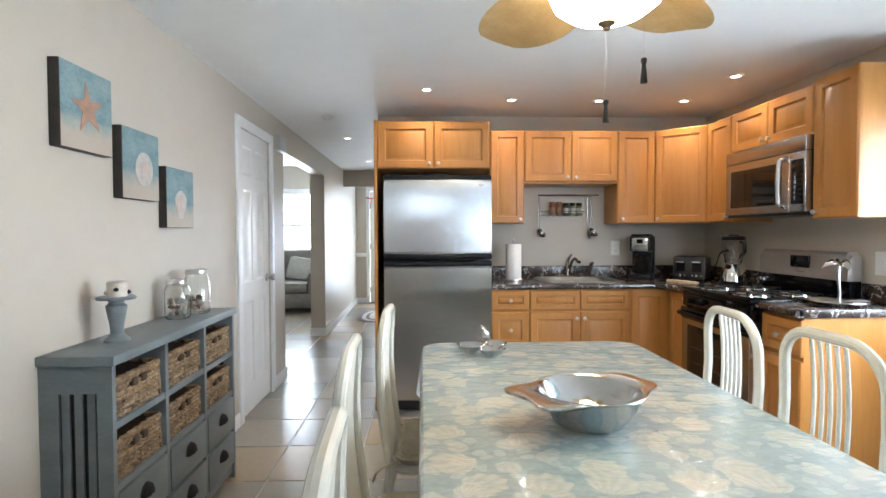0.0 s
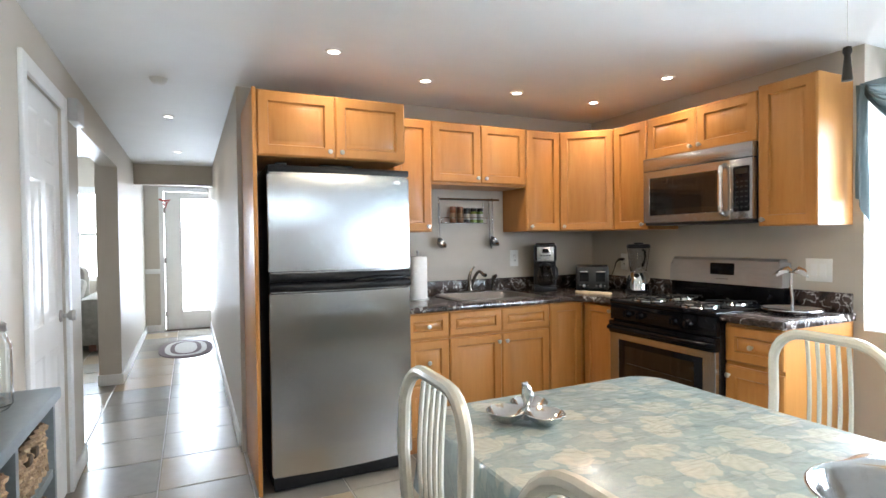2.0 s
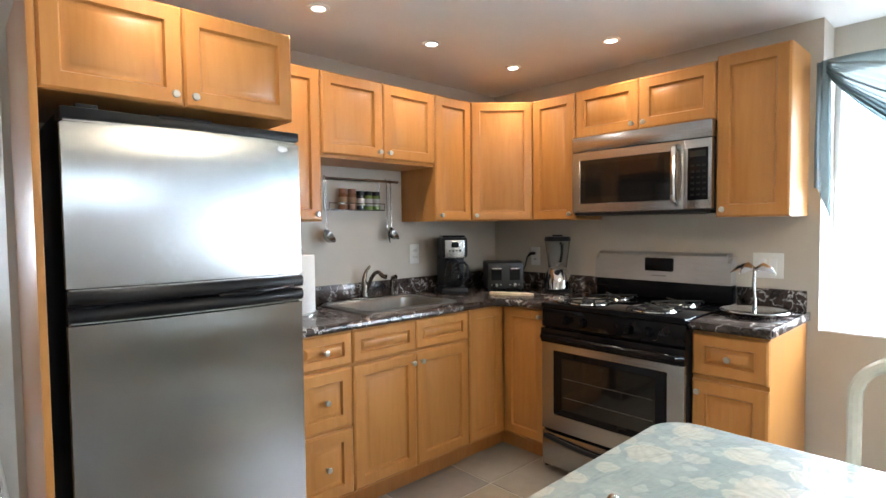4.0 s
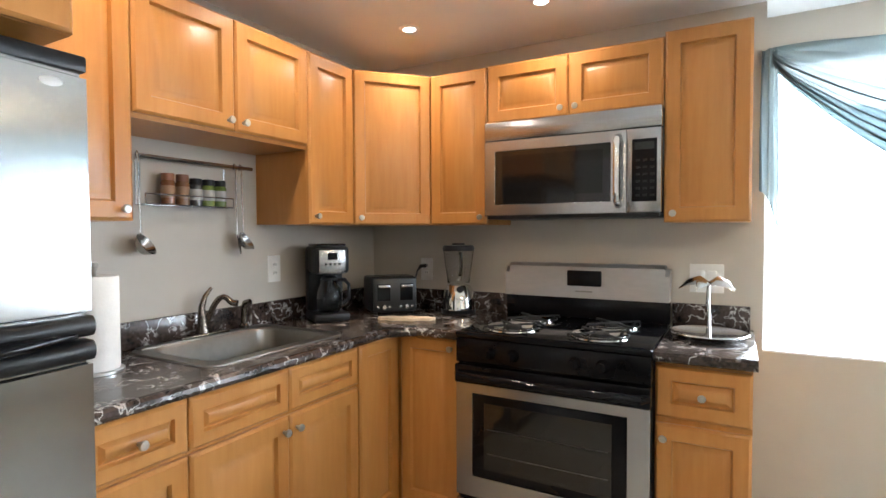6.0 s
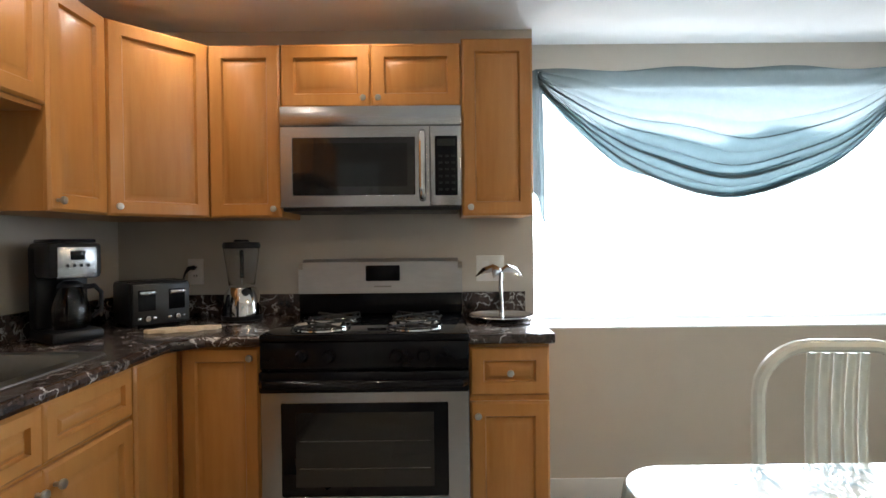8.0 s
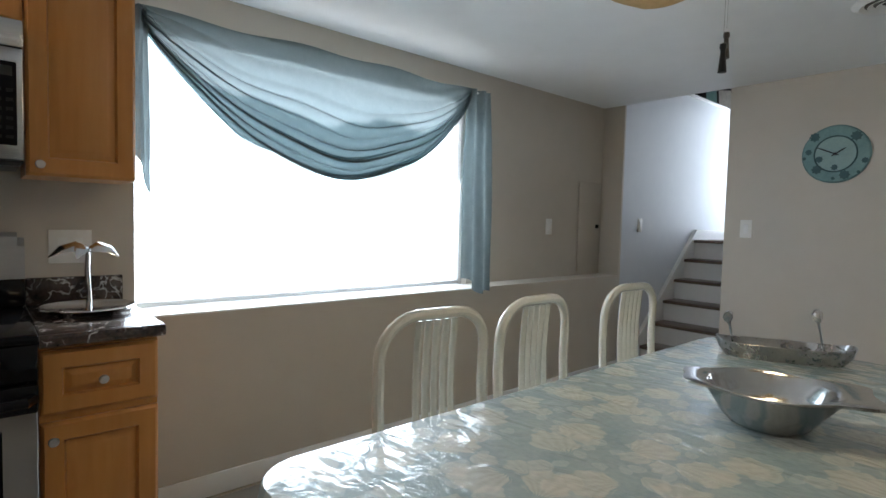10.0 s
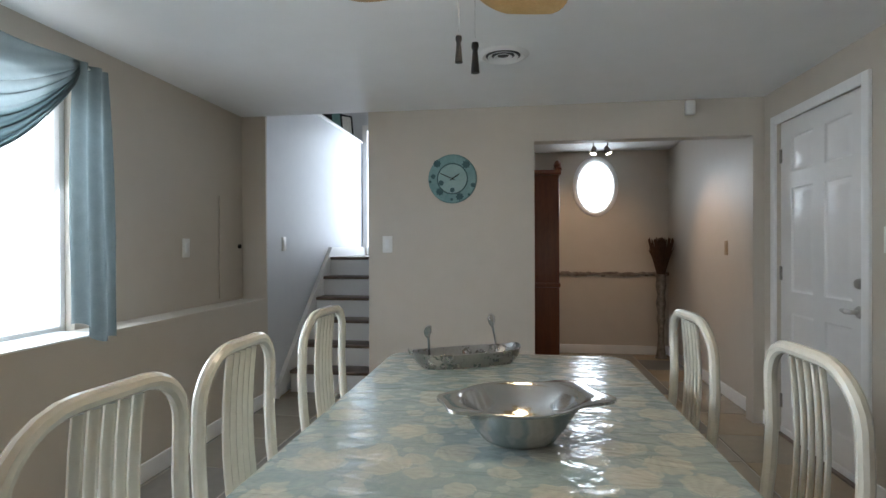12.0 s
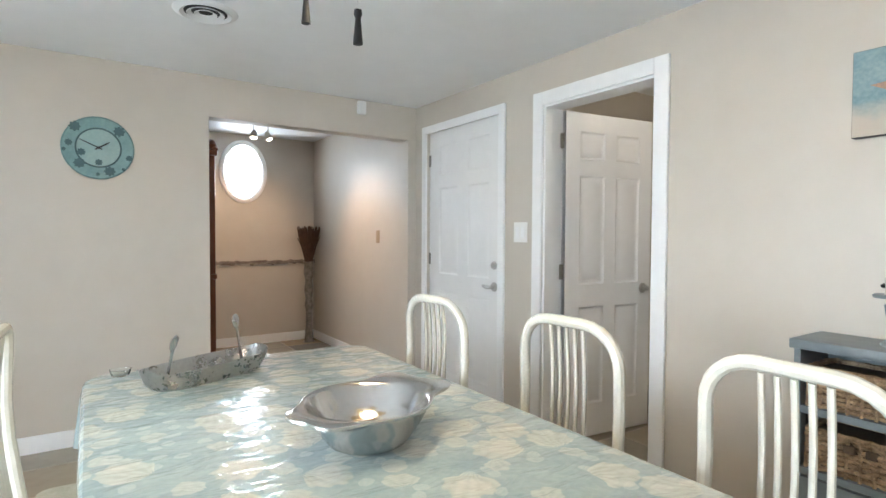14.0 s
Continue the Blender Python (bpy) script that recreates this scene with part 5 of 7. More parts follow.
# ---- doors ----
def six_panel(w, h):
    a, m = 0.115 * w / 0.76, 0.10 * w / 0.76
    pw = (w - 2 * a - m) / 2
    out = []
    for x in (a, a + pw + m):
        out += [(x, x + pw, 0.20, 0.80), (x, x + pw, 0.94, 1.60), (x, x + pw, 1.70, h - 0.11)]
    return out


DOOR_RINGS = ((0.0, 0.0), (0.010, 0.008), (0.018, 0.009), (0.045, 0.002))


DOORMETAL = mat("satin_nickel_hardware", (0.46, 0.445, 0.42), (0.54, 0.52, 0.50), 20, 0.36, metal=0.9)


HINGEMETAL = mat("aged_nickel_hinge", (0.24, 0.225, 0.20), (0.31, 0.29, 0.26), 20, 0.4, metal=0.8)


def lever(parent, x, z, y=0.0, way=-1, round_knob=False):
    base = part("rosette", lathe([(0.0, 0.012), (0.026, 0.011), (0.032, 0.004), (0.032, 0.0)], 20), DOORMETAL, parent, "satin nickel rosette", pose(x, y, z, 90))
    if round_knob:
        part("knob", lathe([(0.011, 0.01), (0.011, 0.03), (0.024, 0.04), (0.029, 0.055), (0.024, 0.068), (0.0, 0.072)], 20), DOORMETAL, base, "satin nickel knob")
    else:
        part("lever", tube([(0, 0, 0.008), (0, 0, 0.045), (way * 0.018, 0.002, 0.056), (way * 0.055, 0.005, 0.056)], [0.012, 0.012, 0.015, 0.010], 10), DOORMETAL, base, "satin nickel lever")


def hinges(parent, x, zs, y=0.0):
    for z in zs:
        part("hinge", boxes((x - 0.014, x + 0.012, y - 0.008, y + 0.002, z - 0.045, z + 0.045), bevel=0.002), HINGEMETAL, parent, "aged nickel hinge")


d1 = tagged(new("door_1"), "closed white six-panel exterior door with a lever", "door", "", "structure")
d1.matrix_basis = pose(WX - 0.022, -0.857, 0.0, 0, 0, 90)
part("slab", panel_slab(0.884, 2.035, 0.044, six_panel(0.884, 2.035), rings=DOOR_RINGS), DOORWHITE, d1, "", pose(0, 0, 0.01))
lever(d1, 0.812, 0.90)
part("deadbolt", lathe([(0.0, 0.018), (0.022, 0.016), (0.028, 0.006), (0.028, 0.0)], 20), DOORMETAL, d1, "satin nickel deadbolt", pose(0.812, 0, 1.045, 90))
hinges(d1, 0.006, (0.22, 1.06, 1.83))
part("sweep", boxes((0.0, 0.884, -0.004, 0.0, 0.0, 0.05)), TRIM, d1)
part("threshold", boxes((-0.005, 0.89, -0.03, 0.10, -0.002, 0.012), bevel=0.003), OAKTREAD, d1)

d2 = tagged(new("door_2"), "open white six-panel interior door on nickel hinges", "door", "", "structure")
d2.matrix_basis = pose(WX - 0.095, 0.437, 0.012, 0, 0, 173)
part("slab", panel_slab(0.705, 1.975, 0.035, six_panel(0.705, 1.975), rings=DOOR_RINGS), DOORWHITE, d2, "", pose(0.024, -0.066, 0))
# black strip stands in for the shaded gap at the hinge side
part("hinge_gap_shade", boxes((0.021, 0.0235, -0.064, -0.033, 0.0, 1.975)), BLACKMATT, d2, "black strip for the shade in the hinge gap", smooth=0)
lever(d2, 0.664, 0.90, -0.066, -1)
hinges(d2, 0.010, (0.22, 1.02, 1.80), -0.045)

d3 = tagged(new("door_3"), "closed white six-panel closet door with a round knob", "door", "", "structure")
d3.matrix_basis = pose(WX - 0.012, 3.795, 0.0, 0, 0, 90)
part("slab", panel_slab(0.69, 2.015, 0.035, six_panel(0.69, 2.015), rings=DOOR_RINGS), DOORWHITE, d3, "", pose(0, 0, 0.01))
lever(d3, 0.63, 0.95, round_knob=True)
hinges(d3, 0.004, (0.25, 1.07, 1.80))

d4 = tagged(new("door_4"), "white entry door with one large glass pane", "door", "", "structure")
d4.matrix_basis = pose(0.23, 10.03, 0.0)
part("slab", boxes((0.0, 0.22, 0, 0.044, 0.01, 2.07), (0.75, 0.86, 0, 0.044, 0.01, 2.07), (0.22, 0.75, 0, 0.044, 0.01, 0.27), (0.22, 0.75, 0, 0.044, 1.98, 2.07), bevel=0.003), TRIM, d4)
dp = part("pane", boxes((0.22, 0.75, 0.018, 0.024, 0.27, 1.98)), PANE, d4, smooth=0)
dp.visible_shadow = False
part("glazing_bead", boxes((0.21, 0.23, -0.008, 0.0, 0.26, 1.99), (0.74, 0.76, -0.008, 0.0, 0.26, 1.99), (0.23, 0.74, -0.008, 0.0, 0.26, 0.28), (0.23, 0.74, -0.008, 0.0, 1.97, 1.99)), TRIM, d4)
hinges(d4, 0.004, (0.25, 1.05, 1.80))
part("threshold", boxes((-0.02, 0.87, -0.06, 0.05, 0.0, 0.012)), OAKTREAD, d4)
rail = thing("deck_railing", "pale wooden deck railing outside the entry door", "railing", pose(0.2, 11.0, -0.4))
palewood = mat("sunlit_deck_wood", (0.55, 0.53, 0.50), (0.65, 0.63, 0.60), 6, 0.8)
part("top_rail", boxes((0.0, 1.1, 0, 0.04, 1.22, 1.26), bevel=0.004), palewood, rail)
part("bottom_rail", boxes((0.0, 1.1, 0, 0.04, 0.85, 0.88), bevel=0.004), palewood, rail)
for i in range(4):
    part("post", boxes((0.1 + 0.28 * i, 0.14 + 0.28 * i, 0.0, 0.035, 0.0, 1.22)), palewood, rail, smooth=0)
red = mat("red_painted_wood", (0.42, 0.04, 0.03), (0.52, 0.07, 0.05), 12, 0.5)
single("door_ornament", tube([(-0.07, 0, 0.06), (0.0, -0.008, 0.035), (0.075, 0, 0.05), (0.03, -0.004, 0.0), (0.02, 0, -0.075), (-0.012, -0.004, 0.0)], [0.018, 0.022, 0.018, 0.02, 0.012, 0.02], 8, flat=0.5), red, "small red starfish ornament hung on the door casing", "ornament", pose(0.235, 9.968, 1.90))

# ---- hall and living room ----
rugmat = mat("braided_rug_plum", (0.13, 0.095, 0.10), (0.19, 0.14, 0.145), 40, 0.95, bump=0.6, bump_scale=200)
rugpale = mat("braided_rug_cream", (0.52, 0.50, 0.47), (0.62, 0.60, 0.57), 40, 0.95, bump=0.6, bump_scale=200)
rug = thing("rug", "oval braided rug in plum and cream rings", "rug", pose(0.50, 8.42, 0.0))
for k, (a, b, m) in enumerate(((0.30, 0.58, rugmat), (0.235, 0.50, rugpale), (0.175, 0.43, rugmat), (0.125, 0.37, rugpale))):
    part("ring", prism([(a * abs(math.cos(t)) ** 0.8 * (1 if math.cos(t) > 0 else -1), b * abs(math.sin(t)) ** 0.8 * (1 if math.sin(t) > 0 else -1)) for t in (2 * math.pi * i / 40 for i in range(40))], 0.001 if k == 0 else 0.006 + 0.002 * k, 0.010 + 0.002 * k), m, rug)
sofa = thing("sofa", "grey upholstered sofa with plump cushions by the window", "sofa", pose(-1.42, 9.12, 0.012))
def pad(name, b, r=0.07, parent=None, m=SOFA):
    part(name, boxes(b, bevel=r), m, parent or sofa)
pad("base", (-1.0, 1.0, -0.45, 0.45, 0.08, 0.32), 0.03)
pad("seat_cushion", (-0.78, 0.0, -0.47, 0.22, 0.32, 0.50))
pad("seat_cushion", (0.0, 0.78, -0.47, 0.22, 0.32, 0.50))
pad("back_cushion", (-0.78, 0.0, 0.12, 0.42, 0.46, 1.02), 0.10)
pad("back_cushion", (0.0, 0.78, 0.12, 0.42, 0.46, 1.02), 0.10)
pad("arm", (-1.02, -0.76, -0.46, 0.44, 0.08, 0.66), 0.09)
pad("arm", (0.76, 1.02, -0.46, 0.44, 0.08, 0.66), 0.09)
for x in (-0.9, 0.9):
    part("foot", boxes((x - 0.04, x + 0.04, -0.4, -0.32, 0, 0.08)), DARKWOOD, sofa, smooth=0)
    part("foot", boxes((x - 0.04, x + 0.04, 0.32, 0.40, 0, 0.08)), DARKWOOD, sofa, smooth=0)
single("throw_pillow", boxes((-0.22, 0.22, -0.07, 0.07, -0.2, 0.2), bevel=0.065), mat("pale_pillow", (0.42, 0.41, 0.38), (0.52, 0.51, 0.47), 18, 0.9, bump=0.3), "pale grey throw pillow leaning on the sofa", "pillow", pose(-0.86, 9.13, 0.70, -18, 8, -12))
single("door_chime", boxes((0, 0.20, -0.05, 0, 0, 0.13), bevel=0.006), mat("grey_plastic", (0.50, 0.51, 0.52), (0.56, 0.57, 0.58), 9, 0.4), "grey plastic door chime box high on the wall", "chime", pose(WX, 4.66, 2.00, 0, 0, 90))
single("smoke_detector", lathe([(0.0, -0.034), (0.024, -0.034), (0.036, -0.027), (0.046, -0.012), (0.05, 0.0)], 24), WHITEPLASTIC, "white round smoke detector on the ceiling", "detector", pose(0.42, 4.64, H))

# downlights
for i, (x, y) in enumerate(DOWNLIGHTS):
    dl = thing("downlight", "lit recessed ceiling downlight with a white ring", "light", pose(x, y, H), "recessed downlights")
    part("ring", lathe([(0.028, -0.005), (0.033, -0.008), (0.046, -0.003), (0.047, 0.0)], 24), TRIM, dl)
    part("lens", lathe([(0.0, -0.0035), (0.028, -0.0035), (0.030, -0.001)], 20), LAMPGLOW, dl, "glowing lens")

# ---- wall things in the dining room ----
def plate(name, label, at, w, h, kind, n=1, face=None):
    p = thing(name, label, "switch" if kind == "rocker" else "outlet", at)
    part("cover", boxes((-w / 2, w / 2, -0.006, 0, -h / 2, h / 2), bevel=0.003), face or WHITEPLASTIC, p)
    for i in range(n):
        x = (i - (n - 1) / 2) * 0.046
        if kind == "rocker":
            part("rocker", boxes((x - 0.016, x + 0.016, -0.010, -0.005, -0.033, 0.033), bevel=0.002), face or TRIM, p)
        else:
            for z in (-0.02, 0.02):
                part("socket", boxes((x - 0.014, x + 0.014, -0.0085, -0.005, z - 0.013, z + 0.013), bevel=0.004), WHITEPLASTIC, p)
                part("slots", boxes((x - 0.008, x - 0.005, -0.0092, -0.008, z - 0.005, z + 0.006), (x + 0.005, x + 0.008, -0.0092, -0.008, z - 0.005, z + 0.006)), BLACKMATT, p, smooth=0)
    return p


plate("light_switch", "white rocker switch beside the stairs", pose(2.662, SY, 1.262, 0, 0, 180), 0.078, 0.128, "rocker")
plate("light_switch", "double white rocker switch between two doors", pose(WX, 0.238, 1.268, 0, 0, 90), 0.122, 0.125, "rocker", 2)
plate("light_switch", "white switch on the set-back wall", pose(RX, -0.31, 1.24, 0, 0, -90), 0.078, 0.125, "rocker")
plate("light_switch", "white switch on the stairwell wall", pose(EX, -1.36, 1.27, 0, 0, -90), 0.075, 0.12, "rocker")
plate("outlet", "white outlet above the counter beside the sink", pose(2.862, NY, 1.165), 0.076, 0.125, "outlet")
plate("outlet", "white outlet in the counter corner with a plugged cord", pose(EX, 4.256, 1.127, 0, 0, -90), 0.076, 0.125, "outlet")
plate("light_switch", "double white switch plate above the counter", pose(EX, 2.832, 1.128, 0, 0, -90), 0.135, 0.125, "rocker", 2)
plate("light_switch", "small tan switch on the alcove wall", pose(WX, -1.72, 1.225, 0, 0, 90), 0.072, 0.12, "rocker", 1, mat("tan_plastic", (0.30, 0.21, 0.12), (0.38, 0.28, 0.17), 12, 0.4))
single("wall_sensor", boxes((-0.033, 0.033, -0.045, 0, -0.05, 0.05), bevel=0.010), WHITEPLASTIC, "small white alarm sensor high on the end wall", "sensor", pose(0.468, SY, 2.215, 0, 0, 180))
vent = thing("ceiling_vent", "round white ceiling vent with dark slots", "vent", pose(1.75, 0.03, H))
part("backing", lathe([(0.0, -0.002), (0.12, -0.002)], 28), BLACKMATT, vent)
for r in (0.03, 0.062, 0.094):
    part("slat", lathe([(r, -0.004), (r + 0.018, -0.014), (r + 0.021, -0.012), (r + 0.004, -0.003)], 28), TRIM, vent)
part("frame", lathe([(0.112, -0.012), (0.13, -0.008), (0.142, 0.0)], 28), TRIM, vent)
# access panel in the set-back wall
acc = thing("access_panel", "flush beige access panel with a dark latch", "panel", pose(RX, -0.70, 0.864, 0, 0, -90))
part("leaf", boxes((0, 0.32, -0.012, -0.001, 0, 0.76), bevel=0.003), WALL, acc)
part("latch", boxes((0.245, 0.285, -0.024, -0.012, 0.370, 0.402), bevel=0.004), IRON, acc, "small dark latch")


def shore_paint():
    """Teal sea wash that breaks unevenly into pale sand towards the foot of the canvas."""
    m = mat("shore_wash", (0.13, 0.235, 0.265), (0.27, 0.365, 0.375), 11, 0.6, bump=0.15)
    n, l = m.node_tree.nodes, m.node_tree.links
    b = n["Principled BSDF"]
    tc, se, no, su, ra, mx = (n.new(k) for k in ("ShaderNodeTexCoord", "ShaderNodeSeparateXYZ", "ShaderNodeTexNoise", "ShaderNodeMath", "ShaderNodeValToRGB", "ShaderNodeMix"))
    l.new(tc.outputs["Generated"], se.inputs[0])
    no.inputs["Scale"].default_value, no.inputs["Detail"].default_value = 13, 4
    l.new(tc.outputs["Object"], no.inputs["Vector"])
    su.operation = 'MULTIPLY_ADD'
    su.inputs[1].default_value = 0.34
    l.new(no.outputs["Fac"], su.inputs[0])
    l.new(se.outputs[2], su.inputs[2])
    e = ra.color_ramp.elements
    e[0].position, e[0].color = 0.36, (1, 1, 1, 1)
    e[1].position, e[1].color = 0.56, (0, 0, 0, 1)
    l.new(su.outputs[0], ra.inputs[0])
    mx.data_type = 'RGBA'
    l.new(ra.outputs[0], mx.inputs[0])
    l.new(b.inputs["Base Color"].links[0].from_socket, mx.inputs[6])
    mx.inputs[7].default_value = (0.46, 0.40, 0.33, 1)
    l.new(mx.outputs[2], b.inputs["Base Color"])
    return m


SHORE = shore_paint()


def picture(name, label, y0, z0, size, paint):
    p = thing(name, label, "picture", pose(WX, y0, z0, 0, 0, 90), "beach pictures")
    edge = mat("dark_canvas_edge", (0.030, 0.024, 0.020), (0.05, 0.04, 0.034), 20, 0.7)
    part("canvas", boxes((0, size, -0.038, 0, 0, size), bevel=0.002), edge, p)
    f = -0.0395
    part("painted_scene", boxes((0.002, size - 0.002, f, -0.038, 0.002, size - 0.002)), SHORE, p, smooth=0)
    paint(p, size, f)


def flat_shape(outline, y, thick=0.0015):
    bm = prism(outline, 0, thick)
    bmesh.ops.transform(bm, matrix=Matrix(((1, 0, 0, 0), (0, 0, -1, y), (0, 1, 0, 0), (0, 0, 0, 1))), verts=bm.verts)
    return bm


CORAL = mat("coral_paint", (0.30, 0.20, 0.15), (0.50, 0.27, 0.17), 30, 0.7)
BONE = mat("bone_paint", (0.42, 0.41, 0.38), (0.58, 0.54, 0.49), 30, 0.7)
PINKISH = mat("shell_rose_paint", (0.52, 0.40, 0.34), (0.60, 0.48, 0.42), 30, 0.7)


def star(p, s, f):
    pts = []
    for i in range(10):
        r = s * (0.33 if i % 2 == 0 else 0.12)
        a = math.pi / 2 + i * math.pi / 5 + 0.12
        pts.append((s * 0.50 + r * math.cos(a), s * 0.52 + r * math.sin(a)))
    part("starfish", flat_shape(pts, f), CORAL, p, "coral starfish")


def round_shell(p, s, f):
    part("sand_dollar", flat_shape([(s * 0.57 + s * 0.24 * math.cos(t), s * 0.45 + s * 0.25 * math.sin(t)) for t in (2 * math.pi * i / 28 for i in range(28))], f), BONE, p, "pale sand dollar")
    part("petals", flat_shape([(s * 0.57 + s * (0.09 + 0.04 * math.cos(5 * t)) * math.cos(t), s * 0.46 + s * (0.09 + 0.04 * math.cos(5 * t)) * math.sin(t)) for t in (2 * math.pi * i / 40 for i in range(40))], f - 0.0015), PINKISH, p)


def conch(p, s, f):
    part("shell", flat_shape([(s * 0.50 + s * 0.20 * (1 + 0.18 * math.sin(3 * t)) * math.cos(t), s * 0.40 + s * 0.24 * math.sin(t)) for t in (2 * math.pi * i / 30 for i in range(30))], f), BONE, p, "cream shell")
    part("lip", flat_shape([(s * 0.43 + s * 0.075 * math.cos(t), s * 0.37 + s * 0.17 * math.sin(t)) for t in (2 * math.pi * i / 24 for i in range(24))], f - 0.0015), PINKISH, p)


picture("wall_picture", "square canvas of a coral starfish on sand", 1.965, 1.595, 0.295, star)
picture("wall_picture", "square canvas of a pale sand dollar on sand", 2.325, 1.445, 0.293, round_shell)
picture("wall_picture", "square canvas of a cream shell on sand", 2.688, 1.328, 0.29, conch)

# clock
ck = thing("wall_clock", "round blue-green wall clock with dark flower marks", "clock", pose(2.158, SY, 1.752, 0, 0, 180))
part("face", lathe([(0.0, 0.016), (0.176, 0.016), (0.184, 0.010), (0.184, 0.0)], 48), mat("clock_teal_print", (0.13, 0.25, 0.25), (0.20, 0.33, 0.325), 9, 0.4), ck, "", pose(0, 0, 0, 90))
part("inner_face", lathe([(0.0, 0.0175), (0.112, 0.0175), (0.112, 0.012)], 40), mat("pale_teal_print", (0.235, 0.36, 0.355), (0.30, 0.43, 0.42), 9, 0.35), ck, "", pose(0, 0, 0, 90))
part("ring", tube([(0.113 * math.cos(t), -0.0175, 0.113 * math.sin(t)) for t in (2 * math.pi * i / 40 for i in range(40))], 0.0045, 6, closed=True), DARKTEAL, ck)
for x, z, r in ((-0.115, 0.115, 0.026), (0.105, 0.105, 0.027), (-0.095, -0.095, 0.026), (0.055, -0.135, 0.026), (-0.145, 0.02, 0.017), (0.155, -0.05, 0.016), (-0.085, -0.03, 0.019), (0.0, -0.085, 0.017), (-0.168, -0.02, 0.010), (0.125, -0.12, 0.009), (-0.005, -0.155, 0.010)):
    r *= 1.18
    part("flower", flat_shape([(x + r * (0.88 + 0.14 * math.cos(8 * t)) * math.cos(t), z + r * (0.88 + 0.14 * math.cos(8 * t)) * math.sin(t)) for t in (2 * math.pi * i / 32 for i in range(32))], -0.0175), DARKTEAL, ck)
def clock_arm(deg, length, w):
    a = radians(90 - deg)
    dx, dz = math.cos(a), math.sin(a)
    part("clock_pointer", tube([(-dx * 0.02, -0.022, -dz * 0.02), (dx * length * 0.7, -0.022, dz * length * 0.7), (dx * length, -0.022, dz * length)], [w, w, w * 0.4], 6, flat=0.5), BLACKMATT, ck)
clock_arm(57, 0.066, 0.006)
clock_arm(295, 0.112, 0.0045)
part("hub", lathe([(0.0, 0.026), (0.008, 0.026), (0.008, 0.016)], 14), BLACKMATT, ck, "", pose(0, 0, 0, 90))

# candle stand and jars on the buffet
BT = 0.905
cs = thing("candle_stand", "grey-blue turned pedestal candle stand on the buffet", "candle stand", pose(0.085, 2.13, BT))
part("pedestal", lathe([(0.0, 0.0), (0.043, 0.0), (0.043, 0.008), (0.030, 0.018), (0.022, 0.03), (0.024, 0.06), (0.034, 0.115), (0.036, 0.13), (0.024, 0.142), (0.03, 0.15), (0.0, 0.15)], 24), BUFFET, cs)
part("dish", lathe([(0.0, 0.15), (0.064, 0.154), (0.067, 0.160), (0.062, 0.165), (0.0, 0.163)], 28), BUFFET, cs)
cd = thing("candle", "short cream candle wrapped in shells", "candle", pose(0.09, 2.13, BT + 0.165))
part("wax", lathe([(0.0, 0.0), (0.034, 0.0), (0.035, 0.05), (0.030, 0.056), (0.0, 0.052)], 22), mat("cream_wax", (0.48, 0.44, 0.39), (0.60, 0.56, 0.50), 25, 0.5), cd)
for i, a in enumerate((0.3, 1.4, 2.6, 3.9, 5.1)):
    part("shell_bead", lathe([(0.0, -0.008), (0.008, -0.004), (0.009, 0.003), (0.0, 0.009)], 8), BONE if i % 2 else IRON, cd, "", pose(0.036 * math.cos(a), 0.036 * math.sin(a), 0.015 + 0.012 * (i % 3)))


def shell_jar(x, y, r, h, seed):
    rnd = random.Random(seed)
    j = thing("glass_jar", "clear glass jar of seashells with a metal lid", "jar", pose(x, y, BT), "jars on the buffet")
    part("glass", lathe([(0.0, 0.002), (r * 0.85, 0.002), (r, 0.014), (r, h * 0.72), (r * 0.82, h * 0.84), (r * 0.78, h * 0.88), (r * 0.75, h * 0.88), (r * 0.79, h * 0.83), (r - 0.003, h * 0.71), (r - 0.003, 0.016), (r * 0.83, 0.006), (0.0, 0.006)], 28), JARGLASS, j)
    ld = part("lid", lathe([(r * 0.80, h * 0.865), (r * 0.84, h * 0.87), (r * 0.84, h * 0.955), (r * 0.78, h * 0.975), (r * 0.5, h * 0.985), (0.0, h * 0.985)], 24), SATIN, j, "dull metal clamp lid")
    part("wire", tube([(r * 0.86 * math.cos(t), r * 0.86 * math.sin(t), h * 0.88) for t in (2 * math.pi * i / 24 for i in range(24))], 0.0018, 5, closed=True), SATIN, ld)
    for i in range(16):
        a, q = rnd.uniform(0, 6.28), (r - 0.024) * math.sqrt(rnd.random())
        s = rnd.uniform(0.013, 0.022)
        part("seashell", lathe([(0.0, -s), (s * 0.7, -s * 0.5), (s, 0.0), (s * 0.5, s * 0.6), (0.0, s * 1.1)], 9), (BONE, PINKISH, WICKER)[i % 3], j, "", pose(q * math.cos(a), q * math.sin(a), 0.026 + 0.026 * (i // 6) + rnd.uniform(0, 0.006), rnd.uniform(0, 180), rnd.uniform(0, 180), 0) @ Matrix.Diagonal((1, 0.6, 1, 1)))


shell_jar(0.075, 2.635, 0.056, 0.185, 1)
shell_jar(0.095, 2.80, 0.060, 0.225, 2)

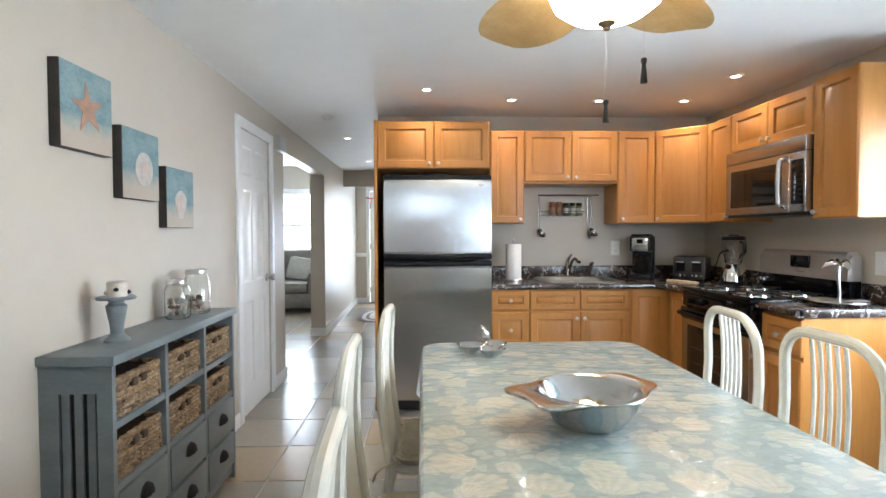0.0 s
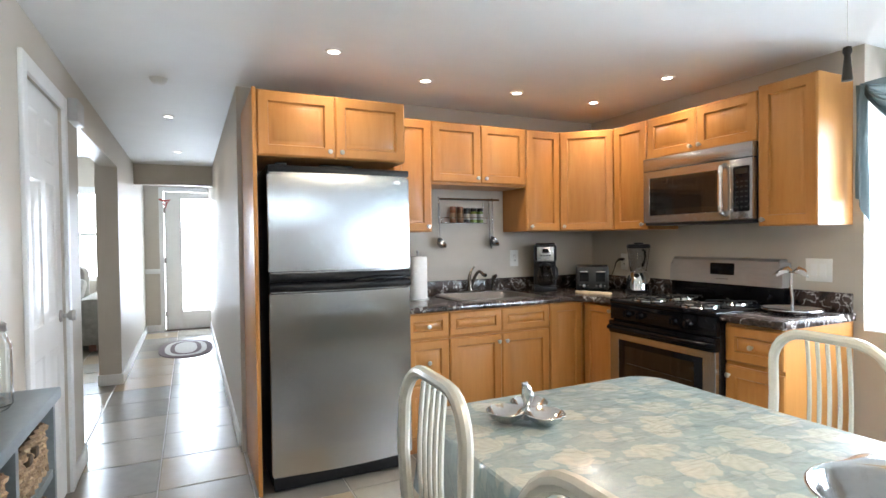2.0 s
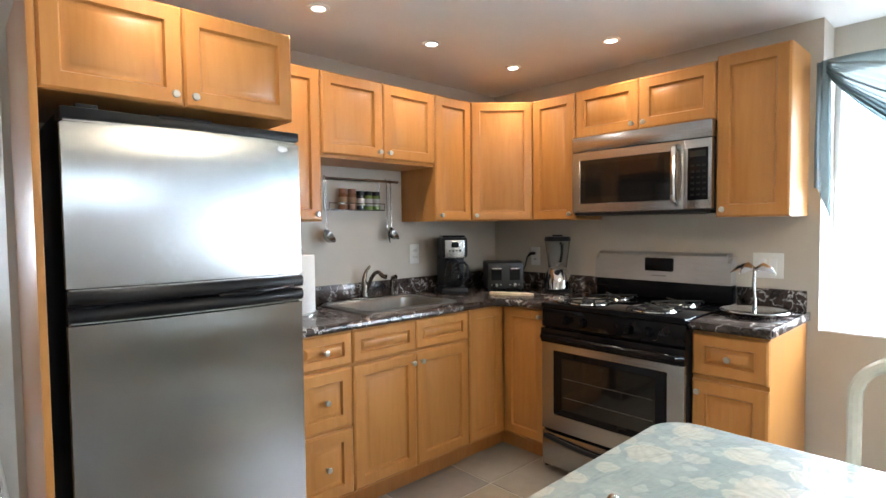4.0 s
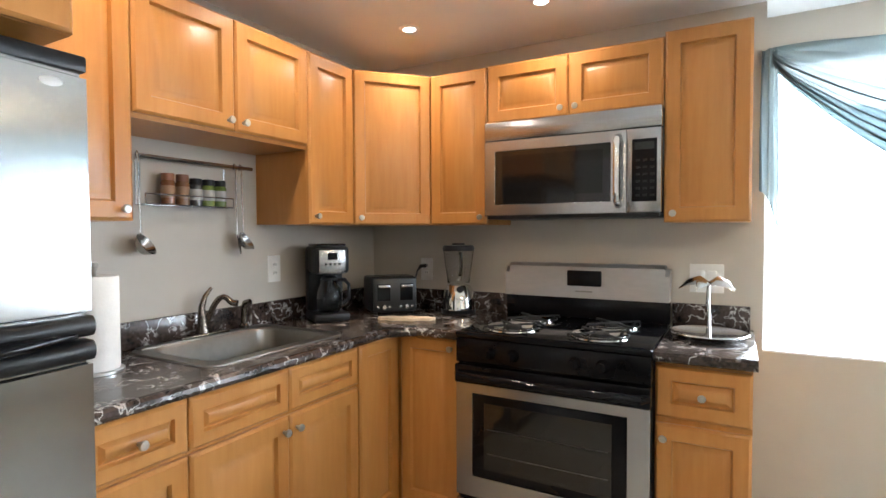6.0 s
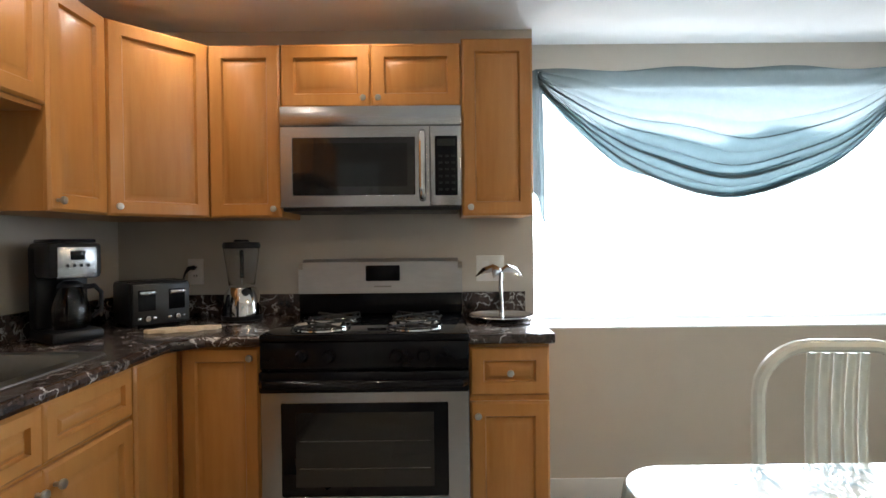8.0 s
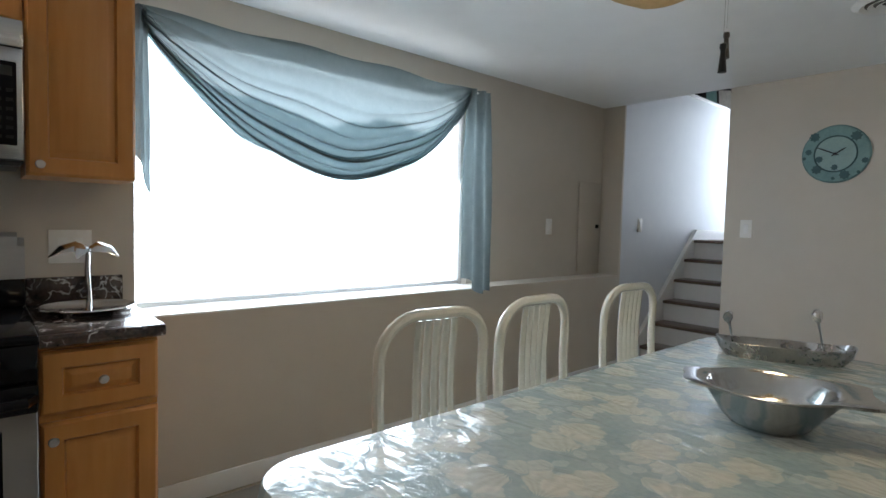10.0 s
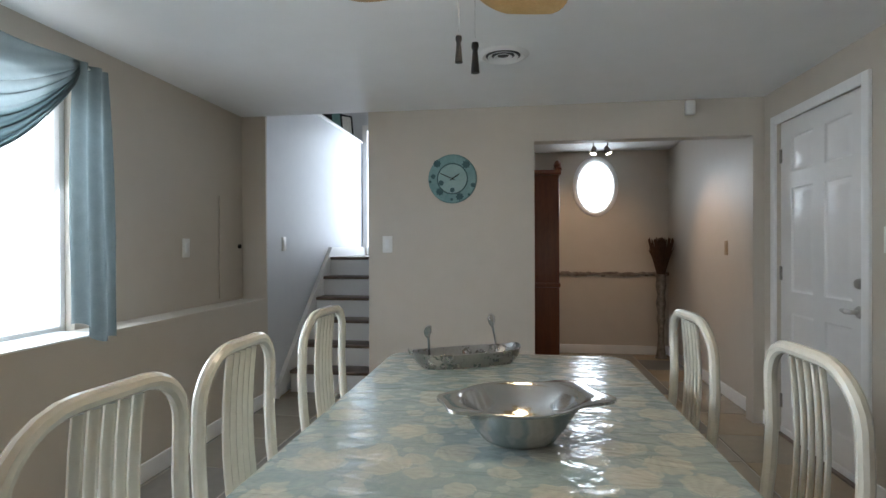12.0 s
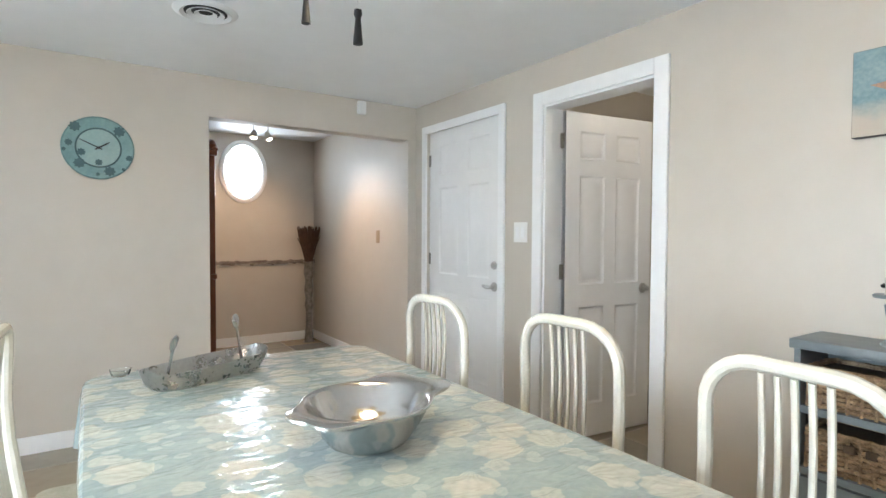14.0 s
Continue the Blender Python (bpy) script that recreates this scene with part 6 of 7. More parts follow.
# ---- window scarf ----
def scarf_mat(name, sheer, lit=0.34):
    m = mat(name, (0.14, 0.178, 0.188), (0.175, 0.215, 0.225), 20, 0.7, bump=0.2, bump_scale=250)
    n, l = m.node_tree.nodes, m.node_tree.links
    b = n["Principled BSDF"]
    tr, tp, mx, mx2 = n.new("ShaderNodeBsdfTranslucent"), n.new("ShaderNodeBsdfTransparent"), n.new("ShaderNodeMixShader"), n.new("ShaderNodeMixShader")
    tr.inputs["Color"].default_value = (0.145, 0.182, 0.190, 1)
    tp.inputs["Color"].default_value = (0.80, 0.93, 0.96, 1)
    mx.inputs[0].default_value, mx2.inputs[0].default_value = lit, sheer
    l.new(b.outputs[0], mx.inputs[1])
    l.new(tr.outputs[0], mx.inputs[2])
    l.new(mx.outputs[0], mx2.inputs[1])
    l.new(tp.outputs[0], mx2.inputs[2])
    l.new(mx2.outputs[0], n["Material Output"].inputs["Surface"])
    return m


VOILE, HEMVOILE, SWAGVOILE = scarf_mat("sheer_teal_voile", 0.03), scarf_mat("sheer_teal_inner_voile", 0.42), scarf_mat("sheer_teal_swag_voile", 0.085, 0.48)
SX = 3.625
scarf = thing("window_scarf", "sheer grey-teal scarf draped as a swag over the window", "curtain")


def swag(v0=0.0, back=0.0, turn=0.0):
    """One layer of the swag, from v0 of its drop down to its hem."""
    bm = bmesh.new()
    ya, yb, n, m = 2.60, 0.80, 72, 150
    rows = []
    for i in range(n + 1):
        u = i / n
        sag = math.sin(math.pi * u) ** 0.78
        skew = sag * (1 + 0.10 * (u - 0.45))
        top = 2.075 + 0.006 * math.sin(u * 21) - 0.004 * math.sin(u * 9)
        bot = top - 0.055 - 0.565 * skew
        row = []
        for j in range(m + 1):
            va = v0 * (1 + 0.16 * math.sin(7 * u + 1) + 0.1 * math.sin(17 * u))
            v = va + (1 - va) * j / m
            # folds sweep along the swag and crowd towards its lower edge
            ph = turn + (v ** 1.7) * 52.0 + 1.6 * math.sin(u * 5.0 + 2.0 * v) + 0.9 * math.sin(u * 13 + v * 6)
            amp = (0.004 + 0.021 * v ** 0.8) * (0.25 + 0.75 * sag) * (0.65 + 0.35 * math.sin(ph * 0.37 + 3 * u))
            z = top + (bot - top) * v
            x = SX + back - 0.015 - 0.035 * sag * math.sin(math.pi * min(1, v * 1.1)) + amp * math.sin(ph)
            row.append(bm.verts.new((x, ya + (yb - ya) * u + 0.006 * math.sin(ph * 0.7), z + 0.95 * amp * math.cos(ph))))
        rows.append(row)
    for a, b in zip(rows, rows[1:]):
        for j in range(m):
            bm.faces.new((a[j], a[j + 1], b[j + 1], b[j]))
    return bm


def tail(y0, y1, ztop, zl, zr, folds):
    """Hanging end with upright folds; its hem runs from zl to zr."""
    bm = bmesh.new()
    n, m = 40, 30
    rows = []
    for i in range(n + 1):
        u = i / n
        hem = zl + (zr - zl) * u + 0.025 * math.sin(u * math.pi * folds)
        row = []
        for j in range(m + 1):
            v = j / m
            w = 0.80 + 0.20 * min(1.0, v * 1.6)
            y = (y0 + y1) / 2 + (y1 - y0) * (u - 0.5) * w + 0.05 * (y1 - y0) * v
            x = SX - 0.018 + (0.016 + 0.006 * v) * math.sin(u * math.pi * 2 * folds + 0.8 * v + 0.5 * math.sin(5 * v))
            row.append(bm.verts.new((x, y, ztop + (hem - ztop) * v)))
        rows.append(row)
    for a, b in zip(rows, rows[1:]):
        for j in range(m):
            bm.faces.new((a[j], a[j + 1], b[j + 1], b[j]))
    return bm


part("swag", swag(), SWAGVOILE, scarf, smooth=80)
part("gathered_hem", swag(0.60, 0.030, 2.0), HEMVOILE, scarf, "second layer gathered along the hem", smooth=80)
part("tail", tail(0.865, 0.615, 2.078, 0.90, 0.79, 2.5), VOILE, scarf, smooth=80)
part("tail", tail(2.645, 2.575, 2.07, 1.50, 1.36, 1.5), VOILE, scarf, smooth=80)
part("rod", tube([(SX + 0.002, 0.665, 2.062), (SX + 0.002, 2.615, 2.062)], 0.008, 8), TRIM, scarf, "white rod hidden by the cloth")
for y in (0.69, 2.60):
    part("bracket", boxes((SX, RX, y - 0.008, y + 0.008, 2.054, 2.068)), TRIM, scarf, smooth=0)

# ---- on the table ----
HAM = mat("hammered_aluminium", (0.60, 0.595, 0.59), (0.68, 0.675, 0.67), 14, 0.14, metal=1.0, bump=0.14, bump_scale=34, rough2=0.20)


def eared_bowl():
    """Round bowl whose rolled rim swells into a two-lobed ear on one side and a small ear on the other."""
    bm = bmesh.new()
    n = 96
    def near(a, mid, width):
        d = math.atan2(math.sin(a - mid), math.cos(a - mid)) / width
        return math.exp(-d * d)
    def reach(a):
        twin = 0.082 * (near(a, math.pi + 0.40, 0.26) + near(a, math.pi - 0.40, 0.26)) + 0.050 * near(a, math.pi, 0.30)
        return 0.006 + min(0.092, twin) + 0.052 * near(a, 0.28, 0.30) + 0.052 * near(a, -0.28, 0.30)
    rows = []
    for r, z, k, up in ((0.0, 0.010, 0, 0), (0.094, 0.014, 0, 0), (0.128, 0.058, 0, 0), (0.150, 0.100, 0, 0), (0.157, 0.107, 0, 0), (0.159, 0.109, 0.35, 0.002), (0.159, 0.108, 0.75, 0.005), (0.159, 0.107, 1.0, 0.003),
                        (0.159, 0.102, 1.0, 0.0), (0.159, 0.101, 0.6, 0.0), (0.156, 0.098, 0.15, 0), (0.135, 0.055, 0, 0), (0.10, 0.008, 0, 0), (0.085, 0.0, 0, 0), (0.0, 0.0, 0, 0)):
        if r == 0.0:
            rows.append([bm.verts.new((0, 0, z))])
            continue
        ring = []
        for i in range(n):
            a = 2 * math.pi * i / n
            e = reach(a)
            ring.append(bm.verts.new(((r + k * e) * math.cos(a), (r + k * e) * math.sin(a), z + up * min(1.0, e / 0.05))))
        rows.append(ring)
    for a, b in zip(rows, rows[1:]):
        for i in range(n):
            q = (i + 1) % n
            if len(a) == 1:
                bm.faces.new((a[0], b[q], b[i]))
            elif len(b) == 1:
                bm.faces.new((a[i], a[q], b[0]))
            else:
                bm.faces.new((a[i], a[q], b[q], b[i]))
    bmesh.ops.recalc_face_normals(bm, faces=bm.faces)
    return bm


single("serving_bowl", eared_bowl(), HAM, "polished aluminium bowl with two ear handles on the table", "bowl", pose(1.675, 1.588, TZ, 0, 0, 24) @ Matrix.Diagonal((0.93, 0.93, 0.95, 1)), smooth=50)

tri = thing("condiment_dish", "three small aluminium bowls round a bird finial", "dish", pose(1.488, 2.468, TZ, 0, 0, 20))
for k in range(3):
    a = 2 * math.pi * k / 3 + 0.5
    part("small_bowl", lathe([(0.0, 0.0), (0.022, 0.0), (0.045, 0.016), (0.060, 0.036), (0.058, 0.038), (0.042, 0.019), (0.0, 0.006)], 24), HAM, tri, "", pose(0.068 * math.cos(a), 0.068 * math.sin(a), 0))
part("finial", tube([(0, 0, 0.0), (0, 0, 0.045), (0.006, 0, 0.07), (0.0, 0, 0.095), (-0.008, 0, 0.112), (-0.022, 0, 0.116)], [0.010, 0.010, 0.020, 0.015, 0.010, 0.003], 10), HAM, tri, "small bird-shaped finial")

tray = thing("serving_tray", "long boat-shaped aluminium tray on the table", "tray", pose(1.878, 0.775, TZ, 0, 0, 27))
bm = bmesh.new()
loops = []
for k, z in ((0.84, 0.0), (0.94, 0.026), (1.0, 0.056), (0.975, 0.059), (0.90, 0.028), (0.80, 0.007)):
    loops.append([bm.verts.new((0.232 * k * (abs(math.cos(t)) ** 0.55) * (1 if math.cos(t) > 0 else -1), 0.086 * k * (abs(math.sin(t)) ** 0.8) * (1 if math.sin(t) > 0 else -1), z + (0.014 * abs(math.cos(t)) ** 6 if z > 0.03 else 0))) for t in (2 * math.pi * i / 48 for i in range(48))])
for a, b in zip(loops, loops[1:]):
    for i in range(48):
        j = (i + 1) % 48
        bm.faces.new((a[i], a[j], b[j], b[i]))
bm.faces.new(loops[0])
bm.faces.new(loops[-1])
bmesh.ops.recalc_face_normals(bm, faces=bm.faces)
part("tray", bm, mat("satin_tray_aluminium", (0.34, 0.335, 0.33), (0.44, 0.435, 0.43), 14, 0.24, metal=1.0, bump=0.12, bump_scale=40, rough2=0.32), tray)
for tip, foot, nm in (((1.787, 0.741, 0.966), (1.755, 0.72, TZ + 0.012), "serving_spoon"), ((2.007, 0.985, 0.95), (2.02, 0.86, TZ + 0.012), "serving_spoon")):
    a, b = Vector(foot), Vector(tip)
    s = thing(nm, "aluminium spreader standing in the tray", "spoon", None, "spoons in the tray")
    part("shaft", tube([a, a.lerp(b, 0.5), a.lerp(b, 0.74)], [0.006, 0.0045, 0.0055], 8), HAM, s)
    part("paddle", tube([a.lerp(b, 0.72), a.lerp(b, 0.80), a.lerp(b, 0.92), b], [0.006, 0.017, 0.021, 0.008], 10, flat=0.4), HAM, s)
single("glass_dish", lathe([(0.0, 0.0), (0.026, 0.0), (0.034, 0.022), (0.032, 0.022), (0.024, 0.004), (0.0, 0.004)], 20), JARGLASS, "small clear glass dish at the table's edge", "dish", pose(2.13, 0.60, TZ))

# ---- on the counter ----
ZC = CT1 + 0.001
pt = thing("paper_towel", "white paper towel roll on a metal stand", "paper towel", pose(1.945, 4.40, ZC))
part("stand_base", lathe([(0.0, 0.0), (0.075, 0.0), (0.075, 0.008), (0.0, 0.010)], 24), SATIN, pt)
part("roll", lathe([(0.02, 0.010), (0.062, 0.010), (0.063, 0.015), (0.063, 0.285), (0.061, 0.289), (0.02, 0.289)], 28), PAPER, pt)
part("stand_rod", lathe([(0.006, 0.01), (0.006, 0.31), (0.011, 0.318), (0.009, 0.328), (0.0, 0.332)], 12), SATIN, pt)

cm = thing("coffee_maker", "black and stainless drip coffee maker on the counter", "coffee maker", pose(3.018, 4.44, ZC, 0, 0, -34) @ Matrix.Diagonal((0.80, 0.80, 1.0, 1)))
part("base", boxes((-0.105, 0.105, -0.13, 0.12, 0, 0.042), bevel=0.014), BLACKMATT, cm)
part("tower", boxes((-0.105, 0.105, 0.03, 0.12, 0.040, 0.345), bevel=0.012), BLACKMATT, cm)
part("brew_head", boxes((-0.105, 0.105, -0.12, 0.12, 0.225, 0.355), bevel=0.020), BLACKMATT, cm)
part("lid", boxes((-0.088, 0.088, -0.10, 0.10, 0.352, 0.366), bevel=0.006), BLACK, cm)
fp = part("front_plate", boxes((-0.078, 0.078, -0.127, -0.115, 0.228, 0.338), bevel=0.004), STEEL, cm, "stainless control plate")
part("clock_display", boxes((-0.028, 0.030, -0.130, -0.126, 0.292, 0.325), bevel=0.003), BLACK, fp)
for i in range(4):
    part("button", lathe([(0.0, 0.004), (0.006, 0.004), (0.006, 0.0)], 12), BLACKMATT, fp, "", pose(-0.04 + 0.027 * i, -0.127, 0.272, 90))
cf = part("carafe", lathe([(0.0, 0.0), (0.062, 0.0), (0.074, 0.02), (0.076, 0.07), (0.062, 0.115), (0.048, 0.14), (0.045, 0.15), (0.042, 0.15), (0.058, 0.113), (0.072, 0.07), (0.070, 0.02), (0.0, 0.004)], 26), CARAFE, cm, "smoked glass carafe", pose(0, -0.045, 0.045))
part("carafe_lid", lathe([(0.0, 0.172), (0.03, 0.170), (0.048, 0.158), (0.05, 0.148)], 22), BLACKMATT, cf)
part("carafe_handle", tube([(0.045, -0.01, 0.145), (0.085, -0.035, 0.150), (0.108, -0.045, 0.125), (0.108, -0.045, 0.06), (0.075, -0.03, 0.035)], 0.010, 8), BLACKMATT, cf)

to = thing("toaster", "black four-slice toaster in the counter corner", "toaster", pose(3.372, 4.318, ZC, 0, 0, -40) @ Matrix.Diagonal((0.88, 0.9, 1.0, 1)))
part("body", boxes((-0.138, 0.138, -0.10, 0.12, 0.008, 0.19), bevel=0.018), BLACKMATT, to)
part("front_panel", boxes((-0.130, 0.130, -0.108, -0.098, 0.012, 0.180), bevel=0.006), mat("charcoal_plastic", (0.014, 0.015, 0.016), (0.02, 0.021, 0.022), 10, 0.32), to)
for x in (-0.068, 0.068):
    part("lever_slot", boxes((x - 0.038, x + 0.038, -0.1095, -0.107, 0.07, 0.155)), BLACK, to, smooth=0)
    part("lever", boxes((x - 0.036, x + 0.036, -0.130, -0.106, 0.138, 0.152), bevel=0.004), STEEL, to, "steel carriage lever")
    part("dial", lathe([(0.0, 0.016), (0.012, 0.015), (0.014, 0.0)], 16), STEEL, to, "steel browning dial", pose(x, -0.108, 0.038, 90))
    for s in (-1, 1):
        part("button", boxes((x + s * 0.034 - 0.008, x + s * 0.034 + 0.008, -0.111, -0.107, 0.033, 0.043), bevel=0.001), STEEL, to)
    for y in (-0.05, 0.04):
        part("bread_slot", boxes((x - 0.058, x + 0.058, y - 0.012, y + 0.012, 0.186, 0.1915)), BLACK, to, smooth=0)
for x in (-0.11, 0.11):
    for y in (-0.08, 0.10):
        part("foot", lathe([(0.012, 0), (0.012, 0.01)], 10), BLACKMATT, to, "", pose(x, y, 0))
cord = single("power_cord", tube([(EX - 0.012, 4.262, 1.146), (EX - 0.05, 4.268, 1.145), (EX - 0.075, 4.275, 1.12), (EX - 0.085, 4.285, 1.06), (EX - 0.11, 4.30, 1.0), (EX - 0.16, 4.34, ZC + 0.006), (3.44, 4.40, ZC + 0.006)], [0.012, 0.010, 0.005, 0.004, 0.004, 0.004, 0.004], 8), BLACKMATT, "black power cord plugged into the corner outlet", "cord")

bl = thing("blender", "chrome-based kitchen blender with a clear jar", "blender", pose(3.515, 3.985, ZC, 0, 0, 20) @ Matrix.Diagonal((1.15, 1.15, 1.0, 1)))
part("base", lathe([(0.0, 0.0), (0.078, 0.0), (0.080, 0.02), (0.0, 0.02)], 28), BLACKMATT, bl)
part("housing", lathe([(0.078, 0.02), (0.076, 0.06), (0.064, 0.12), (0.052, 0.145), (0.0, 0.148)], 28), POLISHED, bl, "polished chrome housing")
part("control_knob", lathe([(0.0, 0.022), (0.016, 0.020), (0.018, 0.0)], 16), BLACKMATT, bl, "", pose(-0.050, -0.012, 0.125, 80, 0, -76))
jr = part("jar", lathe([(0.050, 0.150), (0.054, 0.19), (0.064, 0.27), (0.070, 0.325), (0.067, 0.325), (0.061, 0.27), (0.051, 0.19), (0.045, 0.155)], 28), clear("greyed_jar_plastic", (0.86, 0.86, 0.85), 0.05, 1.45), bl, "greyed clear jar")
part("lid", lathe([(0.071, 0.322), (0.073, 0.335), (0.068, 0.35), (0.03, 0.352), (0.028, 0.362), (0.0, 0.363)], 28), BLACKMATT, jr)
part("blade", tube([(-0.03, 0, 0.175), (0, 0, 0.165), (0.03, 0, 0.178)], 0.004, 6), SATIN, jr)
part("jar_handle", tube([(0.068, 0, 0.305), (0.105, 0, 0.30), (0.108, 0, 0.23), (0.06, 0, 0.185)], 0.009, 8), BLACKMATT, jr)

tv = [(0.135 * (1 + 0.05 * math.sin(9 * t)) * math.cos(t), 0.040 * (1 + 0.22 * math.sin(9 * t + 1)) * math.sin(t)) for t in (2 * math.pi * i / 60 for i in range(60))]
single("wooden_trivet", prism(tv, 0, 0.014, bevel=0.003), mat("pale_wood", (0.56, 0.43, 0.28), (0.68, 0.55, 0.39), 14, 0.55), "pale scalloped wooden trivet lying on the counter", "trivet", pose(3.185, 4.095, ZC, 0, 0, -66))

st = thing("tiered_stand", "aluminium leaf dish with a palm-tree stem", "stand", pose(3.375, 2.812, ZC))
part("dish", lathe([(0.0, 0.0), (0.09, 0.0), (0.125, 0.010), (0.142, 0.022), (0.139, 0.026), (0.12, 0.014), (0.0, 0.006)], 36), HAM, st, "", Matrix.Diagonal((1.0, 1.0, 1, 1)))
part("stem", tube([(0, 0, 0.005), (0.002, -0.003, 0.07), (-0.002, 0.003, 0.14), (0, 0, 0.215)], [0.010, 0.007, 0.008, 0.006], 10), HAM, st)
for a, q in ((84, 1.15), (150, 0.8), (262, 0.95)):
    t = radians(a)
    part("frond", tube([(0, 0, 0.213), (0.03 * q * math.cos(t), 0.03 * q * math.sin(t), 0.226), (0.065 * q * math.cos(t), 0.065 * q * math.sin(t), 0.216), (0.095 * q * math.cos(t), 0.095 * q * math.sin(t), 0.190)], [0.010, 0.024, 0.019, 0.003], 8, flat=0.2), HAM, st)

# rail with spices and utensils
UTS = mat("rail_steel", (0.36, 0.36, 0.36), (0.44, 0.44, 0.44), 20, 0.22, metal=1.0)
rk = thing("spice_rail", "chrome wall rail with a wire spice shelf", "rail", pose(2.20, NY, 0))
part("rail", tube([(0.0, -0.045, 1.612), (0.50, -0.045, 1.612)], 0.008, 10), UTS, rk)
for x in (0.03, 0.47):
    part("bracket", tube([(x, 0, 1.612), (x, -0.045, 1.612)], 0.007, 8), UTS, rk)
for z, y in ((1.438, -0.02), (1.438, -0.075), (1.475, -0.078)):
    part("wire", tube([(0.0, y, z), (0.375, y, z)], 0.0028, 6), UTS, rk)
for x in (0.0, 0.375):
    part("wire", tube([(x, -0.02, 1.60), (x, -0.02, 1.438), (x, -0.078, 1.438), (x, -0.078, 1.475)], 0.0028, 6), UTS, rk)
part("shelf_floor", boxes((0.0, 0.375, -0.077, -0.019, 1.4345, 1.4375)), UTS, rk, smooth=0)
for x, c1, c2, cap in ((0.105, (0.16, 0.055, 0.02), (0.24, 0.10, 0.04), 0), (0.165, (0.18, 0.08, 0.035), (0.27, 0.14, 0.07), 0), (0.222, (0.03, 0.03, 0.03), (0.06, 0.06, 0.06), 1), (0.278, (0.14, 0.20, 0.04), (0.24, 0.30, 0.08), 1), (0.333, (0.10, 0.16, 0.03), (0.18, 0.23, 0.06), 1)):
    hgt = 0.118 if not cap else 0.108
    j = thing("spice_jar", "small spice jar with a screw cap on the rail", "jar", pose(2.20 + x, NY - 0.048, 1.439), "spice jars")
    part("jar", lathe([(0.0, 0.0), (0.024, 0.0), (0.025, 0.005), (0.025, hgt * 0.72), (0.021, hgt * 0.78), (0.0, hgt * 0.78)], 18), mat("spice_fill", c1, c2, 40, 0.25, coat=0.6), j)
    part("label_band", lathe([(0.0253, hgt * 0.22), (0.0256, hgt * 0.23), (0.0256, hgt * 0.60), (0.0253, hgt * 0.61)], 18), mat("jar_label", (0.42, 0.40, 0.36), (0.50, 0.48, 0.43), 30, 0.6) if cap else mat("jar_label_orange", (0.26, 0.14, 0.07), (0.33, 0.19, 0.10), 30, 0.6), j)
    part("cap", lathe([(0.022, hgt * 0.78), (0.023, hgt * 0.79), (0.023, hgt), (0.0, hgt + 0.001)], 18), BLACKMATT if cap else mat("amber_cap", (0.20, 0.08, 0.04), (0.28, 0.12, 0.06), 20, 0.4), j)
UT = mat("utensil_steel", (0.32, 0.31, 0.30), (0.42, 0.41, 0.40), 20, 0.25, metal=1.0)


def utensil(name, label, x, bottom, head):
    u = thing(name, label, "utensil", pose(x, NY - 0.05, 0), "utensils on the rail")
    part("hook", tube([(0, 0.004, 1.600), (0, 0.012, 1.617), (0, 0.002, 1.626), (0, -0.012, 1.612), (0, -0.008, 1.585)], 0.002, 6), UT, u)
    part("shaft", tube([(0, -0.008, 1.585), (0, -0.008, 1.48), (0.004, -0.008, bottom + 0.07)], [0.008, 0.007, 0.005], 8, flat=0.5), UT, u)
    if head == "ladle":
        part("scoop", lathe([(0.0, -0.036), (0.028, -0.028), (0.046, 0.0), (0.044, 0.0), (0.026, -0.024), (0.0, -0.032)], 20), UT, u, "", pose(0.016, -0.02, bottom + 0.04, 55, 10, 25))
    else:
        part("blade", tube([(0.004, -0.008, bottom + 0.075), (0.012, -0.010, bottom + 0.04), (0.02, -0.01, bottom)], [0.005, 0.026, 0.012], 8, flat=0.25), UT, u)


utensil("ladle", "steel ladle hanging from the rail", 2.19, 1.255, "ladle")
utensil("ladle", "steel serving ladle hanging from the rail", 2.635, 1.262, "ladle")
utensil("spatula", "steel spatula hanging from the rail", 2.605, 1.245, "spatula")

# ---- alcove and stairs ----
cab = thing("tall_cabinet", "tall red-brown wooden cabinet with a carved crest", "cabinet", pose(1.44, -2.62, 0))
part("case", boxes((-0.17, 0.17, -0.28, 0.28, 0.06, 1.94), bevel=0.006), DARKWOOD, cab)
part("plinth", boxes((-0.18, 0.175, -0.29, 0.29, 0.0, 0.09), bevel=0.006), DARKWOOD, cab)
part("waist_moulding", boxes((-0.182, 0.175, -0.29, 0.29, 0.84, 0.885), bevel=0.010), DARKWOOD, cab)
part("cornice", boxes((-0.19, 0.178, -0.30, 0.30, 1.94, 1.99), bevel=0.012), DARKWOOD, cab)
part("crest", tube([(-0.17, 0.29, 1.99), (-0.17, 0.22, 2.05), (-0.17, 0.10, 2.09), (-0.17, 0.0, 2.04), (-0.17, -0.10, 2.09), (-0.17, -0.22, 2.05), (-0.17, -0.29, 1.99)], 0.026, 8), DARKWOOD, cab, "carved scroll crest")
part("finial", lathe([(0.0, 0.0), (0.03, 0.0), (0.02, 0.02), (0.036, 0.05), (0.02, 0.085), (0.0, 0.10)], 16), DARKWOOD, cab, "", pose(-0.15, 0.27, 1.985))
vs = thing("floor_vase", "dark floor vase holding dried brown reeds", "vase", pose(0.10, -3.22, 0))
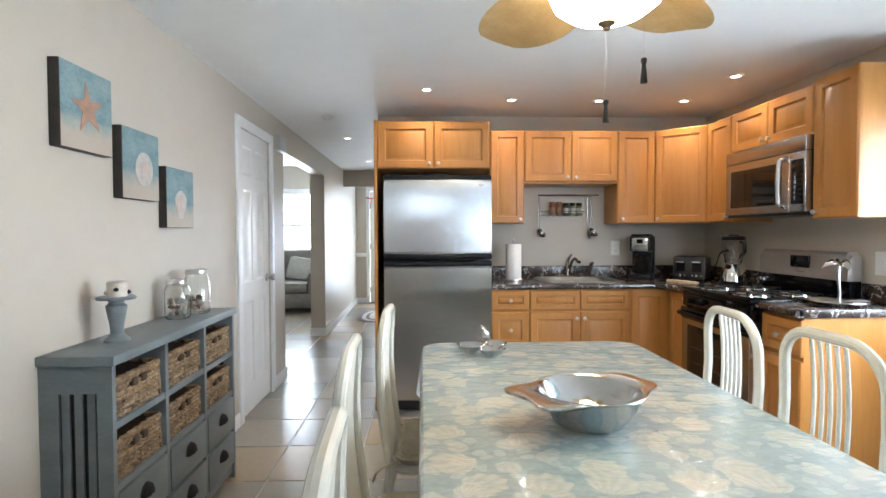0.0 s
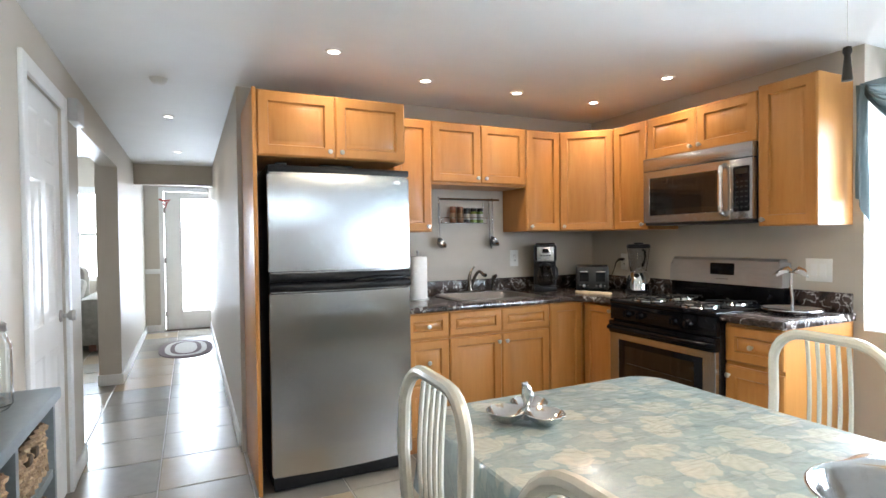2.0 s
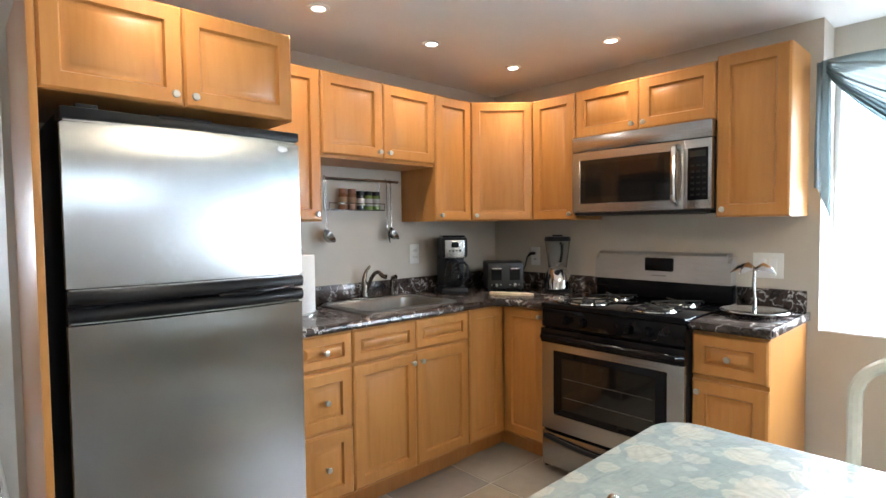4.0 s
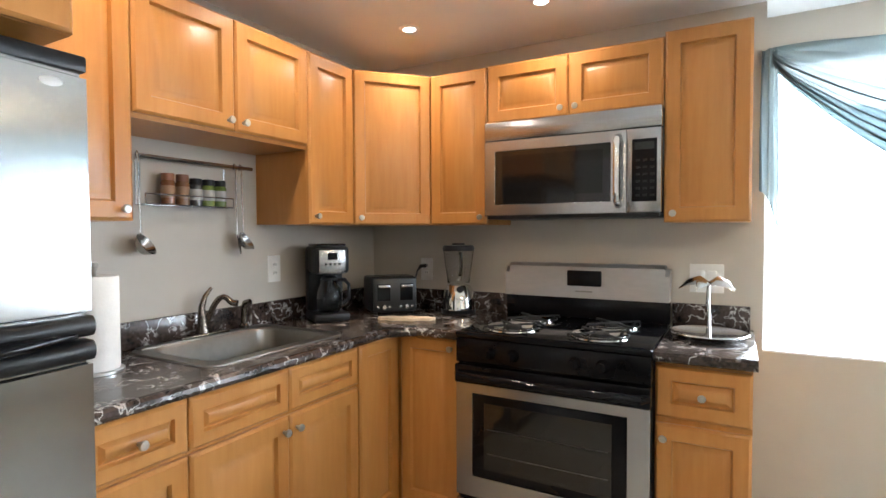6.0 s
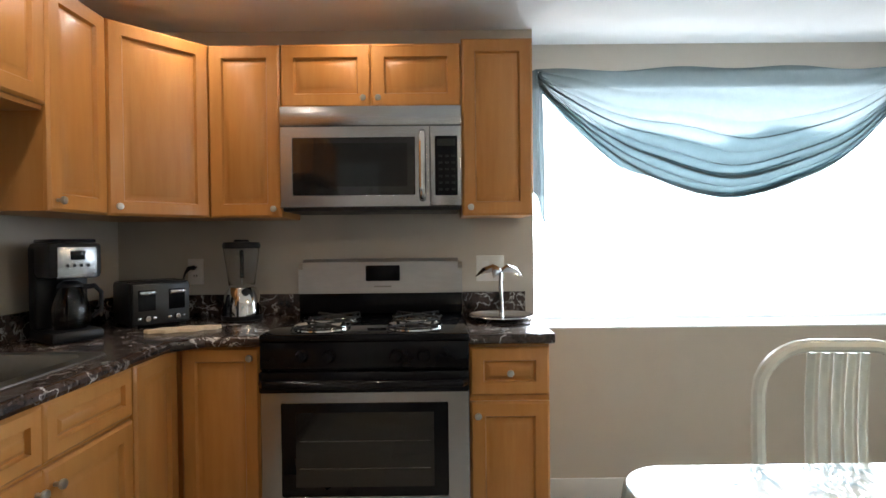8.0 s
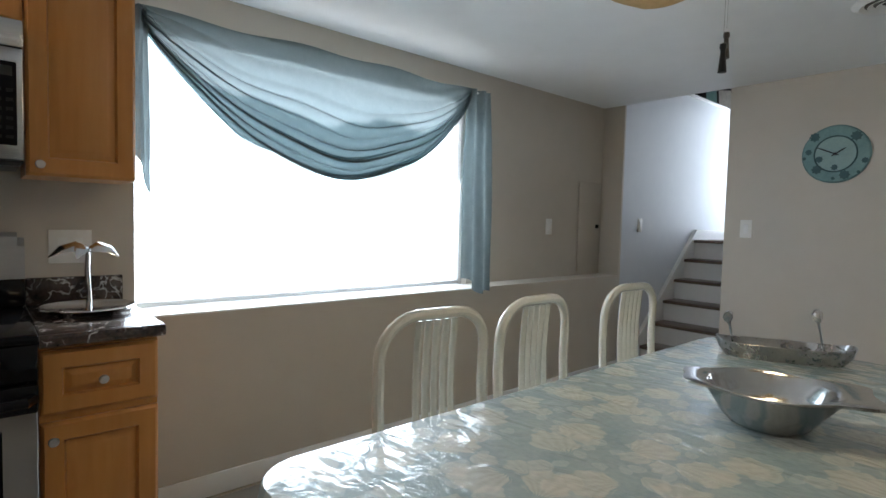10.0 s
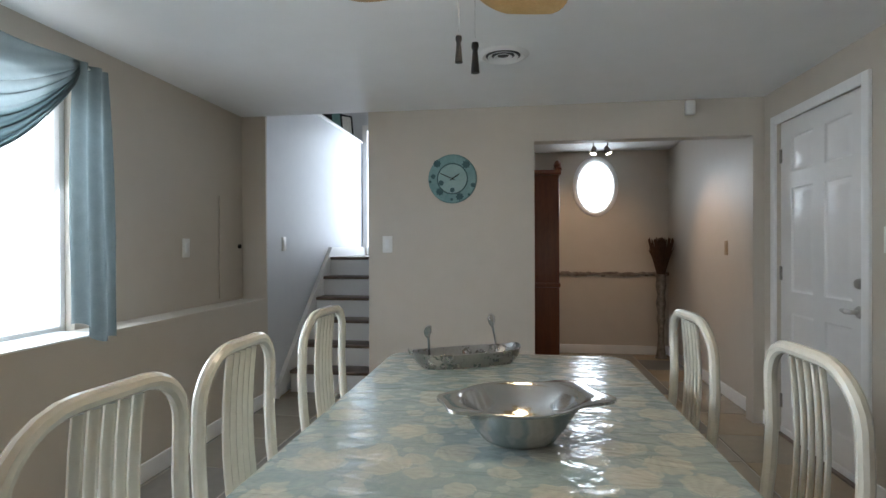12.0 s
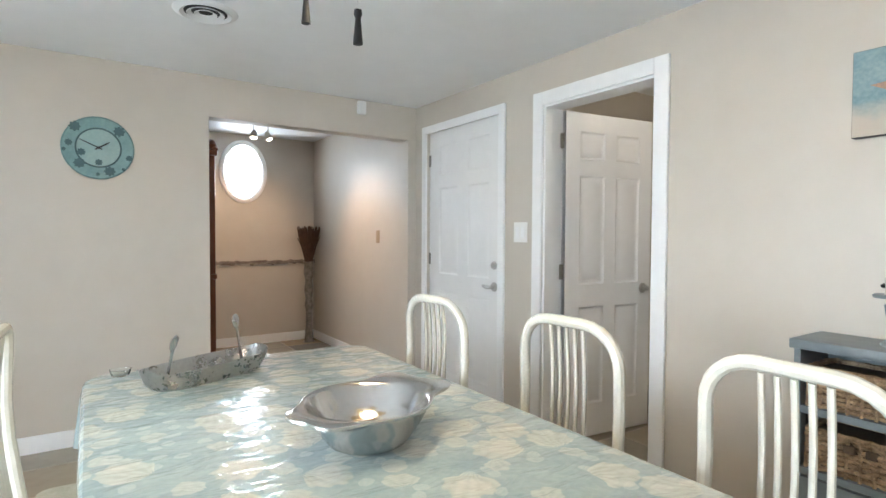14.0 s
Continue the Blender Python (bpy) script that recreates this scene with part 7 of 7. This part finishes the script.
part("vase", lathe([(0.0, 0.0), (0.065, 0.0), (0.05, 0.04), (0.036, 0.18), (0.034, 0.36), (0.05, 0.42), (0.036, 0.50), (0.054, 0.60), (0.038, 0.70), (0.058, 0.80), (0.050, 0.88), (0.062, 0.93), (0.0, 0.92)], 22), mat("mottled_vase", (0.12, 0.10, 0.085), (0.30, 0.27, 0.23), 26, 0.4), vs)
rb = random.Random(11)
reeds = bmesh.new()
for i in range(260):
    a, q = rb.uniform(0, 6.28), rb.uniform(0.2, 1.0)
    tx, ty = 0.135 * q * math.cos(a), 0.12 * q * math.sin(a)
    top = rb.uniform(1.18, 1.34)
    tube([(tx * 0.25, ty * 0.25, 0.90), (tx * 0.65, ty * 0.65, 1.10), (tx, ty, top)], [0.0025, 0.003, 0.005], 4, reeds)
part("reeds", reeds, REED, vs, "dried brown reeds")
rc = random.Random(21)
lumps = boxes((WX, 1.62, -3.4, -3.390, 0.908, 0.936))
for i in range(64):
    x, hh = WX + 0.012 + i * 0.0255 + rc.uniform(-0.006, 0.006), rc.uniform(0.008, 0.026)
    ww, zz = rc.uniform(0.010, 0.022), 0.922 + rc.uniform(-0.010, 0.012)
    box(lumps, x - ww, x + ww, -3.391, -3.391 + rc.uniform(0.008, 0.02), zz - hh, zz + hh)
structure("trim_border", lumps, mat("driftwood_border", (0.10, 0.07, 0.055), (0.34, 0.30, 0.26), 14, 0.8, bump=0.6, bump_scale=40, stretch=(1, 1, 2)), "narrow mottled border along the alcove wall", 35)
tl = thing("track_light", "nickel ceiling track with two lit spots", "light", pose(0.895, -2.24, 2.34))
part("bar", boxes((-0.28, 0.28, -0.02, 0.02, -0.022, 0.0), bevel=0.005), SATIN, tl)
for x in (-0.065, 0.065):
    part("arm", tube([(x, 0, -0.02), (x, 0, -0.18)], 0.006, 8), SATIN, tl)
    sh = part("shade", lathe([(0.016, 0.05), (0.026, 0.03), (0.036, -0.03), (0.034, -0.03), (0.0, 0.02)], 18), SATIN, tl, "", pose(x, 0.008, -0.205, 20, 18 if x < 0 else -12, 0))
    part("spot_bulb", lathe([(0.0, -0.034), (0.022, -0.028), (0.030, -0.012), (0.0, 0.0)], 16), LAMPGLOW, sh, "lit bulb")
for i, (y, w, hgt) in enumerate(((-2.05, 0.16, 0.22), (-2.45, 0.20, 0.26), (-2.85, 0.16, 0.30), (-3.2, 0.20, 0.24))):
    ph = thing("photo_frame", "dark framed photograph standing on the half wall", "picture frame", pose(EX + 0.05, y, 2.59, -8, 0, -128), "photo frames on the half wall")
    part("frame", boxes((-w / 2, w / 2, -0.01, 0.01, 0, 0.02), (-w / 2, w / 2, -0.01, 0.01, hgt - 0.02, hgt), (-w / 2, -w / 2 + 0.02, -0.01, 0.01, 0.02, hgt - 0.02), (w / 2 - 0.02, w / 2, -0.01, 0.01, 0.02, hgt - 0.02)), BLACKMATT, ph, smooth=0)
    part("print", boxes((-w / 2 + 0.018, w / 2 - 0.018, -0.004, 0.006, 0.018, hgt - 0.018)), (BONE, IRON, TEAL, BONE)[i], ph, smooth=0)

# ---- floor tiles, last ----
floor = tagged(new("floor", mesh_of("floor", boxes((-2.0, 4.0, -3.9, 10.2, -0.12, -0.004)), GROUT, 0)), "taupe ceramic tile floor with darker grout", "floor", "", "structure")
TS, GAP = 0.462, 0.007
tile_bm = boxes((-TS / 2 + GAP / 2, TS / 2 - GAP / 2, -TS / 2 + GAP / 2, TS / 2 - GAP / 2, -0.01, 0.0))
bmesh.ops.bevel(tile_bm, geom=[e for e in tile_bm.edges if all(v.co.z > -0.001 for v in e.verts)], offset=0.003, segments=1, affect='EDGES')
tile_mesh = mesh_of("tile", tile_bm, TILE, 30)
rnd = random.Random(5)
for i in range(-5, 9):
    for j in range(-10, 22):
        cx, cy = 0.387 + (i + 0.5) * TS, 0.14 + (j + 0.5) * TS
        room = -0.25 < cx < 3.9 and -1.7 < cy < 4.9
        hall = -1.35 < cx < 1.1 and 4.3 < cy < 10.2
        alcove = -0.25 < cx < 1.8 and -3.7 < cy < -0.9
        bath = -1.9 < cx < 0.1 and 0.0 < cy < 2.2
        if room or hall or alcove or bath:
            t = new("tile", tile_mesh)
            t.parent = floor
            t.matrix_basis = pose(cx, cy, rnd.uniform(-0.0006, 0.0), rnd.uniform(-0.06, 0.06), rnd.uniform(-0.06, 0.06), 90 * rnd.randrange(4))
